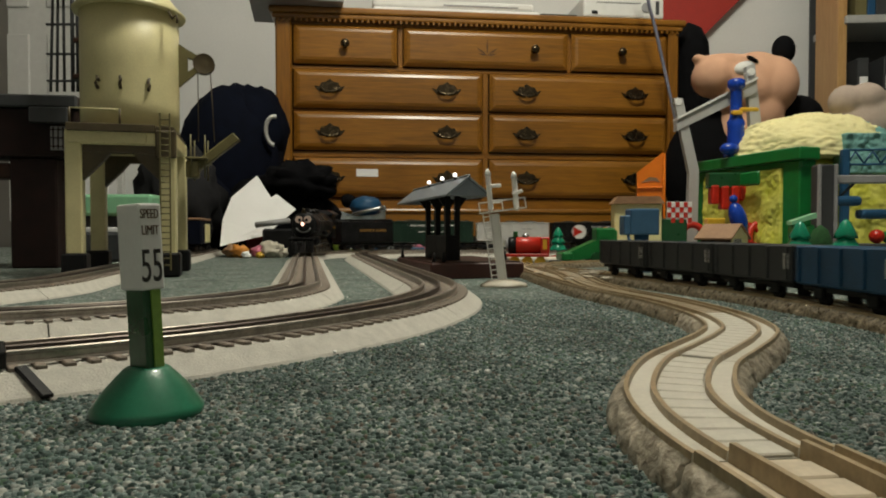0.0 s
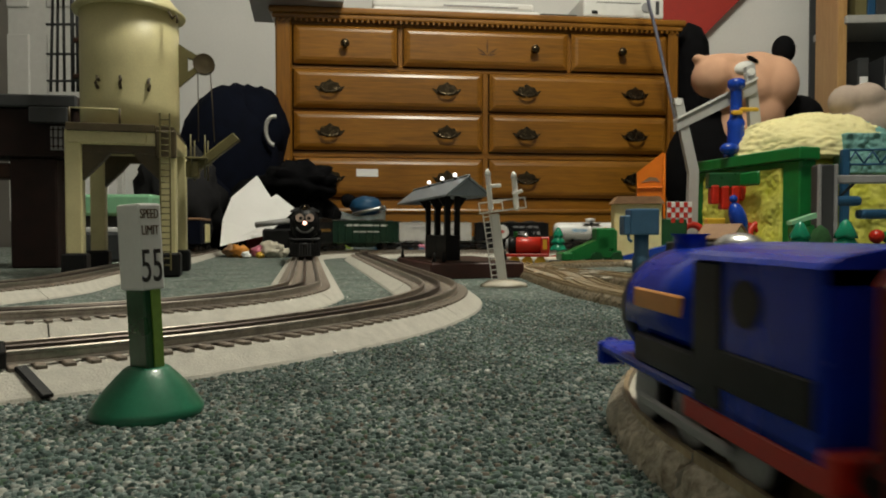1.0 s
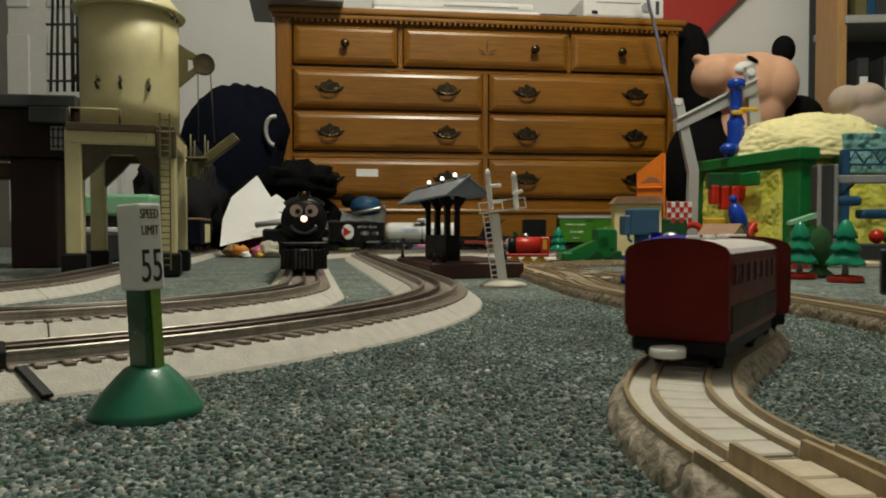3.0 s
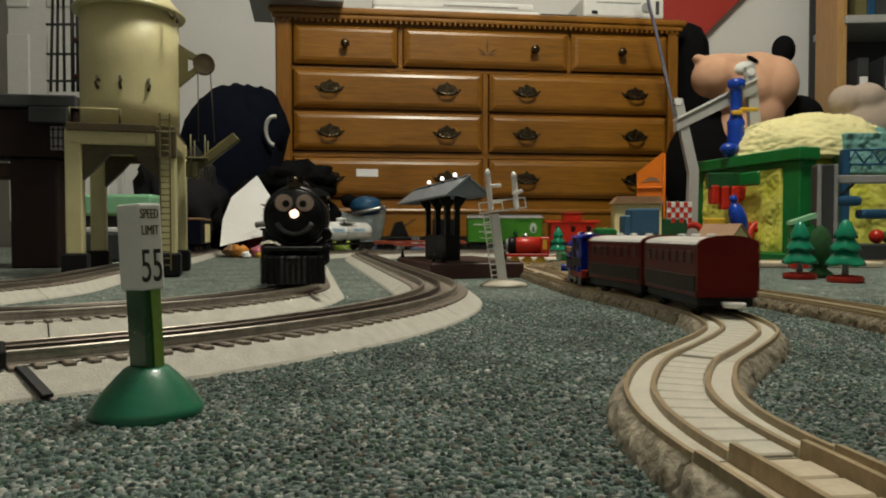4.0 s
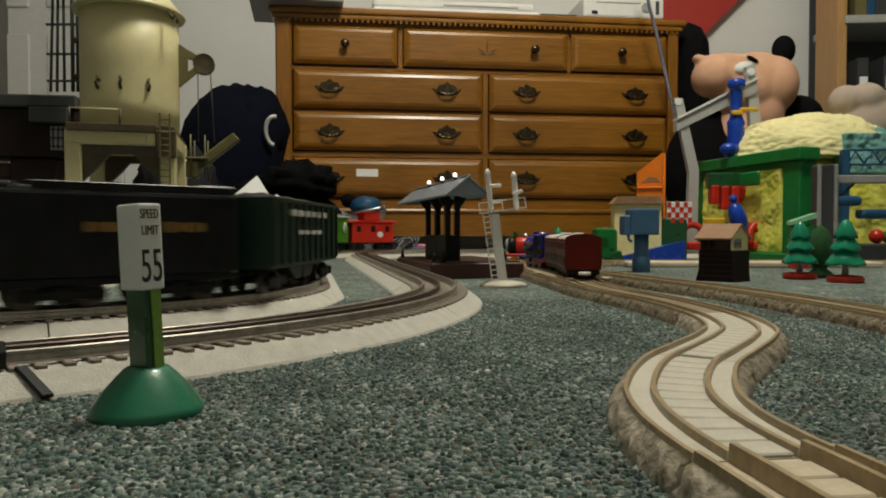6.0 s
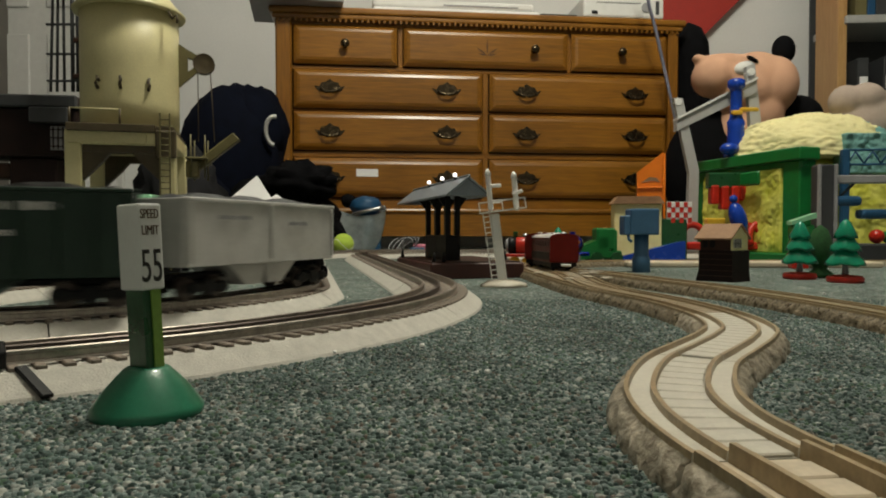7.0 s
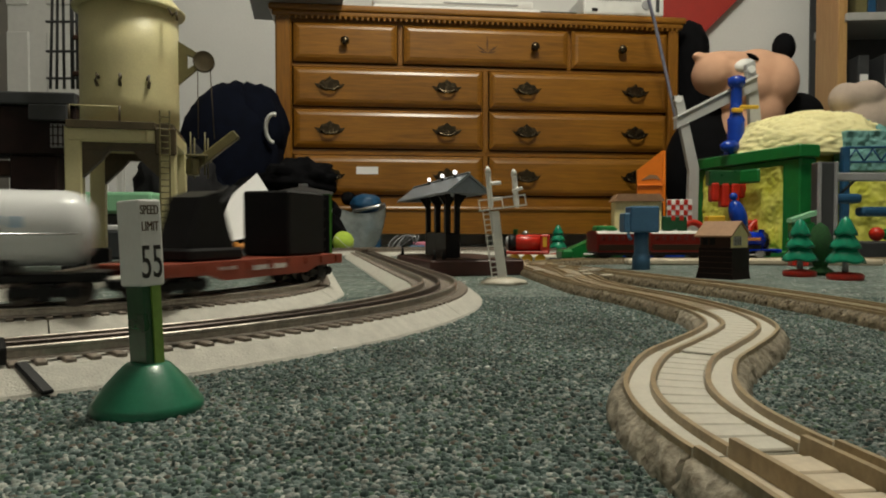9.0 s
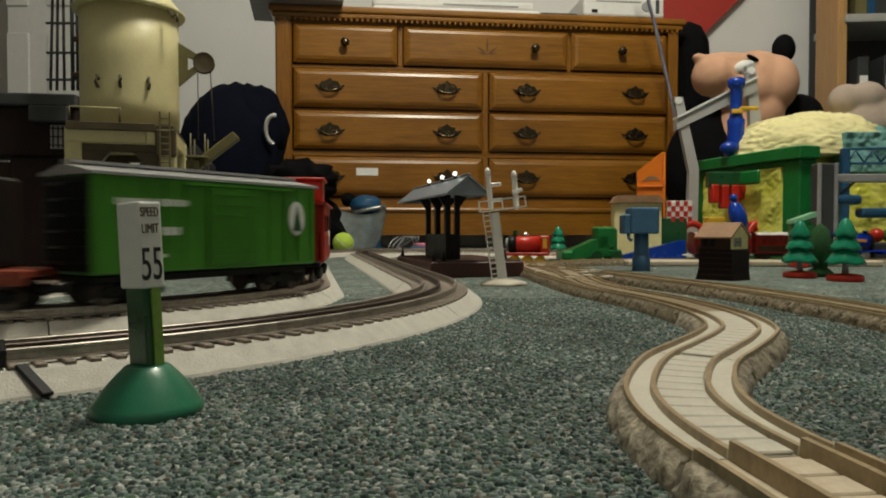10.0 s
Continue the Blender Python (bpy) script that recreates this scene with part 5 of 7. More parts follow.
# ---- cream tower over the siding ----
def coaling_tower():
    t = thing("toy_water_tower", "cream enamelled toy tower on square legs over the siding", "toy tower", pose(-0.519, 1.18, 0, 0, 0, 15))
    for x in (-0.067, 0.067):
        for y in (-0.085, 0.085):
            leg = bmesh.new()
            box(leg, x, y, 0.137, 0.024, 0.024, 0.205, 0.002)
            lg = part("leg", leg, "cream", t)
            part("foot", nbox(x, y, 0.02, 0.035, 0.035, 0.038, 0.003), "black", lg, "black base block")
    # braced frame
    for y in (-0.085, 0.085):
        part("cross_beam", nbox(0, y, 0.232, 0.158, 0.022, 0.026, 0.002), "cream", t)
        for s in (-1, 1):
            bm = bmesh.new()
            prism(bm, [(s * 0.055, 0.160), (s * 0.055, 0.206), (s * 0.016, 0.206), (s * 0.028, 0.190)], y - 0.008, y + 0.008)
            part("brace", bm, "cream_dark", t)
    for x in (-0.067, 0.067):
        part("side_beam", nbox(x, 0, 0.232, 0.022, 0.146, 0.026, 0.002), "cream", t)
    deck = part("deck", nbox(0, 0, 0.249, 0.152, 0.195, 0.007, 0.001), "cream_dark", t, "deck edge in shadow-dark cream")
    tank = bmesh.new()
    r = 0.076
    lathe(tank, [(r, 0.253), (r, 0.3), (r, 0.36), (r, 0.432)], 48)
    tk = part("tank", tank, "cream", t)
    roof = bmesh.new()
    lathe(roof, [(r - 0.002, 0.428), (r + 0.010, 0.428), (r + 0.011, 0.432), (r + 0.004, 0.438), (0.06, 0.462), (0.03, 0.478), (0.008, 0.486), (0.002, 0.5)], 48)
    part("roof", roof, "cream", t)
    # small brackets round the tank
    for a in (-118, -92, -62):
        ca, sa = math.cos(radians(a)), math.sin(radians(a))
        bm = bmesh.new()
        tube(bm, [(ca * (r + 0.002), sa * (r + 0.002), 0.316), (ca * (r + 0.007), sa * (r + 0.007), 0.325), (ca * (r + 0.004), sa * (r + 0.004), 0.334), (ca * (r - 0.001), sa * (r - 0.001), 0.330)], 0.0026, 8)
        part("hook", bm, "cream_dark", tk, "dark hook")
    bm = bmesh.new()
    tube(bm, [(0.066, -0.058, 0.425), (0.073, -0.064, 0.414), (0.079, -0.066, 0.418), (0.080, -0.066, 0.408)], 0.002, 8)
    part("hook", bm, "cream_dark", tk)
    # railing on the deck
    for x in (-0.07, -0.0, ):
        part("rail_post", ncyl((x, -0.103, 0.25), (x, -0.103, 0.278), 0.0018, n=8), "cream_dark", deck)
    part("handrail", ncyl((-0.07, -0.103, 0.277), (0.0, -0.103, 0.277), 0.0012, n=8), "cream", deck)
    part("deck_vent", nbox(-0.012, -0.104, 0.2465, 0.125, 0.008, 0.013, 0.001), "cream_dark", deck)
    # beams coloured dark to stand for the shade below the deck
    for y in (-0.085, 0.085):
        part("lower_beam", nbox(0, y, 0.2125, 0.11, 0.018, 0.013, 0.001), "cream_dark", t, "lower beam in shadow-dark cream")
    part("fascia", nbox(-0.018, -0.0985, 0.236, 0.11, 0.006, 0.030, 0.001), "cream", t)
    # ladder and control box
    for x in (0.058, 0.072):
        part("ladder_side", nbox(x, -0.112, 0.142, 0.0022, 0.0026, 0.26), "olive", t)
    for i in range(24):
        part("rung", ncyl((0.058, -0.112, 0.02 + i * 0.0105), (0.072, -0.112, 0.02 + i * 0.0105), 0.0011, n=6), "olive", t)
    part("control_box", nbox(0.065, -0.098, 0.222, 0.03, 0.014, 0.046, 0.002), "cream_dark", t, "dark control box")
    # hoist wheel on its bracket
    bm = bmesh.new()
    prism(bm, [(0.074, 0.30), (0.074, 0.375), (0.108, 0.355), (0.108, 0.345), (0.090, 0.352), (0.090, 0.328), (0.112, 0.345), (0.112, 0.335)], -0.006, 0.004)
    br = part("hoist_bracket", bm, "olive", t, "olive hoist bracket")
    wb = bmesh.new()
    lathe(wb, [(0.004, -0.006), (0.016, -0.005), (0.0175, -0.006), (0.0165, -0.002), (0.0165, 0.002), (0.0175, 0.006), (0.016, 0.005), (0.004, 0.006)], 28, Matrix.Translation((0.116, -0.001, 0.343)) @ Matrix.Rotation(math.pi / 2, 4, "X"))
    part("hoist_wheel", wb, "cream_dark", br, "dark hoist wheel")
    for x in (0.106, 0.126):
        part("hoist_line", ncyl((x, 0, 0.335), (x + (0.006 if x > 0.11 else 0), 0, 0.225), 0.0009, n=6), "cream_dark", br)
    # chute and catwalk at the side
    bm = bmesh.new()
    box(bm, 0, 0, 0, 0.017, 0.024, 0.10, 0.002, m=Matrix.Translation((0.132, -0.03, 0.215)) @ Matrix.Rotation(radians(48), 4, "Y"))
    part("chute", bm, "olive", t, "olive slanted chute")
    part("catwalk", nbox(0.107, 0, 0.205, 0.034, 0.12, 0.004, 0.001), "olive", t)
    for x in (0.098, 0.120):
        for y in (-0.058, 0.02):
            part("catwalk_post", ncyl((x, y, 0.17), (x, y, 0.246), 0.0013, n=8), "olive", t)
    part("pump_box", nbox(0.1, -0.04, 0.185, 0.02, 0.03, 0.03, 0.002), "olive", t)
    # deck and hooks sit a little lower than the hoist
    for o in t.children_recursive:
        hoist = o.name.startswith("hoist")
        for v in o.data.vertices:
            if hoist:
                v.co.z += 0.013 * min(1.0, max(0.0, (v.co.z - 0.22) / 0.08))
            else:
                v.co.z = float(np.interp(v.co.z, (0.0, 0.05, 0.25, 0.33, 0.42, 1.0), (0.0, 0.05, 0.233, 0.307, 0.42, 1.0)))


coaling_tower()


# ---- dark gantry building with lamp mast ----
def gantry():
    t = thing("toy_signal_gantry", "dark brown toy gantry with a grey deck", "toy building", pose(-0.885, 1.42, 0, 0, 0, 8))
    part("deck", nbox(0, 0, 0.322, 0.34, 0.16, 0.024, 0.003), "grey_dark_pl", t, "grey deck")
    part("beam", nbox(0, -0.02, 0.262, 0.33, 0.10, 0.094, 0.003), "brown_dark", t)
    for x in (-0.135, 0.085):
        part("leg", nbox(x, -0.02, 0.108, 0.085, 0.09, 0.214, 0.003), "brown_dark", t)
    part("cross_beam", nbox(0.02, -0.02, 0.19, 0.2, 0.06, 0.03, 0.003), "brown", t)
    w = part("window", nbox(0.135, -0.072, 0.252, 0.030, 0.004, 0.046, 0.001), "grey_pl", t, "small grey window")
    for i in range(3):
        part("window_bar", nbox(0.135, -0.0755, 0.236 + i * 0.016, 0.027, 0.002, 0.002), "brown_dark", w)
        part("window_bar", nbox(0.126 + i * 0.009, -0.0755, 0.252, 0.0018, 0.002, 0.042), "brown_dark", w)
    part("sill", nbox(0.12, -0.07, 0.295, 0.07, 0.03, 0.03, 0.002), "grey_dark_pl", t)


gantry()


def lamp_mast():
    t = thing("toy_floodlight_mast", "dark lattice toy lamp mast with brass lamps", "toy mast", pose(-0.705, 1.33, 0.334))
    for x, lean in ((-0.030, 0.010), (-0.018, 0.006), (-0.004, 0.0), (0.012, 0.0), (0.022, 0.0)):
        part("mast_rod", ncyl((x, 0, 0), (x + lean, 0, 0.28), 0.0026 if x < 0 else 0.0036, n=8), "grey_dark_pl", t)
    for z in (0.02, 0.07, 0.125, 0.18):
        part("band", nbox(-0.006, 0, z, 0.062, 0.006, 0.004, 0.001), "grey_dark_pl", t)
    part("clamp", nbox(0.03, 0, 0.095, 0.03, 0.01, 0.010, 0.002), "brown", t)
    part("clamp", nbox(0.026, 0, 0.028, 0.026, 0.01, 0.010, 0.002), "brown", t)
    for x in (-0.028, -0.012, 0.004):
        bm = bmesh.new()
        lathe(bm, [(0.004, -0.008), (0.010, -0.005), (0.012, 0.006), (0.004, 0.010)], 16, Matrix.Translation((x, -0.004, 0.182)) @ Matrix.Rotation(radians(70), 4, "X"))
        part("lamp", bm, "brass", t, "brass lamp hood")


lamp_mast()


# ---- white two-head signal ----
def signal_mast():
    t = thing("toy_signal_mast", "white plastic toy signal mast with ladder", "toy signal", pose(0.079, 0.925, 0, 0, 0, 0))
    bm = bmesh.new()
    rng = random.Random(2)
    lathe(bm, [(0.030, 0), (0.028, 0.004), (0.020, 0.008), (0.008, 0.010)], 18)
    for v in bm.verts:
        v.co += Vector((rng.uniform(-0.003, 0.003), rng.uniform(-0.003, 0.003), rng.uniform(-0.001, 0.001) if v.co.z > 0.001 else 0))
    b = part("base", bm, "tan_sticker", t, "pale rough base")
    tilt = Matrix.Rotation(radians(-6.5), 4, "Y")
    part("post", nbox(0.0, 0, 0.054, 0.012, 0.008, 0.098, 0.0015, m=tilt), "signal_white", t)
    for x in (-0.0135, -0.005):
        part("ladder_side", nbox(x, -0.004, 0.054, 0.0016, 0.002, 0.1, m=Matrix.Rotation(radians(-7.5), 4, "Y")), "signal_white", t)
    for i in range(13):
        part("rung", nbox(-0.0093, -0.004, 0.01 + i * 0.0075, 0.0095, 0.0016, 0.0016, m=Matrix.Rotation(radians(-7.5), 4, "Y")), "signal_white", t)
    pm = Matrix.Translation((-0.001, 0, 0.107)) @ Matrix.Rotation(radians(-8), 4, "Y")
    part("platform", nbox(0, 0, 0, 0.062, 0.018, 0.002, m=pm), "signal_white", t)
    for z in (0.014,):
        part("platform_rail", nbox(0, -0.009, z, 0.062, 0.0014, 0.002, m=pm), "signal_white", t)
    for i in range(5):
        part("rail_post", nbox(-0.030 + i * 0.015, -0.009, 0.007, 0.0018, 0.0014, 0.014, m=pm), "signal_white", t)
    for x, h in ((-0.016, 0.05), (0.018, 0.046)):
        hm = Matrix.Translation((x, 0.002, 0.107)) @ Matrix.Rotation(radians(-5), 4, "Y")
        m = part("signal_post", nbox(0, 0, h / 2, 0.007, 0.006, h, 0.002, m=hm), "signal_white", t)
        top = bmesh.new()
        lathe(top, [(0.0042, 0), (0.0036, 0.006), (0.001, 0.010)], 12, hm @ Matrix.Translation((0, 0, h - 0.001)))
        part("cap", top, "signal_white", m)
        for z in ((0.034, 0.012) if x < 0 else (0.024,)):
            part("arm", nbox(0.009, -0.002, z, 0.014, 0.005, 0.005, 0.001, m=hm @ Matrix.Rotation(radians(-15 if x > 0 else 0), 4, "Y")), "signal_white", m)
    for o in t.children_recursive:
        o.data.transform(Matrix.Diagonal((1, 1, 0.93, 1)))


signal_mast()


# ---- small open station ----
def station():
    t = thing("toy_station_shelter", "open toy station shelter with slate-blue roof and lamps", "toy station", pose(-0.010, 1.24, 0, 0, 0, 14.5))
    part("platform", nbox(0.022, -0.035, 0.012, 0.15, 0.27, 0.024, 0.002), "platform_maroon", t, "dark maroon platform")
    part("platform_edge", nbox(0.022, -0.035, 0.0248, 0.142, 0.262, 0.0016), "brown", t)
    for x in (-0.008, 0.008):
        for y in (-0.10, -0.035, 0.035):
            part("post", nbox(x, y, 0.077, 0.0085, 0.009, 0.104, 0.001), "black", t)
            s = 1 if x > 0 else -1
            bm = bmesh.new()
            prism(bm, [(x + s * 0.002, 0.106), (x + s * 0.016, 0.126), (x + s * 0.002, 0.128)], y - 0.002, y + 0.002)
            part("bracket", bm, "black", t)
    part("bench_wall", nbox(0, -0.032, 0.045, 0.024, 0.15, 0.042, 0.002), "black", t, "black lower panel")
    for s in (-1, 1):
        bm = bmesh.new()
        prism(bm, [(0, 0.155), (s * 0.034, 0.1275), (s * 0.034, 0.125), (0, 0.1515)], -0.195, 0.195)
        part("roof_slope", bm, "roof_slate", t)
        bm = bmesh.new()
        prism(bm, [(-0.031, 0.1255), (0.031, 0.1255), (0, 0.150)], s * 0.190 - 0.002, s * 0.190 + 0.002)
        part("gable", bm, "roof_slate", t)
    part("ridge", nbox(0, 0, 0.1555, 0.005, 0.392, 0.003, 0.001), "roof_slate", t)
    for y in (-0.13, -0.05, 0.045):
        bm = bmesh.new()
        ball(bm, -0.004, y, 0.161, 0.0036, u=12, v=8)
        gl = part("lamp_globe", bm, "lamp_white", t, "small white lamp globe")
        part("lamp_stem", ncyl((-0.004, y, 0.153), (-0.004, y, 0.160), 0.0016, n=8), "black", gl)
    for x, y in ((-0.048, 0.07), (0.09, -0.10), (-0.045, -0.16), (-0.03, -0.16)):
        part("platform_lamp", ncyl((x, y, 0.024), (x, y, 0.040), 0.0035, 0.0016, n=10), "black", t)


station()


# ---- toy village ----
def rock(nx, ny, sx, sz, depth, seed, mat_shape=None):
    """A lumpy moulded rock face in the xz plane, bulging towards -y."""
    bm = bmesh.new()
    rows = []
    for j in range(ny + 1):
        row = []
        for i in range(nx + 1):
            u, v = i / nx, j / ny
            d = noise.noise(Vector((u * sx * 22 + seed, v * sz * 22, seed))) * 0.55 + abs(noise.noise(Vector((u * sx * 60, v * sz * 60 + seed, 3)))) * 0.45
            d = d * 0.8 + 0.15 * noise.noise(Vector((u * sx * 120, v * sz * 120, seed)))
            row.append(bm.verts.new(((u - 0.5) * sx, -depth * (0.5 + 0.5 * d), v * sz)))
        rows.append(row)
    for a, b in zip(rows, rows[1:]):
        for i in range(nx):
            bm.faces.new((a[i], a[i + 1], b[i + 1], b[i]))
    r = bmesh.ops.extrude_face_region(bm, geom=list(bm.faces))
    for v in [g for g in r["geom"] if isinstance(g, bmesh.types.BMVert)]:
        v.co.y = depth * 0.6
    bmesh.ops.recalc_face_normals(bm, faces=list(bm.faces))
    smooth_faces(bm.faces)
    return bm


def quarry():
    # green frame that runs away from the camera, yellow rock behind it
    a = math.degrees(math.atan2(-0.38, 0.108))
    t = thing("toy_quarry_building", "green plastic toy quarry frame with yellow rock wall", "toy building", pose(0.748, 2.05, 0, 0, 0, a))
    L = 0.395
    part("top_beam", nbox(L / 2, -0.006, 0.255, L + 0.04, 0.06, 0.030, 0.003), "green_toy", t)
    part("lower_lip", nbox(L / 2, -0.012, 0.232, L + 0.02, 0.02, 0.016, 0.002), "green_toy", t)
    part("far_post", nbox(0.025, 0, 0.12, 0.045, 0.045, 0.24, 0.003), "green_toy", t, "dark green post")
    part("near_post", nbox(L - 0.02, 0, 0.12, 0.055, 0.05, 0.24, 0.003), "green_toy", t)
    rk = rock(90, 60, 0.30, 0.205, 0.024, 4.0)
    r = part("rock_wall", rk, "yellow_pale", t, "pale yellow moulded rock")
    r.matrix_basis = Matrix.Translation((L / 2 - 0.005, -0.012, 0.02))
    part("green_panel", nbox(L * 0.66, -0.046, 0.205, 0.07, 0.01, 0.035, 0.004), "green_toy", t, "dark green plate")
    part("base", nbox(L / 2, 0.0, 0.010, L + 0.06, 0.12, 0.02, 0.003), "green_toy", t)
    return t


quarry()


def mound():
    bm = bmesh.new()
    n, m = 150, 60
    rings = []
    for j in range(m + 1):
        v = j / m
        ring = []
        for i in range(n):
            a = 2 * math.pi * i / n
            rr = math.cos(v * math.pi / 2) ** 0.75
            p = Vector((0.215 * rr * math.cos(a), 0.14 * rr * math.sin(a), 0.125 * math.sin(v * math.pi / 2)))
            k = 1 + 0.07 * noise.noise(p * 14) + 0.05 * abs(noise.noise(p * 55)) + 0.05 * abs(noise.noise(p * 100 + Vector((4, 1, 0))))
            ring.append(bm.verts.new((p.x * k, p.y * k, max(0, p.z * k + 0.003 * noise.noise(p * 75)))))
        rings.append(ring)
    for a, b in zip(rings[:-1], rings[1:-1]):
        for i in range(n):
            bm.faces.new((a[i], a[(i + 1) % n], b[(i + 1) % n], b[i]))
    top = bm.verts.new((0, 0, 0.128))
    for i in range(n):
        bm.faces.new((rings[-2][i], rings[-2][(i + 1) % n], top))
    bm.verts.ensure_lookup_table()
    for v in rings[-1]:
        bm.verts.remove(v)
    bm.faces.new(rings[0][::-1])
    for f in bm.faces:
        f.smooth = True
        f.material_index = 1 if f.calc_center_median().x + 0.02 * noise.noise(f.calc_center_median() * 30) > 0.13 else 0
    return bm


hill = thing("toy_mountain", "cream and teal moulded toy mountain on the quarry", "toy mountain", pose(0.985, 1.9, 0))
part("peak", mound(), ["foam", "foam_blue"], hill).matrix_basis = Matrix.Translation((0, 0, 0.262)) @ Matrix.Diagonal((0.97, 1, 0.94, 1))
part("core", nbox(0.05, 0.02, 0.131, 0.30, 0.16, 0.262, 0.01), "yellow_pale", hill)
part("teal_slope", rock(70, 26, 0.28, 0.10, 0.05, 9.0), "foam_blue", hill, "teal rock slope").matrix_basis = Matrix.Translation((0.15, -0.125, 0.215))
part("yellow_slope", rock(70, 50, 0.28, 0.21, 0.03, 2.0), "yellow_pale", hill, "yellow rock slope").matrix_basis = Matrix.Translation((0.15, -0.14, 0.0))


def truss():
    t = thing("toy_lattice_arm", "dark blue plastic toy lattice arm", "toy crane arm", pose(0.93, 1.62, 0.225, 0, 0, -8))
    for z in (0.0, 0.045):
        part("chord", nbox(0.055, 0, z - (0.012 if z else 0) , 0.13, 0.006, 0.005, 0.001), "blue_car", t)
    for i in range(7):
        bm = bmesh.new()
        up = i % 2 == 0
        tube(bm, [(-0.005 + i * 0.018, 0, 0.002 if up else 0.03), (0.013 + i * 0.018, 0, 0.03 if up else 0.002)], 0.0022, 6)
        part("lacing", bm, "blue_car", t)
    part("end_post", nbox(-0.01, 0, -0.1, 0.016, 0.02, 0.27, 0.002), "blue_car", t)


truss()


def grey_portal():
    t = thing("toy_portal_frame", "grey plastic toy portal frame", "toy frame", pose(0.79, 1.47, 0))
    part("upright", nbox(0.0, 0, 0.105, 0.038, 0.03, 0.21, 0.003), "grey_dark_pl", t)
    part("flange", nbox(-0.017, -0.017, 0.105, 0.006, 0.008, 0.21, 0.001), "grey_pl", t)
    part("flange", nbox(0.017, -0.017, 0.105, 0.006, 0.008, 0.21, 0.001), "grey_pl", t)
    part("beam", nbox(0.10, 0, 0.180, 0.17, 0.02, 0.017, 0.002), "grey_pl", t)
    part("upright", nbox(0.195, 0, 0.105, 0.03, 0.03, 0.21, 0.003), "grey_dark_pl", t)
    for x, z, w in ((0.045, 0.135, 0.055), (0.105, 0.108, 0.07)):
        bm = bmesh.new()
        box(bm, x, -0.004, z, w, 0.03, 0.02, 0.007, seg=2)
        part("blue_arm", bm, "blue_car", t, "dark blue arm")
    bm = bmesh.new()
    tube(bm, [(0.03, 0, 0.14), (0.07, 0, 0.178)], 0.003, 6)
    part("strut", bm, "grey_dark_pl", t)


grey_portal()


def lift_ramp():
    t = thing("toy_lift_ramp", "pale grey plastic toy ramp on leaning legs", "toy ramp", pose(0.74, 1.95, 0))
    leg = bmesh.new()
    prism(leg, [(-0.112, 0.435), (-0.088, 0.435), (-0.042, 0.24), (-0.045, 0.0), (-0.075, 0.0), (-0.068, 0.23)], -0.02, 0.0)
    part("leg", leg, "shelf_white", t)
    bm = bmesh.new()
    prism(bm, [(-0.105, 0.345), (-0.105, 0.375), (0.112, 0.485), (0.112, 0.450)], -0.024, 0.004)
    part("ramp", bm, "shelf_white", t)
    part("ramp_edge", prism(bmesh.new(), [(-0.105, 0.375), (-0.105, 0.381), (0.112, 0.491), (0.112, 0.485)], -0.03, 0.01), "white", t)
    b = bmesh.new()
    prism(b, [(0.085, 0.52), (0.108, 0.53), (0.128, 0.36), (0.128, 0.0), (0.098, 0.0), (0.098, 0.36)], -0.018, 0.002)
    part("leg", b, "shelf_white", t)
    k = bmesh.new()
    cyl(k, (-0.1, -0.022, 0.425), (-0.1, 0.004, 0.425), 0.010, n=18)
    part("pivot", k, "white", t)
    k = bmesh.new()
    cyl(k, (0.096, -0.026, 0.505), (0.096, 0.004, 0.505), 0.010, n=18)
    part("pivot", k, "white", t)


lift_ramp()


def blue_crane():
    t = thing("toy_crane_post", "royal blue plastic toy crane post with yellow arm", "toy crane", pose(0.787, 1.905, 0.0))
    bm = bmesh.new()
    lathe(bm, [(0.023, 0.27), (0.023, 0.30), (0.0215, 0.35), (0.0235, 0.365), (0.0175, 0.375), (0.0155, 0.385), (0.0145, 0.448), (0.018, 0.455), (0.0225, 0.460), (0.0225, 0.476), (0.014, 0.481), (0.002, 0.482)], 24)
    part("post", bm, "blue_toy", t)
    part("foot", nbox(0, 0, 0.276, 0.05, 0.04, 0.012, 0.003), "blue_toy", t)
    bm = bmesh.new()
    ball(bm, -0.024, -0.02, 0.292, 0.026, 0.02, 0.017)
    part("winch", bm, "blue_toy", t)
    bm = bmesh.new()
    box(bm, 0.026, -0.02, 0.396, 0.05, 0.012, 0.010, 0.003)
    box(bm, -0.006, -0.02, 0.388, 0.03, 0.012, 0.012, 0.003, m=None)
    part("arm", bm, "yellow", t, "yellow arm")


blue_crane()


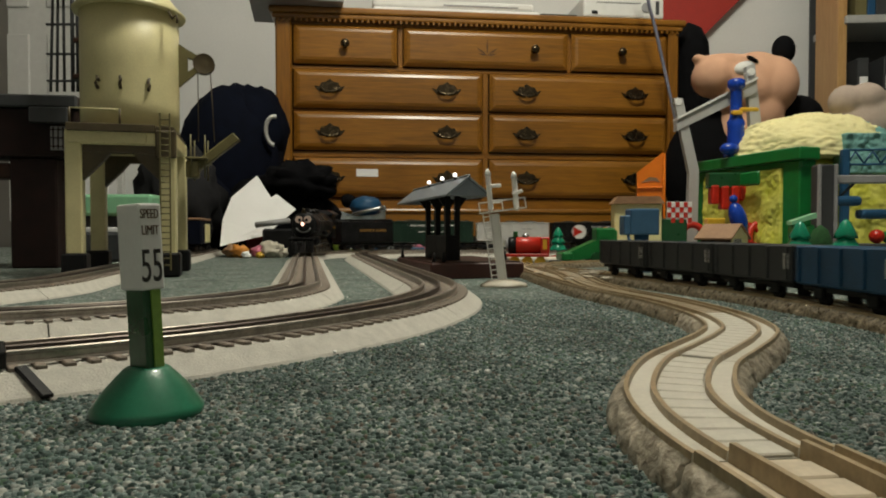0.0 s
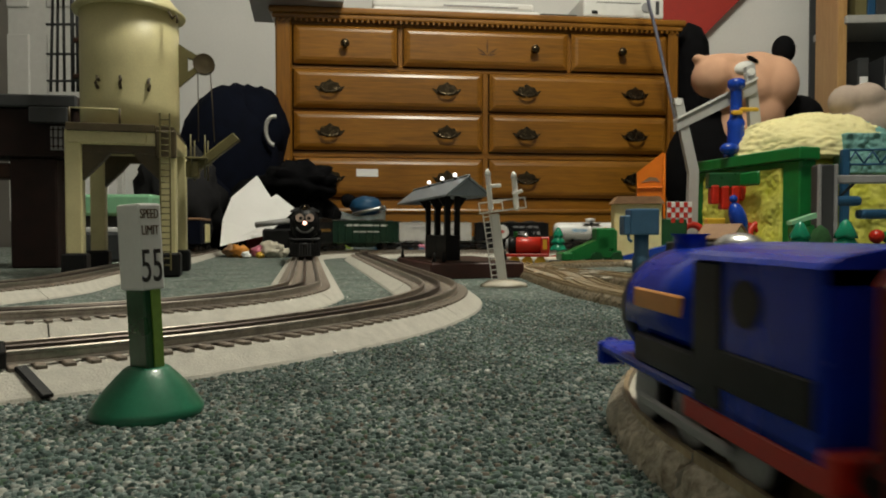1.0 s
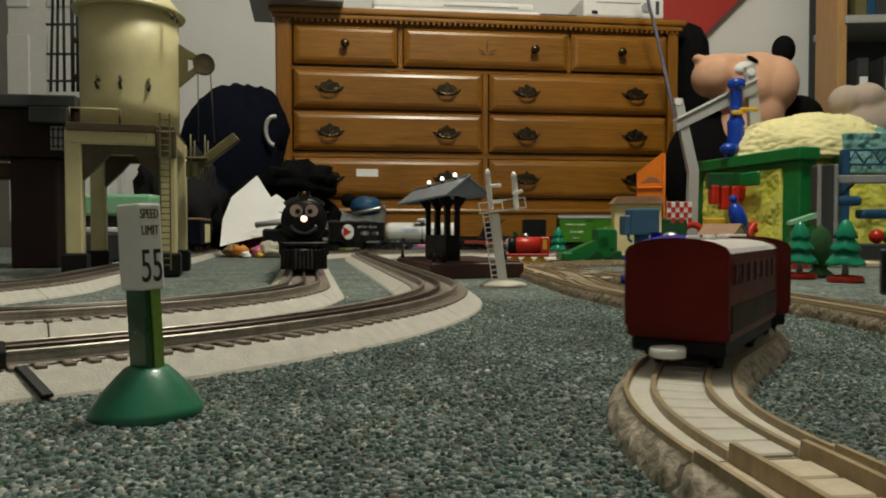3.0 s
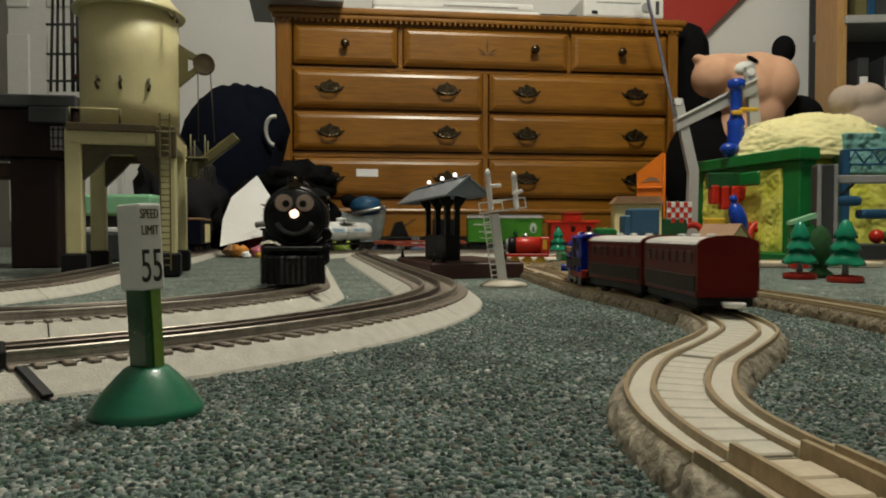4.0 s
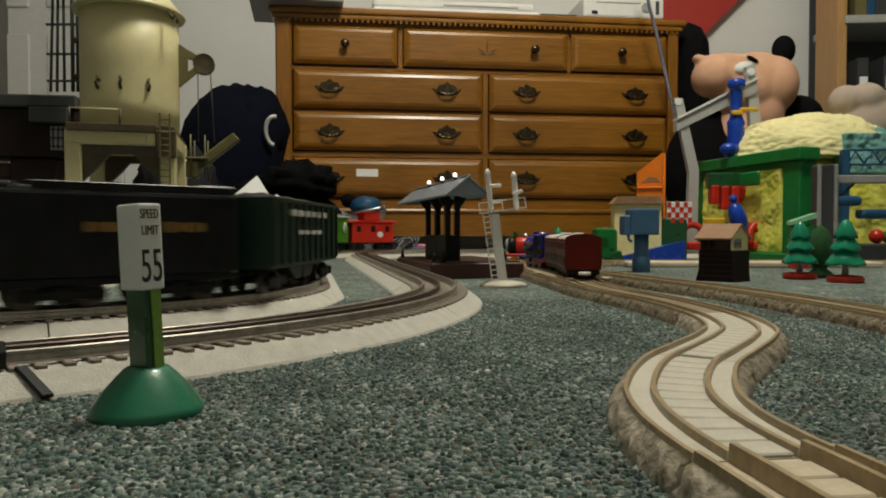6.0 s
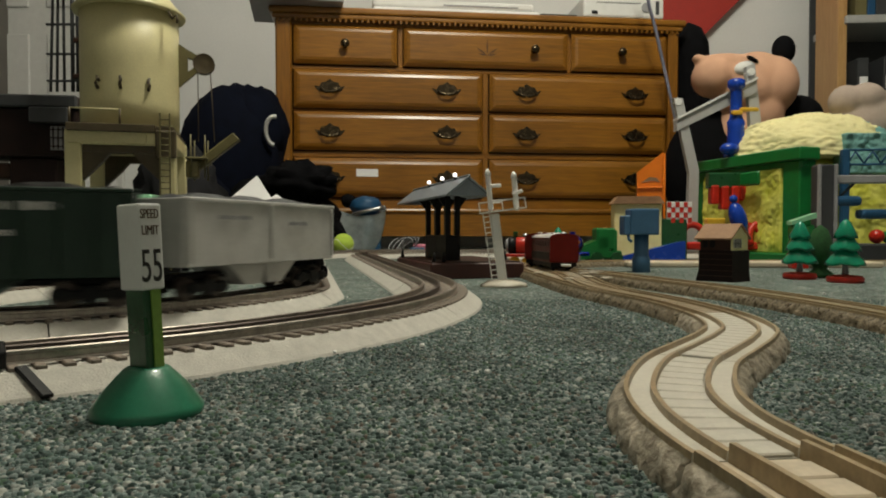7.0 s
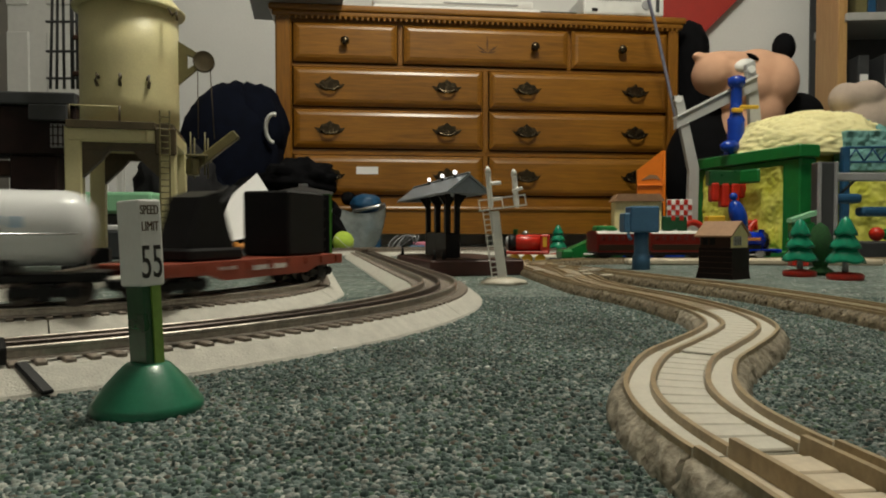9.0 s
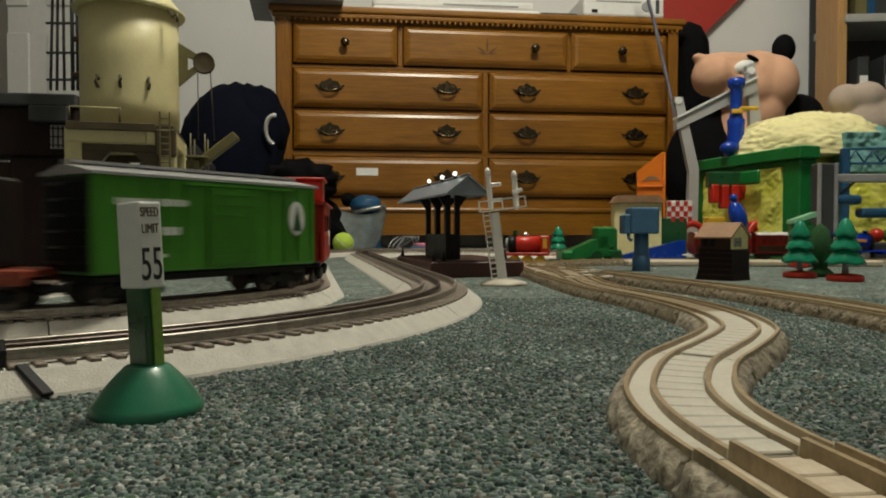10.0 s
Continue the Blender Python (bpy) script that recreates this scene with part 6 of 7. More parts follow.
def tree_toy(x, y, s, label="clear green plastic toy tree on a red base"):
    t = thing("toy_tree", label, "toy tree", pose(x, y, 0), group="toy trees")
    bm = bmesh.new()
    lathe(bm, [(0.022 * s, 0), (0.0235 * s, 0.002), (0.0235 * s, 0.007), (0.021 * s, 0.0095), (0.005, 0.0115)], 24)
    part("base", bm, "red", t, "red plastic base")
    part("trunk", ncyl((0, 0, 0.011), (0, 0, 0.03 * s), 0.0045, 0.0035, n=12), "grey_pl", t)
    for z, r, h in ((0.024, 0.0255, 0.024), (0.044, 0.020, 0.022), (0.062, 0.015, 0.022)):
        bm = bmesh.new()
        n = 30
        lathe(bm, [(0.003, z * s + 0.002), (r * s, z * s), (r * s * 0.96, (z + 0.004) * s), (r * s * 0.72, (z + h * 0.55) * s), (r * s * 0.4, (z + h) * s), (0.001, (z + h + 0.004) * s)], n)
        for v in bm.verts:
            if abs(v.co.z - z * s) < 0.006:
                v.co.z += 0.0016 * math.sin(5 * math.atan2(v.co.y, v.co.x))
        part("tier", bm, "green_clear", t)
    return t


tree_toy(0.541, 1.07, 1.0)
tree_toy(0.569, 0.998, 1.02)
tree_toy(0.30, 1.84, 0.95, "small green plastic toy tree")
bush = thing("toy_bush", "dark green flocked toy cypress", "toy tree", pose(0.588, 1.10, 0), group="toy trees")
bm = bmesh.new()
lathe(bm, [(0.017, 0), (0.019, 0.006), (0.010, 0.014), (0.012, 0.02), (0.0185, 0.034), (0.0165, 0.055), (0.010, 0.074), (0.002, 0.082)], 26)
for v in bm.verts:
    v.co.x += 0.0016 * noise.noise(v.co * 180)
    v.co.y += 0.0016 * noise.noise(v.co * 180 + Vector((5, 0, 0)))
part("foliage", bm, "green_leaf", bush)


def signal_house():
    t = thing("toy_signal_house", "brown toy signal house with cream upper storey", "toy house", pose(0.408, 1.03, 0, 0, 0, -50))
    bm = bmesh.new()
    prism(bm, [(-0.036, 0), (0.036, 0), (0.034, 0.012), (0.034, 0.045), (-0.030, 0.045), (-0.030, 0.016)], -0.024, 0.026)
    part("base", bm, "brown_dark", t, "dark brown lower storey")
    part("upper_wall", nbox(0.001, 0.001, 0.052, 0.060, 0.046, 0.020, 0.001), "brown", t)
    part("gable_wall", nbox(0.0315, 0.0, 0.054, 0.002, 0.046, 0.022), "foam", t, "cream end wall")
    gb = bmesh.new()
    prism(gb, [(-0.024, 0.064), (0.024, 0.064), (0, 0.081)], 0.0302, 0.0325, axis="x")
    part("gable", gb, "foam", t)
    for s in (-1, 1):
        bm = bmesh.new()
        prism(bm, [(0, 0.0835), (s * 0.029, 0.0625), (s * 0.029, 0.0600), (0, 0.0805)], -0.036, 0.036, axis="x")
        part("roof_slope", bm, "brown_roof", t)
    w = part("window", nbox(0.0330, -0.008, 0.055, 0.0014, 0.022, 0.013), "window_light", t, "pale barred window")
    for i in range(4):
        part("window_bar", nbox(0.0338, -0.0155 + i * 0.005, 0.055, 0.0012, 0.0010, 0.013), "brown", w)
    part("window_bar", nbox(0.0339, -0.008, 0.055, 0.0010, 0.022, 0.0008), "brown", w)
    for x in (-0.018, -0.004):
        part("window", nbox(x, -0.0228, 0.054, 0.009, 0.0014, 0.010), "black", t)
    for i in range(5):
        part("plank_line", nbox(0.002, -0.0246, 0.008 + i * 0.008, 0.064, 0.0012, 0.0012), "brown", t)


signal_house()
for o in [c for c in bpy.data.objects if c.name == "toy_signal_house"][0].children_recursive:
    o.data.transform(Matrix.Diagonal((0.8, 1, 1, 1)))


def blue_tower():
    t = thing("toy_block_tower", "slate blue plastic toy water crane", "toy tower", pose(0.351, 1.25, 0))
    bm = bmesh.new()
    lathe(bm, [(0.0155, 0), (0.0155, 0.024), (0.014, 0.026), (0.0125, 0.03), (0.0125, 0.066)], 22)
    part("post", bm, "blue_slate", t)
    bm = bmesh.new()
    box(bm, 0.001, 0, 0.089, 0.050, 0.042, 0.046, 0.003, seg=2)
    h = part("head", bm, "blue_slate", t)
    part("step", nbox(-0.029, 0, 0.083, 0.012, 0.036, 0.034, 0.002), "blue_slate", h)
    bm = bmesh.new()
    tube(bm, [(-0.026, -0.01, 0.068), (-0.026, -0.016, 0.058), (-0.021, -0.016, 0.054)], 0.0028, 8)
    part("spout", bm, "blue_slate", h)


blue_tower()


def checker_tower():
    t = thing("toy_checkered_sign", "red and white checkered panel on a dark green block", "toy sign", pose(0.582, 1.75, 0, 0, 0, -6))
    part("block", nbox(-0.012, 0.004, 0.052, 0.062, 0.04, 0.104, 0.003), "green_post", t, "dark green block")
    b = part("panel", nbox(0.0, -0.012, 0.119, 0.06, 0.006, 0.052, 0.001), "white", t)
    for i in range(6):
        for j in range(4):
            if (i + j) % 2:
                part("check", nbox(-0.0245 + i * 0.0098, -0.0156, 0.0995 + j * 0.0128, 0.0096, 0.0016, 0.0126), "red", b)
    part("red_foot", nbox(-0.028, -0.02, 0.02, 0.03, 0.02, 0.022, 0.002), "red", t)
    part("rear_panel", nbox(-0.05, 0.01, 0.115, 0.03, 0.01, 0.05, 0.002), "brown", t)


checker_tower()


def orange_tower():
    t = thing("toy_orange_hopper", "bright orange plastic toy hopper with sloping top", "toy hopper", pose(0.545, 1.84, 0, 0, 0, -12))
    bm = bmesh.new()
    prism(bm, [(-0.040, 0.09), (0.030, 0.09), (0.030, 0.272), (0.022, 0.274), (-0.040, 0.225)], -0.02, 0.02)
    part("body", bm, "orange", t)
    part("ledge", nbox(-0.005, -0.022, 0.185, 0.07, 0.006, 0.005, 0.001), "orange", t)
    part("side_rib", nbox(0.026, -0.022, 0.185, 0.008, 0.006, 0.17, 0.001), "orange", t)
    mk = bmesh.new()
    prism(mk, [(-0.03, 0.198), (-0.01, 0.212), (0.008, 0.21), (0.018, 0.198), (0.0, 0.202)], -0.0215, -0.0195)
    part("mark", mk, "brown_roof", t, "dull scraped mark")
    part("stand", nbox(-0.005, 0, 0.045, 0.05, 0.03, 0.09, 0.002), "orange", t)


orange_tower()


def cream_house():
    t = thing("toy_cream_house", "cream toy house with tan roof edge", "toy house", pose(0.478, 1.73, 0, 0, 0, -5))
    part("wall", nbox(0, 0.03, 0.07, 0.115, 0.05, 0.14, 0.002), "foam", t)
    bm = bmesh.new()
    prism(bm, [(-0.063, 0.14), (0.063, 0.14), (0.05, 0.158), (-0.05, 0.158)], -0.005, 0.062)
    part("roof", bm, "brown_roof", t)


cream_house()


def red_loops():
    t = thing("toy_slide_loops", "red and yellow plastic toy slide with round loops", "toy slide", pose(0.72, 1.82, 0))
    for x, r in ((-0.085, 0.030), (0.09, 0.034), (0.06, 0.028)):
        bm = bmesh.new()
        tube(bm, [(x + r * math.cos(a), -0.03 + 0.01 * math.sin(a), 0.055 + r * 1.15 * math.sin(a)) for a in np.linspace(-0.5, math.pi + 0.5, 15)], 0.0085, 10)
        part("loop", bm, "red", t)
    part("tray", nbox(0, 0, 0.035, 0.20, 0.06, 0.02, 0.004), "red", t)
    part("yellow_box", nbox(-0.028, -0.02, 0.095, 0.045, 0.03, 0.022, 0.003), "yellow", t, "yellow box")
    part("orange_box", nbox(-0.03, -0.02, 0.065, 0.06, 0.03, 0.036, 0.003), "orange", t, "orange box")
    for x, z, h in ((-0.012, 0.168, 0.05), (0.014, 0.160, 0.062), (0.04, 0.165, 0.052), (0.062, 0.172, 0.04)):
        part("red_tooth", nbox(x, 0.03, z, 0.022, 0.03, h, 0.005, seg=2), "red", t)
    part("tooth_bar", nbox(0.022, 0.034, 0.205, 0.10, 0.03, 0.04, 0.003), "green_post", t, "dark green bar")


red_loops()
bm = bmesh.new()
ball(bm, 0, 0, 0.03, 0.021, 0.021, 0.042, m=Matrix.Rotation(radians(-18), 4, "Y"))
ball(bm, -0.012, 0, 0.078, 0.010, 0.010, 0.010)
ball(bm, 0.014, 0, -0.012, 0.012, 0.012, 0.025)
solo("toy_figure", bm, "blue_toy", "rounded glossy blue plastic toy figure", "toy figure", pose(0.735, 1.76, 0.075))


def green_box():
    t = thing("toy_green_kiosk", "green plastic toy kiosk with light roof", "toy kiosk", pose(0.70, 1.38, 0, 0, 0, -10))
    part("body", nbox(0, 0, 0.05, 0.042, 0.03, 0.07, 0.003), "green_toy", t)
    bm = bmesh.new()
    prism(bm, [(-0.022, 0.085), (0.022, 0.098), (0.022, 0.108), (-0.022, 0.092)], -0.018, 0.018)
    part("roof", bm, "mint", t)
    part("base", nbox(-0.006, -0.004, 0.008, 0.03, 0.03, 0.016, 0.002), "red", t)


green_box()
sl = nbox(0, 0, 0.006, 0.5, 0.06, 0.012, 0.003)
solo("pale_road_plate", sl, "tan", "pale tan plastic road plate on the carpet", "toy road", pose(0.62, 1.43, 0, 0, 0, -3))
solo("pale_road_plate", nbox(0, 0, 0.005, 0.22, 0.09, 0.010, 0.003), "tan_sticker", "pale worn road plate behind the red engine", "toy road", pose(0.27, 1.70, 0, 0, 0, 5))
rp = bmesh.new()
prism(rp, [(-0.085, 0.0), (0.09, 0.0), (0.09, 0.05), (0.084, 0.05), (-0.085, 0.006)], -0.016, 0.016)
solo("toy_blue_ramp", rp, "blue_toy", "low royal blue plastic toy ramp", "toy ramp", pose(0.46, 1.62, 0, 0, 0, -6))


def red_engine():
    t = thing("toy_red_engine", "red plastic toy engine with black smokebox and yellow wheels", "toy engine", pose(0.172, 1.44, 0.0, 0, 0, 80))
    al = Matrix.Translation((0, 0, 0.044)) @ Matrix.Rotation(-math.pi / 2, 4, "X")
    part("boiler", lathe(bmesh.new(), [(0.017, -0.03), (0.017, 0.022), (0.016, 0.024)], 24, al), "red", t)
    part("smokebox", lathe(bmesh.new(), [(0.0175, 0.022), (0.0175, 0.036), (0.016, 0.038), (0.003, 0.039)], 24, al), "black", t)
    part("face_disc", lathe(bmesh.new(), [(0.0135, 0.038), (0.0125, 0.043), (0.003, 0.0445)], 24, al), "grey_pl", t, "plain pale disc")
    part("cab", nbox(0, -0.036, 0.041, 0.038, 0.018, 0.040, 0.002), "red", t)
    part("yellow_window", nbox(0.0195, -0.036, 0.046, 0.001, 0.008, 0.02), "yellow", t)
    part("yellow_window", nbox(-0.0195, -0.036, 0.046, 0.001, 0.008, 0.02), "yellow", t)
    part("footplate", nbox(0, 0, 0.024, 0.04, 0.088, 0.006, 0.001), "red", t)
    part("chimney", lathe(bmesh.new(), [(0.005, 0.058), (0.0045, 0.070), (0.006, 0.072)], 14, Matrix.Translation((0, 0.024, 0))), "green_toy", t)
    dm = bmesh.new()
    ball(dm, 0, 0.004, 0.062, 0.007)
    part("dome", dm, "steel", t)
    for y in (-0.026, 0.0, 0.026):
        for s in (-1, 1):
            part("wheel", ncyl((s * 0.013, y, 0.0105), (s * 0.018, y, 0.0105), 0.0105, n=18), "yellow", t)
    part("tail_hook", nbox(0, -0.056, 0.012, 0.006, 0.024, 0.004, 0.001), "black", t)


red_engine()


def loader():
    t = thing("toy_front_loader", "bright green plastic toy loader with long arm", "toy loader", pose(0.345, 1.60, 0.0, 0, 0, 8))
    bm = bmesh.new()
    prism(bm, [(-0.075, 0.006), (-0.075, 0.022), (-0.01, 0.05), (0.025, 0.062), (0.025, 0.02), (-0.04, 0.008)], -0.018, 0.018)
    part("arm", bm, "green_toy", t)
    part("cab", nbox(0.02, 0, 0.055, 0.045, 0.036, 0.05, 0.004), "green_toy", t)
    part("bucket", nbox(-0.072, 0, 0.016, 0.026, 0.05, 0.02, 0.004), "green_toy", t)
    part("chassis", nbox(0.02, 0, 0.02, 0.075, 0.034, 0.018, 0.003), "green_toy", t)
    for x in (-0.005, 0.042):
        for s in (-1, 1):
            part("wheel", ncyl((x, s * 0.02, 0.013), (x, s * 0.027, 0.013), 0.013, n=16), "green_post", t)
    part("lever", nbox(0.04, -0.012, 0.05, 0.012, 0.01, 0.05, 0.002, m=None), "green_toy", t)


loader()
bm = bmesh.new()
lathe(bm, [(0.026, 0), (0.026, 0.05), (0.024, 0.066), (0.014, 0.078), (0.002, 0.082)], 22)
solo("toy_orange_dome", bm, "orange_soft", "orange plastic toy dome", "toy dome", pose(0.395, 1.72, 0))
for x, y, r, mt, lb in ((0.97, 1.58, 0.016, "red", "small red plastic ball"), (1.01, 1.6, 0.015, "green_toy", "small green plastic ball")):
    bm = bmesh.new()
    ball(bm, 0, 0, r, r)
    solo("toy_ball", bm, mt, lb, "ball", pose(x, y, 0.045), group="toy balls")
part_rack = thing("toy_ball_rack", "low blue toy tray holding small balls", "toy tray", pose(0.99, 1.6, 0))
part("tray", nbox(0, 0, 0.0225, 0.14, 0.07, 0.045, 0.004), "grey_dark_pl", part_rack)
# loose pale scraps on the switch
rng = random.Random(11)
for i in range(9):
    bm = bmesh.new()
    w = rng.uniform(0.008, 0.02)
    prism(bm, [(-w, -0.004), (w * 0.6, -0.006), (w, 0.003), (-w * 0.4, 0.006)], 0, 0.0015, axis="z")
    solo("paint_chip", bm, "tan_sticker", "pale worn scrap on the toy track switch", "scrap", pose(0.17 + rng.uniform(-0.035, 0.055), 1.0 + rng.uniform(-0.13, 0.12), 0.0127, 0, 0, rng.uniform(0, 180)), group="scraps on the switch")
for i in range(26):
    bm = bmesh.new()
    r = rng.uniform(0.0009, 0.002)
    ball(bm, 0, 0, 0, r, r * rng.uniform(0.6, 1.3), r * 0.6, u=6, v=4)
    solo("lint_speck", bm, "white", "white lint speck on the carpet", "lint", pose(rng.uniform(-0.2, 0.55), rng.uniform(0.3, 1.0), 0.0022), group="lint specks")


# ---- soft toys, shelf and far side ----
def melted(bm, voxel, rounds):
    """The same forms as one continuous skin."""
    me = bpy.data.meshes.new("skin")
    bm.to_mesh(me), bm.free()
    tmp = bpy.data.objects.new("skin", me)
    scene.collection.objects.link(tmp)
    md = tmp.modifiers.new("remesh", "REMESH")
    md.mode, md.voxel_size = "VOXEL", voxel
    sm = tmp.modifiers.new("smooth", "SMOOTH")
    sm.factor, sm.iterations = 0.5, rounds
    skin = bpy.data.meshes.new_from_object(tmp.evaluated_get(bpy.context.evaluated_depsgraph_get()))
    bpy.data.objects.remove(tmp)
    out = bmesh.new()
    out.from_mesh(skin)
    for f in out.faces:
        f.material_index, f.smooth = 0, True
    return out


def plush():
    bm = bmesh.new()
    ball(bm, -0.104, -0.02, 0.036, 0.066, 0.08, 0.068, u=32, v=20)
    ball(bm, -0.050, -0.01, 0.078, 0.105, 0.07, 0.034, u=28, v=16, m=Matrix.Rotation(radians(4), 4, "Y"))
    ball(bm, -0.146, -0.02, 0.092, 0.028, 0.03, 0.016, u=16, v=10, m=Matrix.Rotation(radians(20), 4, "Y"))
    ball(bm, -0.030, 0, 0.035, 0.105, 0.09, 0.080, u=32, v=20)
    ball(bm, 0.040, 0, 0.030, 0.100, 0.10, 0.092, u=32, v=20)
    ball(bm, 0.094, -0.01, 0.010, 0.078, 0.10, 0.096, u=28, v=18)
    ball(bm, 0.010, -0.015, -0.005, 0.115, 0.09, 0.085, u=28, v=18)
    ball(bm, 0.055, 0.0, -0.075, 0.080, 0.09, 0.095, u=24, v=14)
    ball(bm, 0.000, 0.01, -0.16, 0.085, 0.08, 0.13, u=20, v=12)
    bm = melted(bm, 0.006, 14)
    ball(bm, 0.1215, -0.03, 0.1215, 0.037, 0.03, 0.047, mi=1, u=20, v=14)
    ball(bm, -0.028, -0.086, 0.050, 0.034, 0.018, 0.022, mi=2, u=18, v=12, m=Matrix.Rotation(radians(-12), 4, "Y"))
    ball(bm, -0.004, -0.088, 0.078, 0.022, 0.012, 0.006, mi=1, u=12, v=8, m=Matrix.Rotation(radians(28), 4, "Y"))
    ball(bm, -0.02, 0.08, -0.27, 0.21, 0.14, 0.24, mi=1, u=24, v=14)
    ball(bm, 0.16, 0.08, -0.17, 0.15, 0.12, 0.12, mi=1, u=24, v=14)
    ball(bm, 0.205, 0.05, -0.085, 0.085, 0.08, 0.075, mi=1, u=20, v=12)
    return bm


solo("plush_toy", plush(), ["peach", "black_soft", "white"], "plain peach plush toy with one black ear", "plush toy", pose(0.985, 2.34, 0.54))
bm = bmesh.new()
ball(bm, 0, 0, 0, 0.085, 0.08, 0.13, u=20, v=14, m=Matrix.Rotation(radians(65), 4, "Y"))
ball(bm, -0.07, -0.02, 0.06, 0.045, 0.045, 0.045, u=16, v=10)
ball(bm, -0.02, -0.03, 0.065, 0.05, 0.045, 0.045, u=16, v=10)
ball(bm, 0.12, 0.02, -0.06, 0.1, 0.08, 0.1, u=16, v=10)
bm = melted(bm, 0.006, 6)
ball(bm, -0.085, -0.03, -0.03, 0.012, 0.01, 0.03, mi=1, u=10, v=8)
solo("plush_toy", bm, ["plush_white", "red"], "pale pinkish-white plush toy lying on the mountain", "plush toy", pose(1.165, 1.95, 0.365))
bm = bmesh.new()
lathe(bm, [(0.11, 0), (0.125, 0.1), (0.125, 0.5), (0.12, 0.7), (0.105, 0.8), (0.07, 0.86), (0.01, 0.89)], 28)
for v in bm.verts:
    v.co += Vector((noise.noise(v.co * 6), noise.noise(v.co * 6 + Vector((3, 0, 0))), 0)) * 0.012
    v.co.x *= 0.62
solo("dark_bag", bm, "black_soft", "large black cloth bag slumped beside the dresser", "bag", pose(0.967, 2.80, 0))
bm = bmesh.new()
prism(bm, [(-0.35, -1.045), (-0.2, -1.045), (-0.2, -0.2), (0.37, 0.37), (-0.35, 0.42)], -0.006, 0.006)
solo("red_board", bm, "red_board", "red board standing against the wall", "board", pose(1.275, 3.26, 1.05))


def shelf_unit():
    t = thing("bookshelf", "pine and white open bookshelf with packed items", "bookshelf", pose(1.755, 2.95, 0, 0, 0, -4))
    for x in (-0.16, 0.62):
        part("upright", nbox(x, -0.04, 0.7, 0.035, 0.20, 1.4, 0.003), "shelf_wood", t)
    for z in (0.1, 0.5, 0.908, 1.38):
        part("shelf", nbox(0.235, -0.01, z, 0.78, 0.30, 0.032, 0.003), "shelf_white", t, "white shelf board")
    part("back", nbox(0.23, 0.135, 0.7, 0.8, 0.01, 1.38), "grey_dark_pl", t)


shelf_unit()
rng = random.Random(8)
SH = pose(1.755, 2.95, 0, 0, 0, -4)
x = -0.08
while x < 0.5:
    w = rng.uniform(0.03, 0.09)
    h = rng.uniform(0.12, 0.26)
    t = thing("storage_box", "worn storage box standing on the shelf", "box", SH @ pose(x + w / 2, 0.0, 0.516), group="boxes on the shelf")
    mt = rng.choice(["navy", "grey_dark_pl", "darkgrey", "blue_car", "grey_pl"])
    part("box_body", nbox(0, 0, h / 2, w, 0.2, h, 0.004), mt, t)
    part("box_label", nbox(0, -0.101, h * 0.6, w * 0.7, 0.002, h * 0.2), "paper", t)
    x += w + 0.008
x = -0.09
while x < 0.5:
    w = rng.uniform(0.02, 0.05)
    h = rng.uniform(0.16, 0.3)
    t = thing("book", "book standing on the upper shelf", "book", SH @ pose(x + w / 2, 0.0, 0.926), group="books on the shelf")
    part("cover", nbox(0, 0, h / 2, w, 0.19, h, 0.003), rng.choice(["olive", "grey_dark_pl", "brown", "blue_car"]), t)
    part("pages", nbox(0, -0.002, h + 0.001, w * 0.8, 0.18, 0.004), "paper", t)
    x += w + 0.003


# ---- clutter along the far wall ----
def lump(seed, sx, sy, sz, n=30, m=16, rough=0.25, freq=6.0):
    bm = bmesh.new()
    vs = ball(bm, 0, 0, 0, 1, u=n, v=m)
    for v in vs:
        p = Vector(v.co)
        k = 1 + rough * noise.noise(p * freq * 0.35 + Vector((seed, 0, 0))) + rough * 0.6 * noise.noise(p * freq * 0.9 + Vector((0, seed, 0)))
        v.co = Vector((p.x * k * sx, p.y * k * sy, max(-0.98 * sz, p.z * k * sz)))
    return bm


bp = thing("backpack", "navy blue cloth backpack standing by the wall", "backpack", pose(-0.82, 2.42, 0, 0, 0, 10))
part("bag", lump(3, 0.175, 0.14, 0.29, rough=0.12), "navy", bp).matrix_basis = Matrix.Translation((0.085, 0, 0.285))
part("top_flap", lump(9, 0.115, 0.11, 0.15, rough=0.14), "navy", bp).matrix_basis = Matrix.Translation((0.170, 0.02, 0.425))
strap = bmesh.new()
tube(strap, [(0.245 + 0.028 * math.cos(a), -0.115 - 0.02 * math.sin(a), 0.405 + 0.045 * math.sin(a)) for a in np.linspace(1.3, 4.6, 12)], 0.007, 8)
part("loop", strap, "white", bp, "white loop")
part("pocket", lump(8, 0.12, 0.06, 0.13, rough=0.12), "navy", bp).matrix_basis = Matrix.Translation((0.0, -0.12, 0.15))
for sd, x, y, z, a, b, c, mt, lb in ((5, -0.53, 2.28, 0.10, 0.20, 0.12, 0.14, "black_soft", "black crumpled jacket on the floor"),
                                     (12, -0.445, 2.20, 0.226, 0.115, 0.09, 0.062, "black_soft", "black crumpled cap on a pile"),
                                     (21, -0.79, 2.10, 0.15, 0.125, 0.10, 0.17, "darkgrey", "dark grey crumpled clothes"),
                                     (33, -0.97, 2.06, 0.075, 0.10, 0.09, 0.08, "navy", "dark blue crumpled shirt")):
    solo("crumpled_clothes", lump(sd, a, b, c, rough=0.35, freq=9), mt, lb, "clothes", pose(x, y, z), group="clothes on the floor")
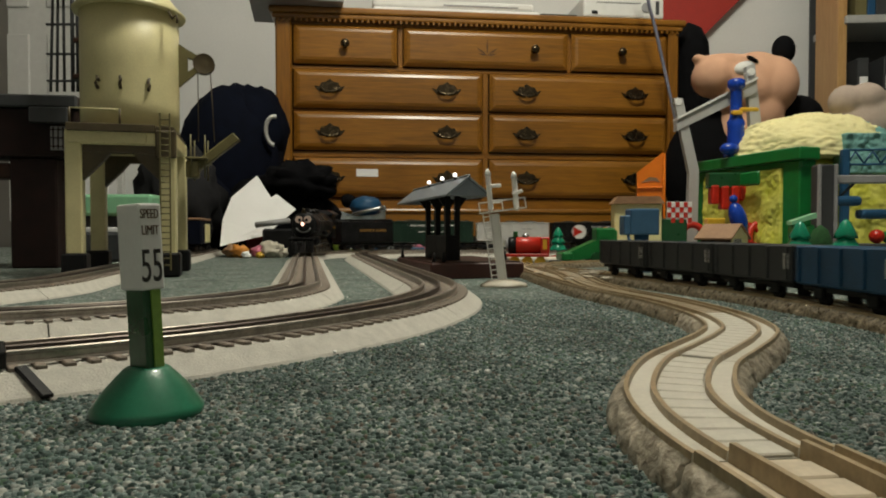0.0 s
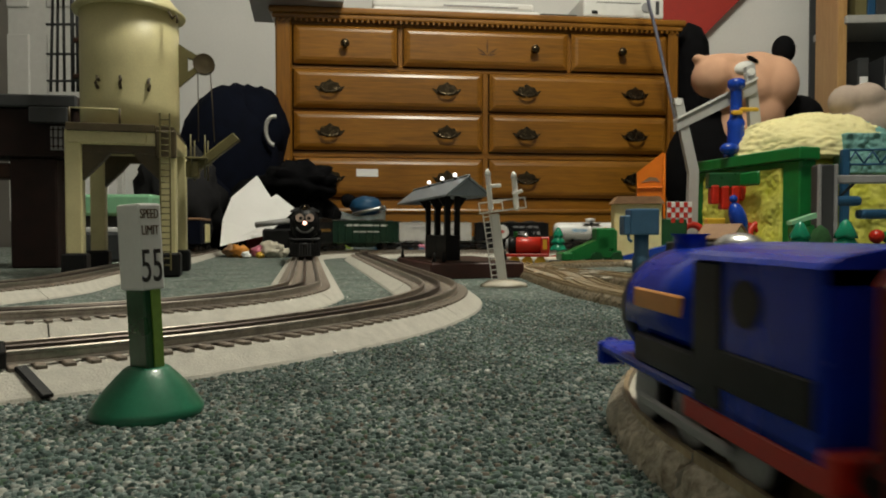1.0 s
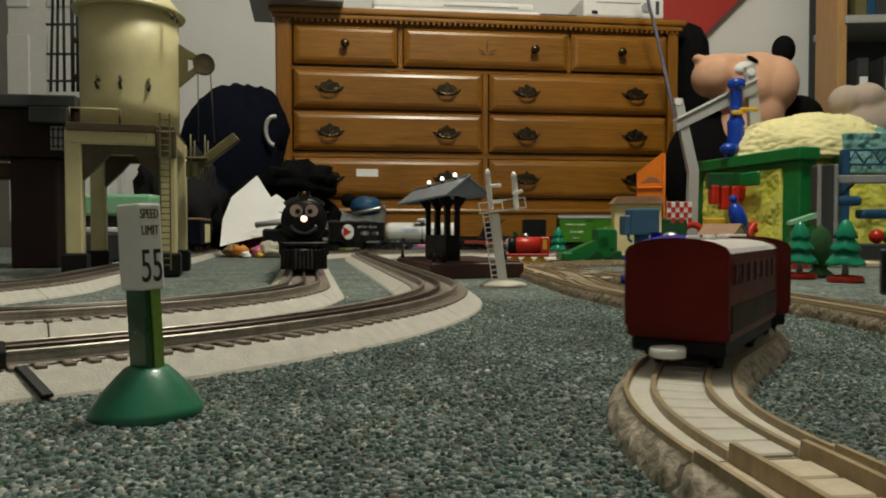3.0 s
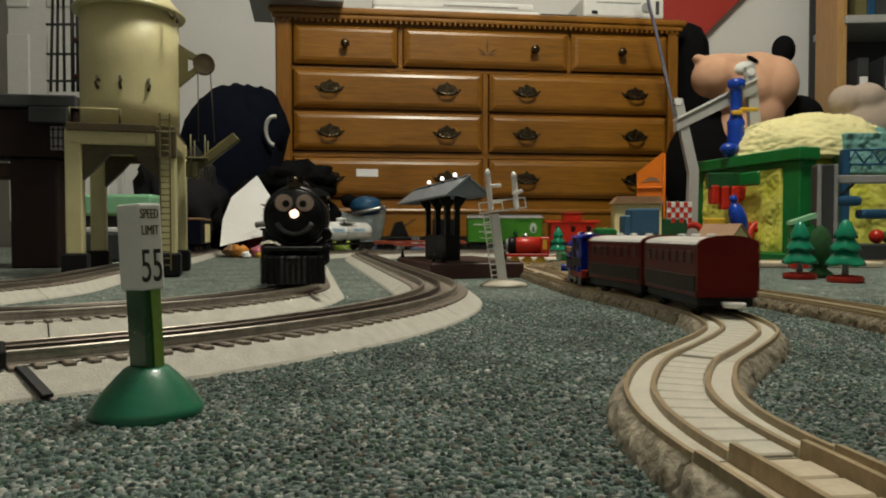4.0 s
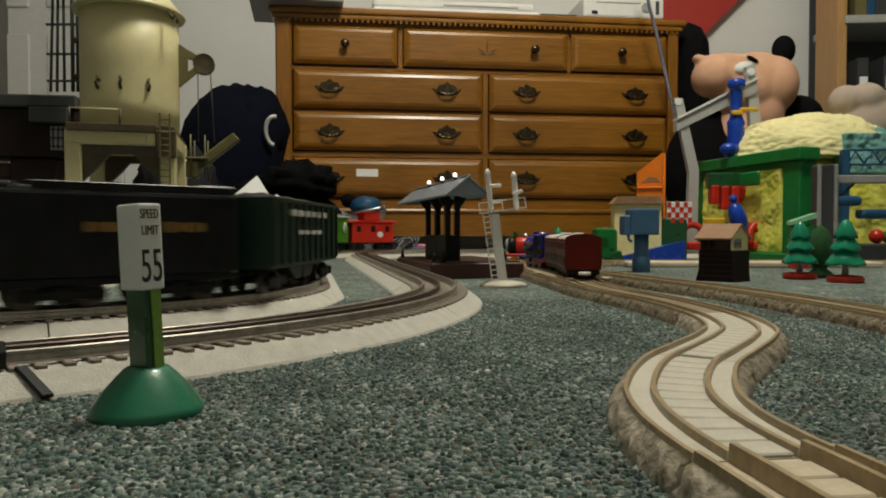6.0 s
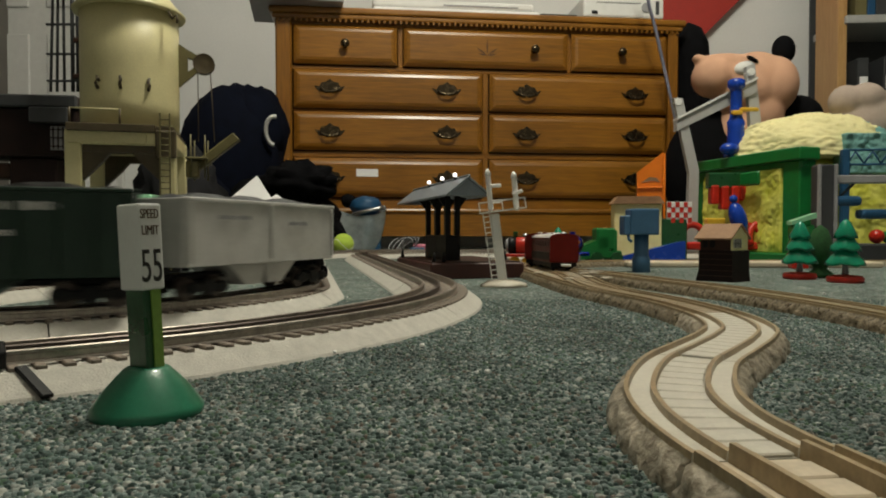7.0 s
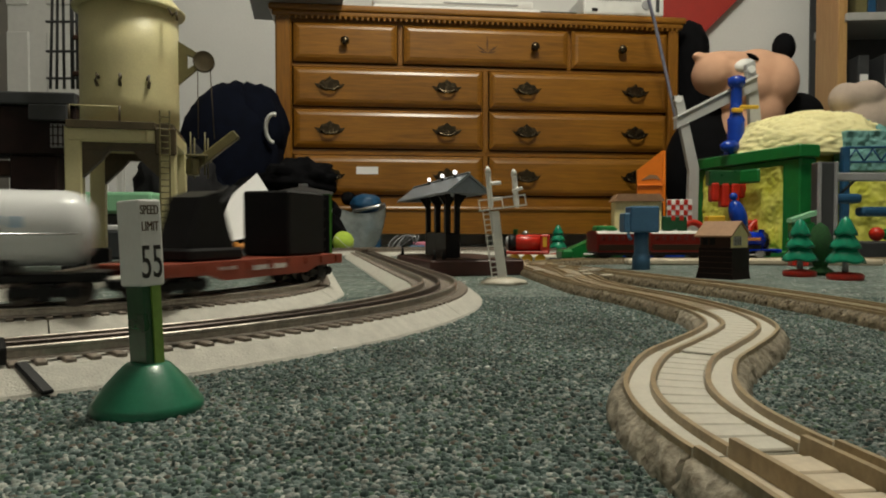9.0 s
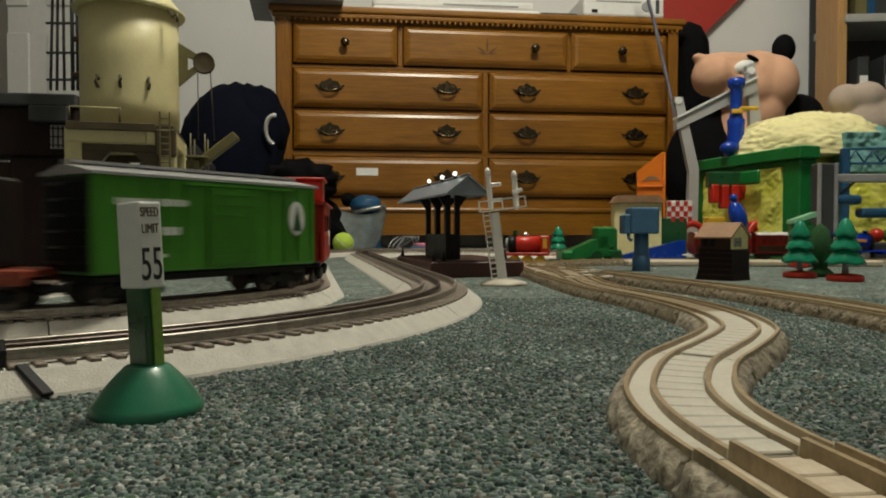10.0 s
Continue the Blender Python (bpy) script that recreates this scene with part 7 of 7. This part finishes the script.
solo("cardboard_box", nbox(0, 0, 0.082, 0.14, 0.12, 0.164, 0.005), "black_soft", "dark box under the black cap", "box", pose(-0.445, 2.24, 0))
# folded white paper
bm = bmesh.new()
prism(bm, [(-0.085, -0.095), (0.03, -0.065), (0.105, 0.01), (0.045, 0.055), (0.03, 0.045), (-0.015, 0.11), (-0.075, 0.045), (-0.09, -0.02)], -0.0015, 0.0015)
for v in bm.verts:
    v.co.y += 0.02 * math.sin(v.co.x * 18) + 0.55 * v.co.z
solo("paper_sheet", bm, "paper", "bent white paper sheet standing on edge", "paper", pose(-0.53, 2.02, 0.126))
solo("paper_prop", nbox(0, 0, 0.03, 0.14, 0.05, 0.06, 0.01), "maroon", "dark red box under the paper", "box", pose(-0.50, 2.06, 0))
bm = bmesh.new()
cyl(bm, (-0.05, 0, 0), (0.045, 0, 0.012), 0.008, n=12)
solo("grey_tube", bm, "grey_pl", "short grey plastic tube before the paper", "tube", pose(-0.47, 1.96, 0.090))
solo("tube_rest", nbox(0, 0, 0.04, 0.09, 0.03, 0.08, 0.006), "black", "small black box under the tube", "box", pose(-0.455, 1.965, 0))
for x, y, r, mt in ((-0.555, 1.93, 0.017, "orange_soft"), (-0.505, 1.94, 0.016, "pink"), (-0.47, 1.94, 0.022, "tan_sticker"), (-0.585, 1.96, 0.016, "brown_roof"), (-0.44, 1.96, 0.016, "tan_sticker"), (-0.53, 1.90, 0.009, "paper"), (-0.49, 1.89, 0.008, "yellow")):
    solo("small_toy", lump(x * 50, r * 1.3, r, r, 18, 12, rough=0.6, freq=8), mt, "small plastic toy lying among the clutter", "toy", pose(x, y, r), group="small toys by the wall")
# tennis ball, clear bag, cap
bm = bmesh.new()
ball(bm, 0, 0, 0.033, 0.033, u=24, v=16)
tb = thing("tennis_ball", "yellow-green felt tennis ball on the carpet", "ball", pose(-0.305, 2.16, 0))
part("felt", bm, "tennis", tb)
seam = bmesh.new()
tube(seam, [(0.0325 * math.cos(a) * math.cos(0.5 * math.sin(2 * a)), 0.0325 * math.sin(a) * math.cos(0.5 * math.sin(2 * a)), 0.033 + 0.0335 * math.sin(0.5 * math.sin(2 * a))) for a in np.linspace(0, 6.283, 40)], 0.001, 5)
part("seam", seam, "white", tb)
bm = bmesh.new()
n = 26
rings = []
for j in range(9):
    z = j / 8
    rings.append([bm.verts.new(((0.062 + 0.05 * z + 0.012 * math.sin(3 * a + z * 4)) * math.cos(a), (0.045 + 0.02 * z + 0.010 * math.sin(5 * a)) * math.sin(a), 0.002 + 0.142 * z + 0.02 * z * math.sin(2 * a + 1))) for a in np.linspace(0, 2 * math.pi, n, endpoint=False)])
for a, b in zip(rings, rings[1:]):
    for i in range(n):
        bm.faces.new((a[i], a[(i + 1) % n], b[(i + 1) % n], b[i])).smooth = True
bm.faces.new(rings[0][::-1])
r = bmesh.ops.solidify(bm, geom=list(bm.faces), thickness=0.0012)
solo("clear_plastic_bag", bm, "clear", "clear grey plastic bag standing open", "plastic bag", pose(-0.30, 2.41, 0))
bc = thing("blue_cap", "dark blue cap with a pale rim on the bag", "cap", pose(-0.265, 2.44, 0))
part("crown", lump(6, 0.055, 0.05, 0.034, rough=0.1), "blue_car", bc).matrix_basis = Matrix.Translation((0.0, 0, 0.16))
rim = bmesh.new()
tube(rim, [(-0.04 + 0.1 * k, -0.055 - 0.01 * math.sin(k * 3), 0.130 + 0.022 * k) for k in np.linspace(0, 1, 9)], 0.007, 8)
part("rim", rim, "steel", bc, "bright rim")
part("tuft", lump(7, 0.024, 0.02, 0.024, 12, 8), "black_soft", bc).matrix_basis = Matrix.Translation((-0.062, 0, 0.178))
part("stand", nbox(0.02, 0.0, 0.064, 0.06, 0.06, 0.128, 0.004), "blue_car", bc)
# wires and pink toy
bm = bmesh.new()
for k in range(3):
    tube(bm, [(0.05 * math.cos(a + k) * (0.6 + 0.2 * k), 0.02 * math.sin(a * 2 + k), 0.028 + 0.024 * math.sin(a * 1.5 + k)) for a in np.linspace(0, 6.2, 26)], 0.0022, 6)
solo("wire_tangle", bm, "grey_pl", "tangle of pale grey wire", "wire", pose(-0.13, 2.36, 0))
solo("pink_toy", nbox(0, 0, 0.015, 0.055, 0.03, 0.03, 0.006, seg=2), "pink", "small pink plastic toy block", "toy", pose(-0.075, 2.38, 0))
solo("toy_car", nbox(0, 0, 0.01, 0.05, 0.03, 0.02, 0.006, seg=2), "blue_car", "small dull blue toy block", "toy", pose(-0.085, 2.33, 0))


# blue wagon on the siding
def blue_wagon():
    p, h = PATH_C.at(0.62), PATH_C.heading(0.62)
    t = thing("toy_blue_wagon", "dark blue toy wagon with cream board on the siding", "train car", Matrix.Translation((p[0], p[1], 0.0192)) @ Matrix.Rotation(math.atan2(h[1], h[0]) - math.pi / 2, 4, "Z"))
    part("body", nbox(0, 0, 0.051, 0.058, 0.19, 0.062, 0.002), "navy", t)
    part("end_wall", nbox(0, 0.0965, 0.051, 0.056, 0.003, 0.06, 0.001), "navy", t)
    part("roof", nbox(0, 0, 0.085, 0.062, 0.20, 0.006, 0.002), "brown_roof", t)
    for s in (-1, 1):
        truck(t, s * 0.06)
    part("side_board", nbox(-0.0302, -0.03, 0.048, 0.0016, 0.10, 0.05, 0.0005), "foam", t, "cream side board")
    for s in (-1, 1):
        for i in range(3):
            part("panel", nbox(s * 0.0292, -0.06 + i * 0.06, 0.051, 0.0012, 0.045, 0.05), "navy", t)


blue_wagon()
# things behind the tower
solo("mint_box", nbox(0, 0, 0.028, 0.22, 0.08, 0.056, 0.008, seg=2), "mint", "mint green plastic tub behind the tower", "tub", pose(-0.86, 1.86, 0.112))
solo("dark_crate", nbox(0, 0, 0.056, 0.19, 0.07, 0.112, 0.005), "grey_dark_pl", "dark flat crate under the mint green tub", "crate", pose(-0.86, 1.87, 0))
solo("white_booklet", nbox(0, 0, 0.006, 0.13, 0.05, 0.012, 0.002), "paper", "white booklet lying on the dark case", "booklet", pose(-0.83, 1.70, 0.07))
solo("orange_block", nbox(0, 0, 0.025, 0.09, 0.05, 0.05, 0.004), "orange_soft", "orange toy block on the floor", "toy block", pose(-0.80, 1.76, 0))
solo("grey_case", nbox(0, 0, 0.035, 0.16, 0.06, 0.07, 0.006), "grey_dark_pl", "dark grey flat case on the floor", "case", pose(-0.83, 1.70, 0))
bm = bmesh.new()
lathe(bm, [(0.05, 0), (0.058, 0.01), (0.06, 0.05), (0.055, 0.10), (0.035, 0.125), (0.004, 0.13)], 24)
solo("grey_drum", bm, "darkgrey", "dark grey rounded drum behind the gantry", "drum", pose(-1.03, 1.85, 0.0))
solo("white_carton", nbox(0, 0, 0.13, 0.24, 0.06, 0.26, 0.004), "wall", "pale carton standing behind the gantry", "carton", pose(-1.10, 2.1, 0))
solo("red_strip", nbox(0, 0, 0.012, 0.12, 0.04, 0.024, 0.003), "orange", "orange and red toy strip on the floor", "toy", pose(-0.96, 1.74, 0))


# ---- movement ----
TIMES = [i / 10 for i in range(101)]


def ride(path, front, back, z):
    """The pose of a car whose axles stand at two places on the path."""
    a, b = path.at(front), path.at(back)
    d = a - b
    return Matrix.Translation(((a[0] + b[0]) / 2, (a[1] + b[1]) / 2, z)) @ Matrix.Rotation(math.atan2(d[1], d[0]) - math.pi / 2, 4, "Z")


def along(table, t):
    """Distance at a time, smoothly through a short table of (seconds, metres)."""
    k = [a for a, _ in table]
    i = max(0, min(len(k) - 2, int(np.searchsorted(k, t, side="right")) - 1))
    def slope(j):
        lo, hi = max(0, j - 1), min(len(k) - 1, j + 1)
        return (table[hi][1] - table[lo][1]) / (table[hi][0] - table[lo][0])
    h = k[i + 1] - k[i]
    u = (t - k[i]) / h
    return ((2 * u ** 3 - 3 * u * u + 1) * table[i][1] + (u ** 3 - 2 * u * u + u) * h * slope(i)
            + (3 * u * u - 2 * u ** 3) * table[i + 1][1] + (u ** 3 - u * u) * h * slope(i + 1))


LONG_RUN = [(0, 0.0), (1.0, 0.225), (2.5, 0.595), (3.8, 0.93), (5.5, 1.435), (7.0, 1.905), (8.0, 2.242), (9.0, 2.612), (9.5, 2.775), (10.0, 2.924)]
TOY_RUN = [(0, -0.50), (0.5, -0.389), (1.0, -0.285), (1.5, -0.184), (2.4, 0.012), (2.7, 0.08), (3.8, 0.325), (4.6, 0.493), (5.1, 0.580), (5.7, 0.684), (6.8, 0.907), (8.0, 1.162), (9.0, 1.370), (10.0, 1.588)]


def motions():
    s0 = PATH_B.near(-0.3166, 1.62)
    off = 0.0
    for i, (car, length) in enumerate(LONG_TRAIN):
        inset = 0.06 if i == 0 else 0.034
        walk(car, [(t, ride(PATH_B, s0 + along(LONG_RUN, t) - off - inset, s0 + along(LONG_RUN, t) - off - length + inset, 0.0192)) for t in TIMES])
        off += length + 0.010
    # driving wheels and rods turn with the run
    fine = [i / 20 for i in range(201)]
    for w, s, y in DRIVERS:
        walk(w, [(t, Matrix.Translation((s * 0.0185, y, DRIVER_R)) @ Matrix.Rotation(-along(LONG_RUN, t) / DRIVER_R, 4, "X")) for t in fine])
    for rd, mr, s in RODS:
        def crank(t):
            a = -along(LONG_RUN, t) / DRIVER_R + (math.pi / 2 if s > 0 else 0)
            return 0.008 * math.sin(a), 0.008 * math.cos(a)
        walk(rd, [(t, Matrix.Translation((s * 0.0235, 0.0083 - crank(t)[0], DRIVER_R + crank(t)[1]))) for t in fine])
        walk(mr, [(t, Matrix.Translation((s * 0.0260, 0.0285 - crank(t)[0], DRIVER_R + crank(t)[1])) @ Matrix.Rotation(-math.atan2(crank(t)[1], 0.1), 4, "X")) for t in fine])
    # toy passenger train: measured from the rear of the last coach
    base = PATH_T.near(0.092, 0.163)
    gap = 0.010
    lb, la = COACH_B[1], COACH_A[1]
    for car, rear, length in ((COACH_B[0], 0, lb), (COACH_A[0], lb + gap, la), (ENGINE, lb + la + 2 * gap, ENGINE_L)):
        inset = 0.042 if car is ENGINE else 0.024
        walk(car, [(t, ride(PATH_T, base + along(TOY_RUN, t) + rear + length - inset, base + along(TOY_RUN, t) + rear + inset, 0.0098)) for t in TIMES])
    for w, s, y in ENGINE_WHEELS:
        walk(w, [(t, Matrix.Translation((s * 0.0165, y, 0.0105)) @ Matrix.Rotation(-along(TOY_RUN, t) / 0.0105, 4, "X")) for t in fine])
    # goods trucks leave past the camera
    r0 = PATH_U.near(0.236, 1.05)
    for i, (car, length) in enumerate(GOODS):
        a = i * (length + 0.008)
        walk(car, [(t, ride(PATH_U, r0 + 0.038 + 0.173 * t + a + length - 0.024, r0 + 0.038 + 0.173 * t + a + 0.024, 0.0098)) for t in TIMES])


motions()
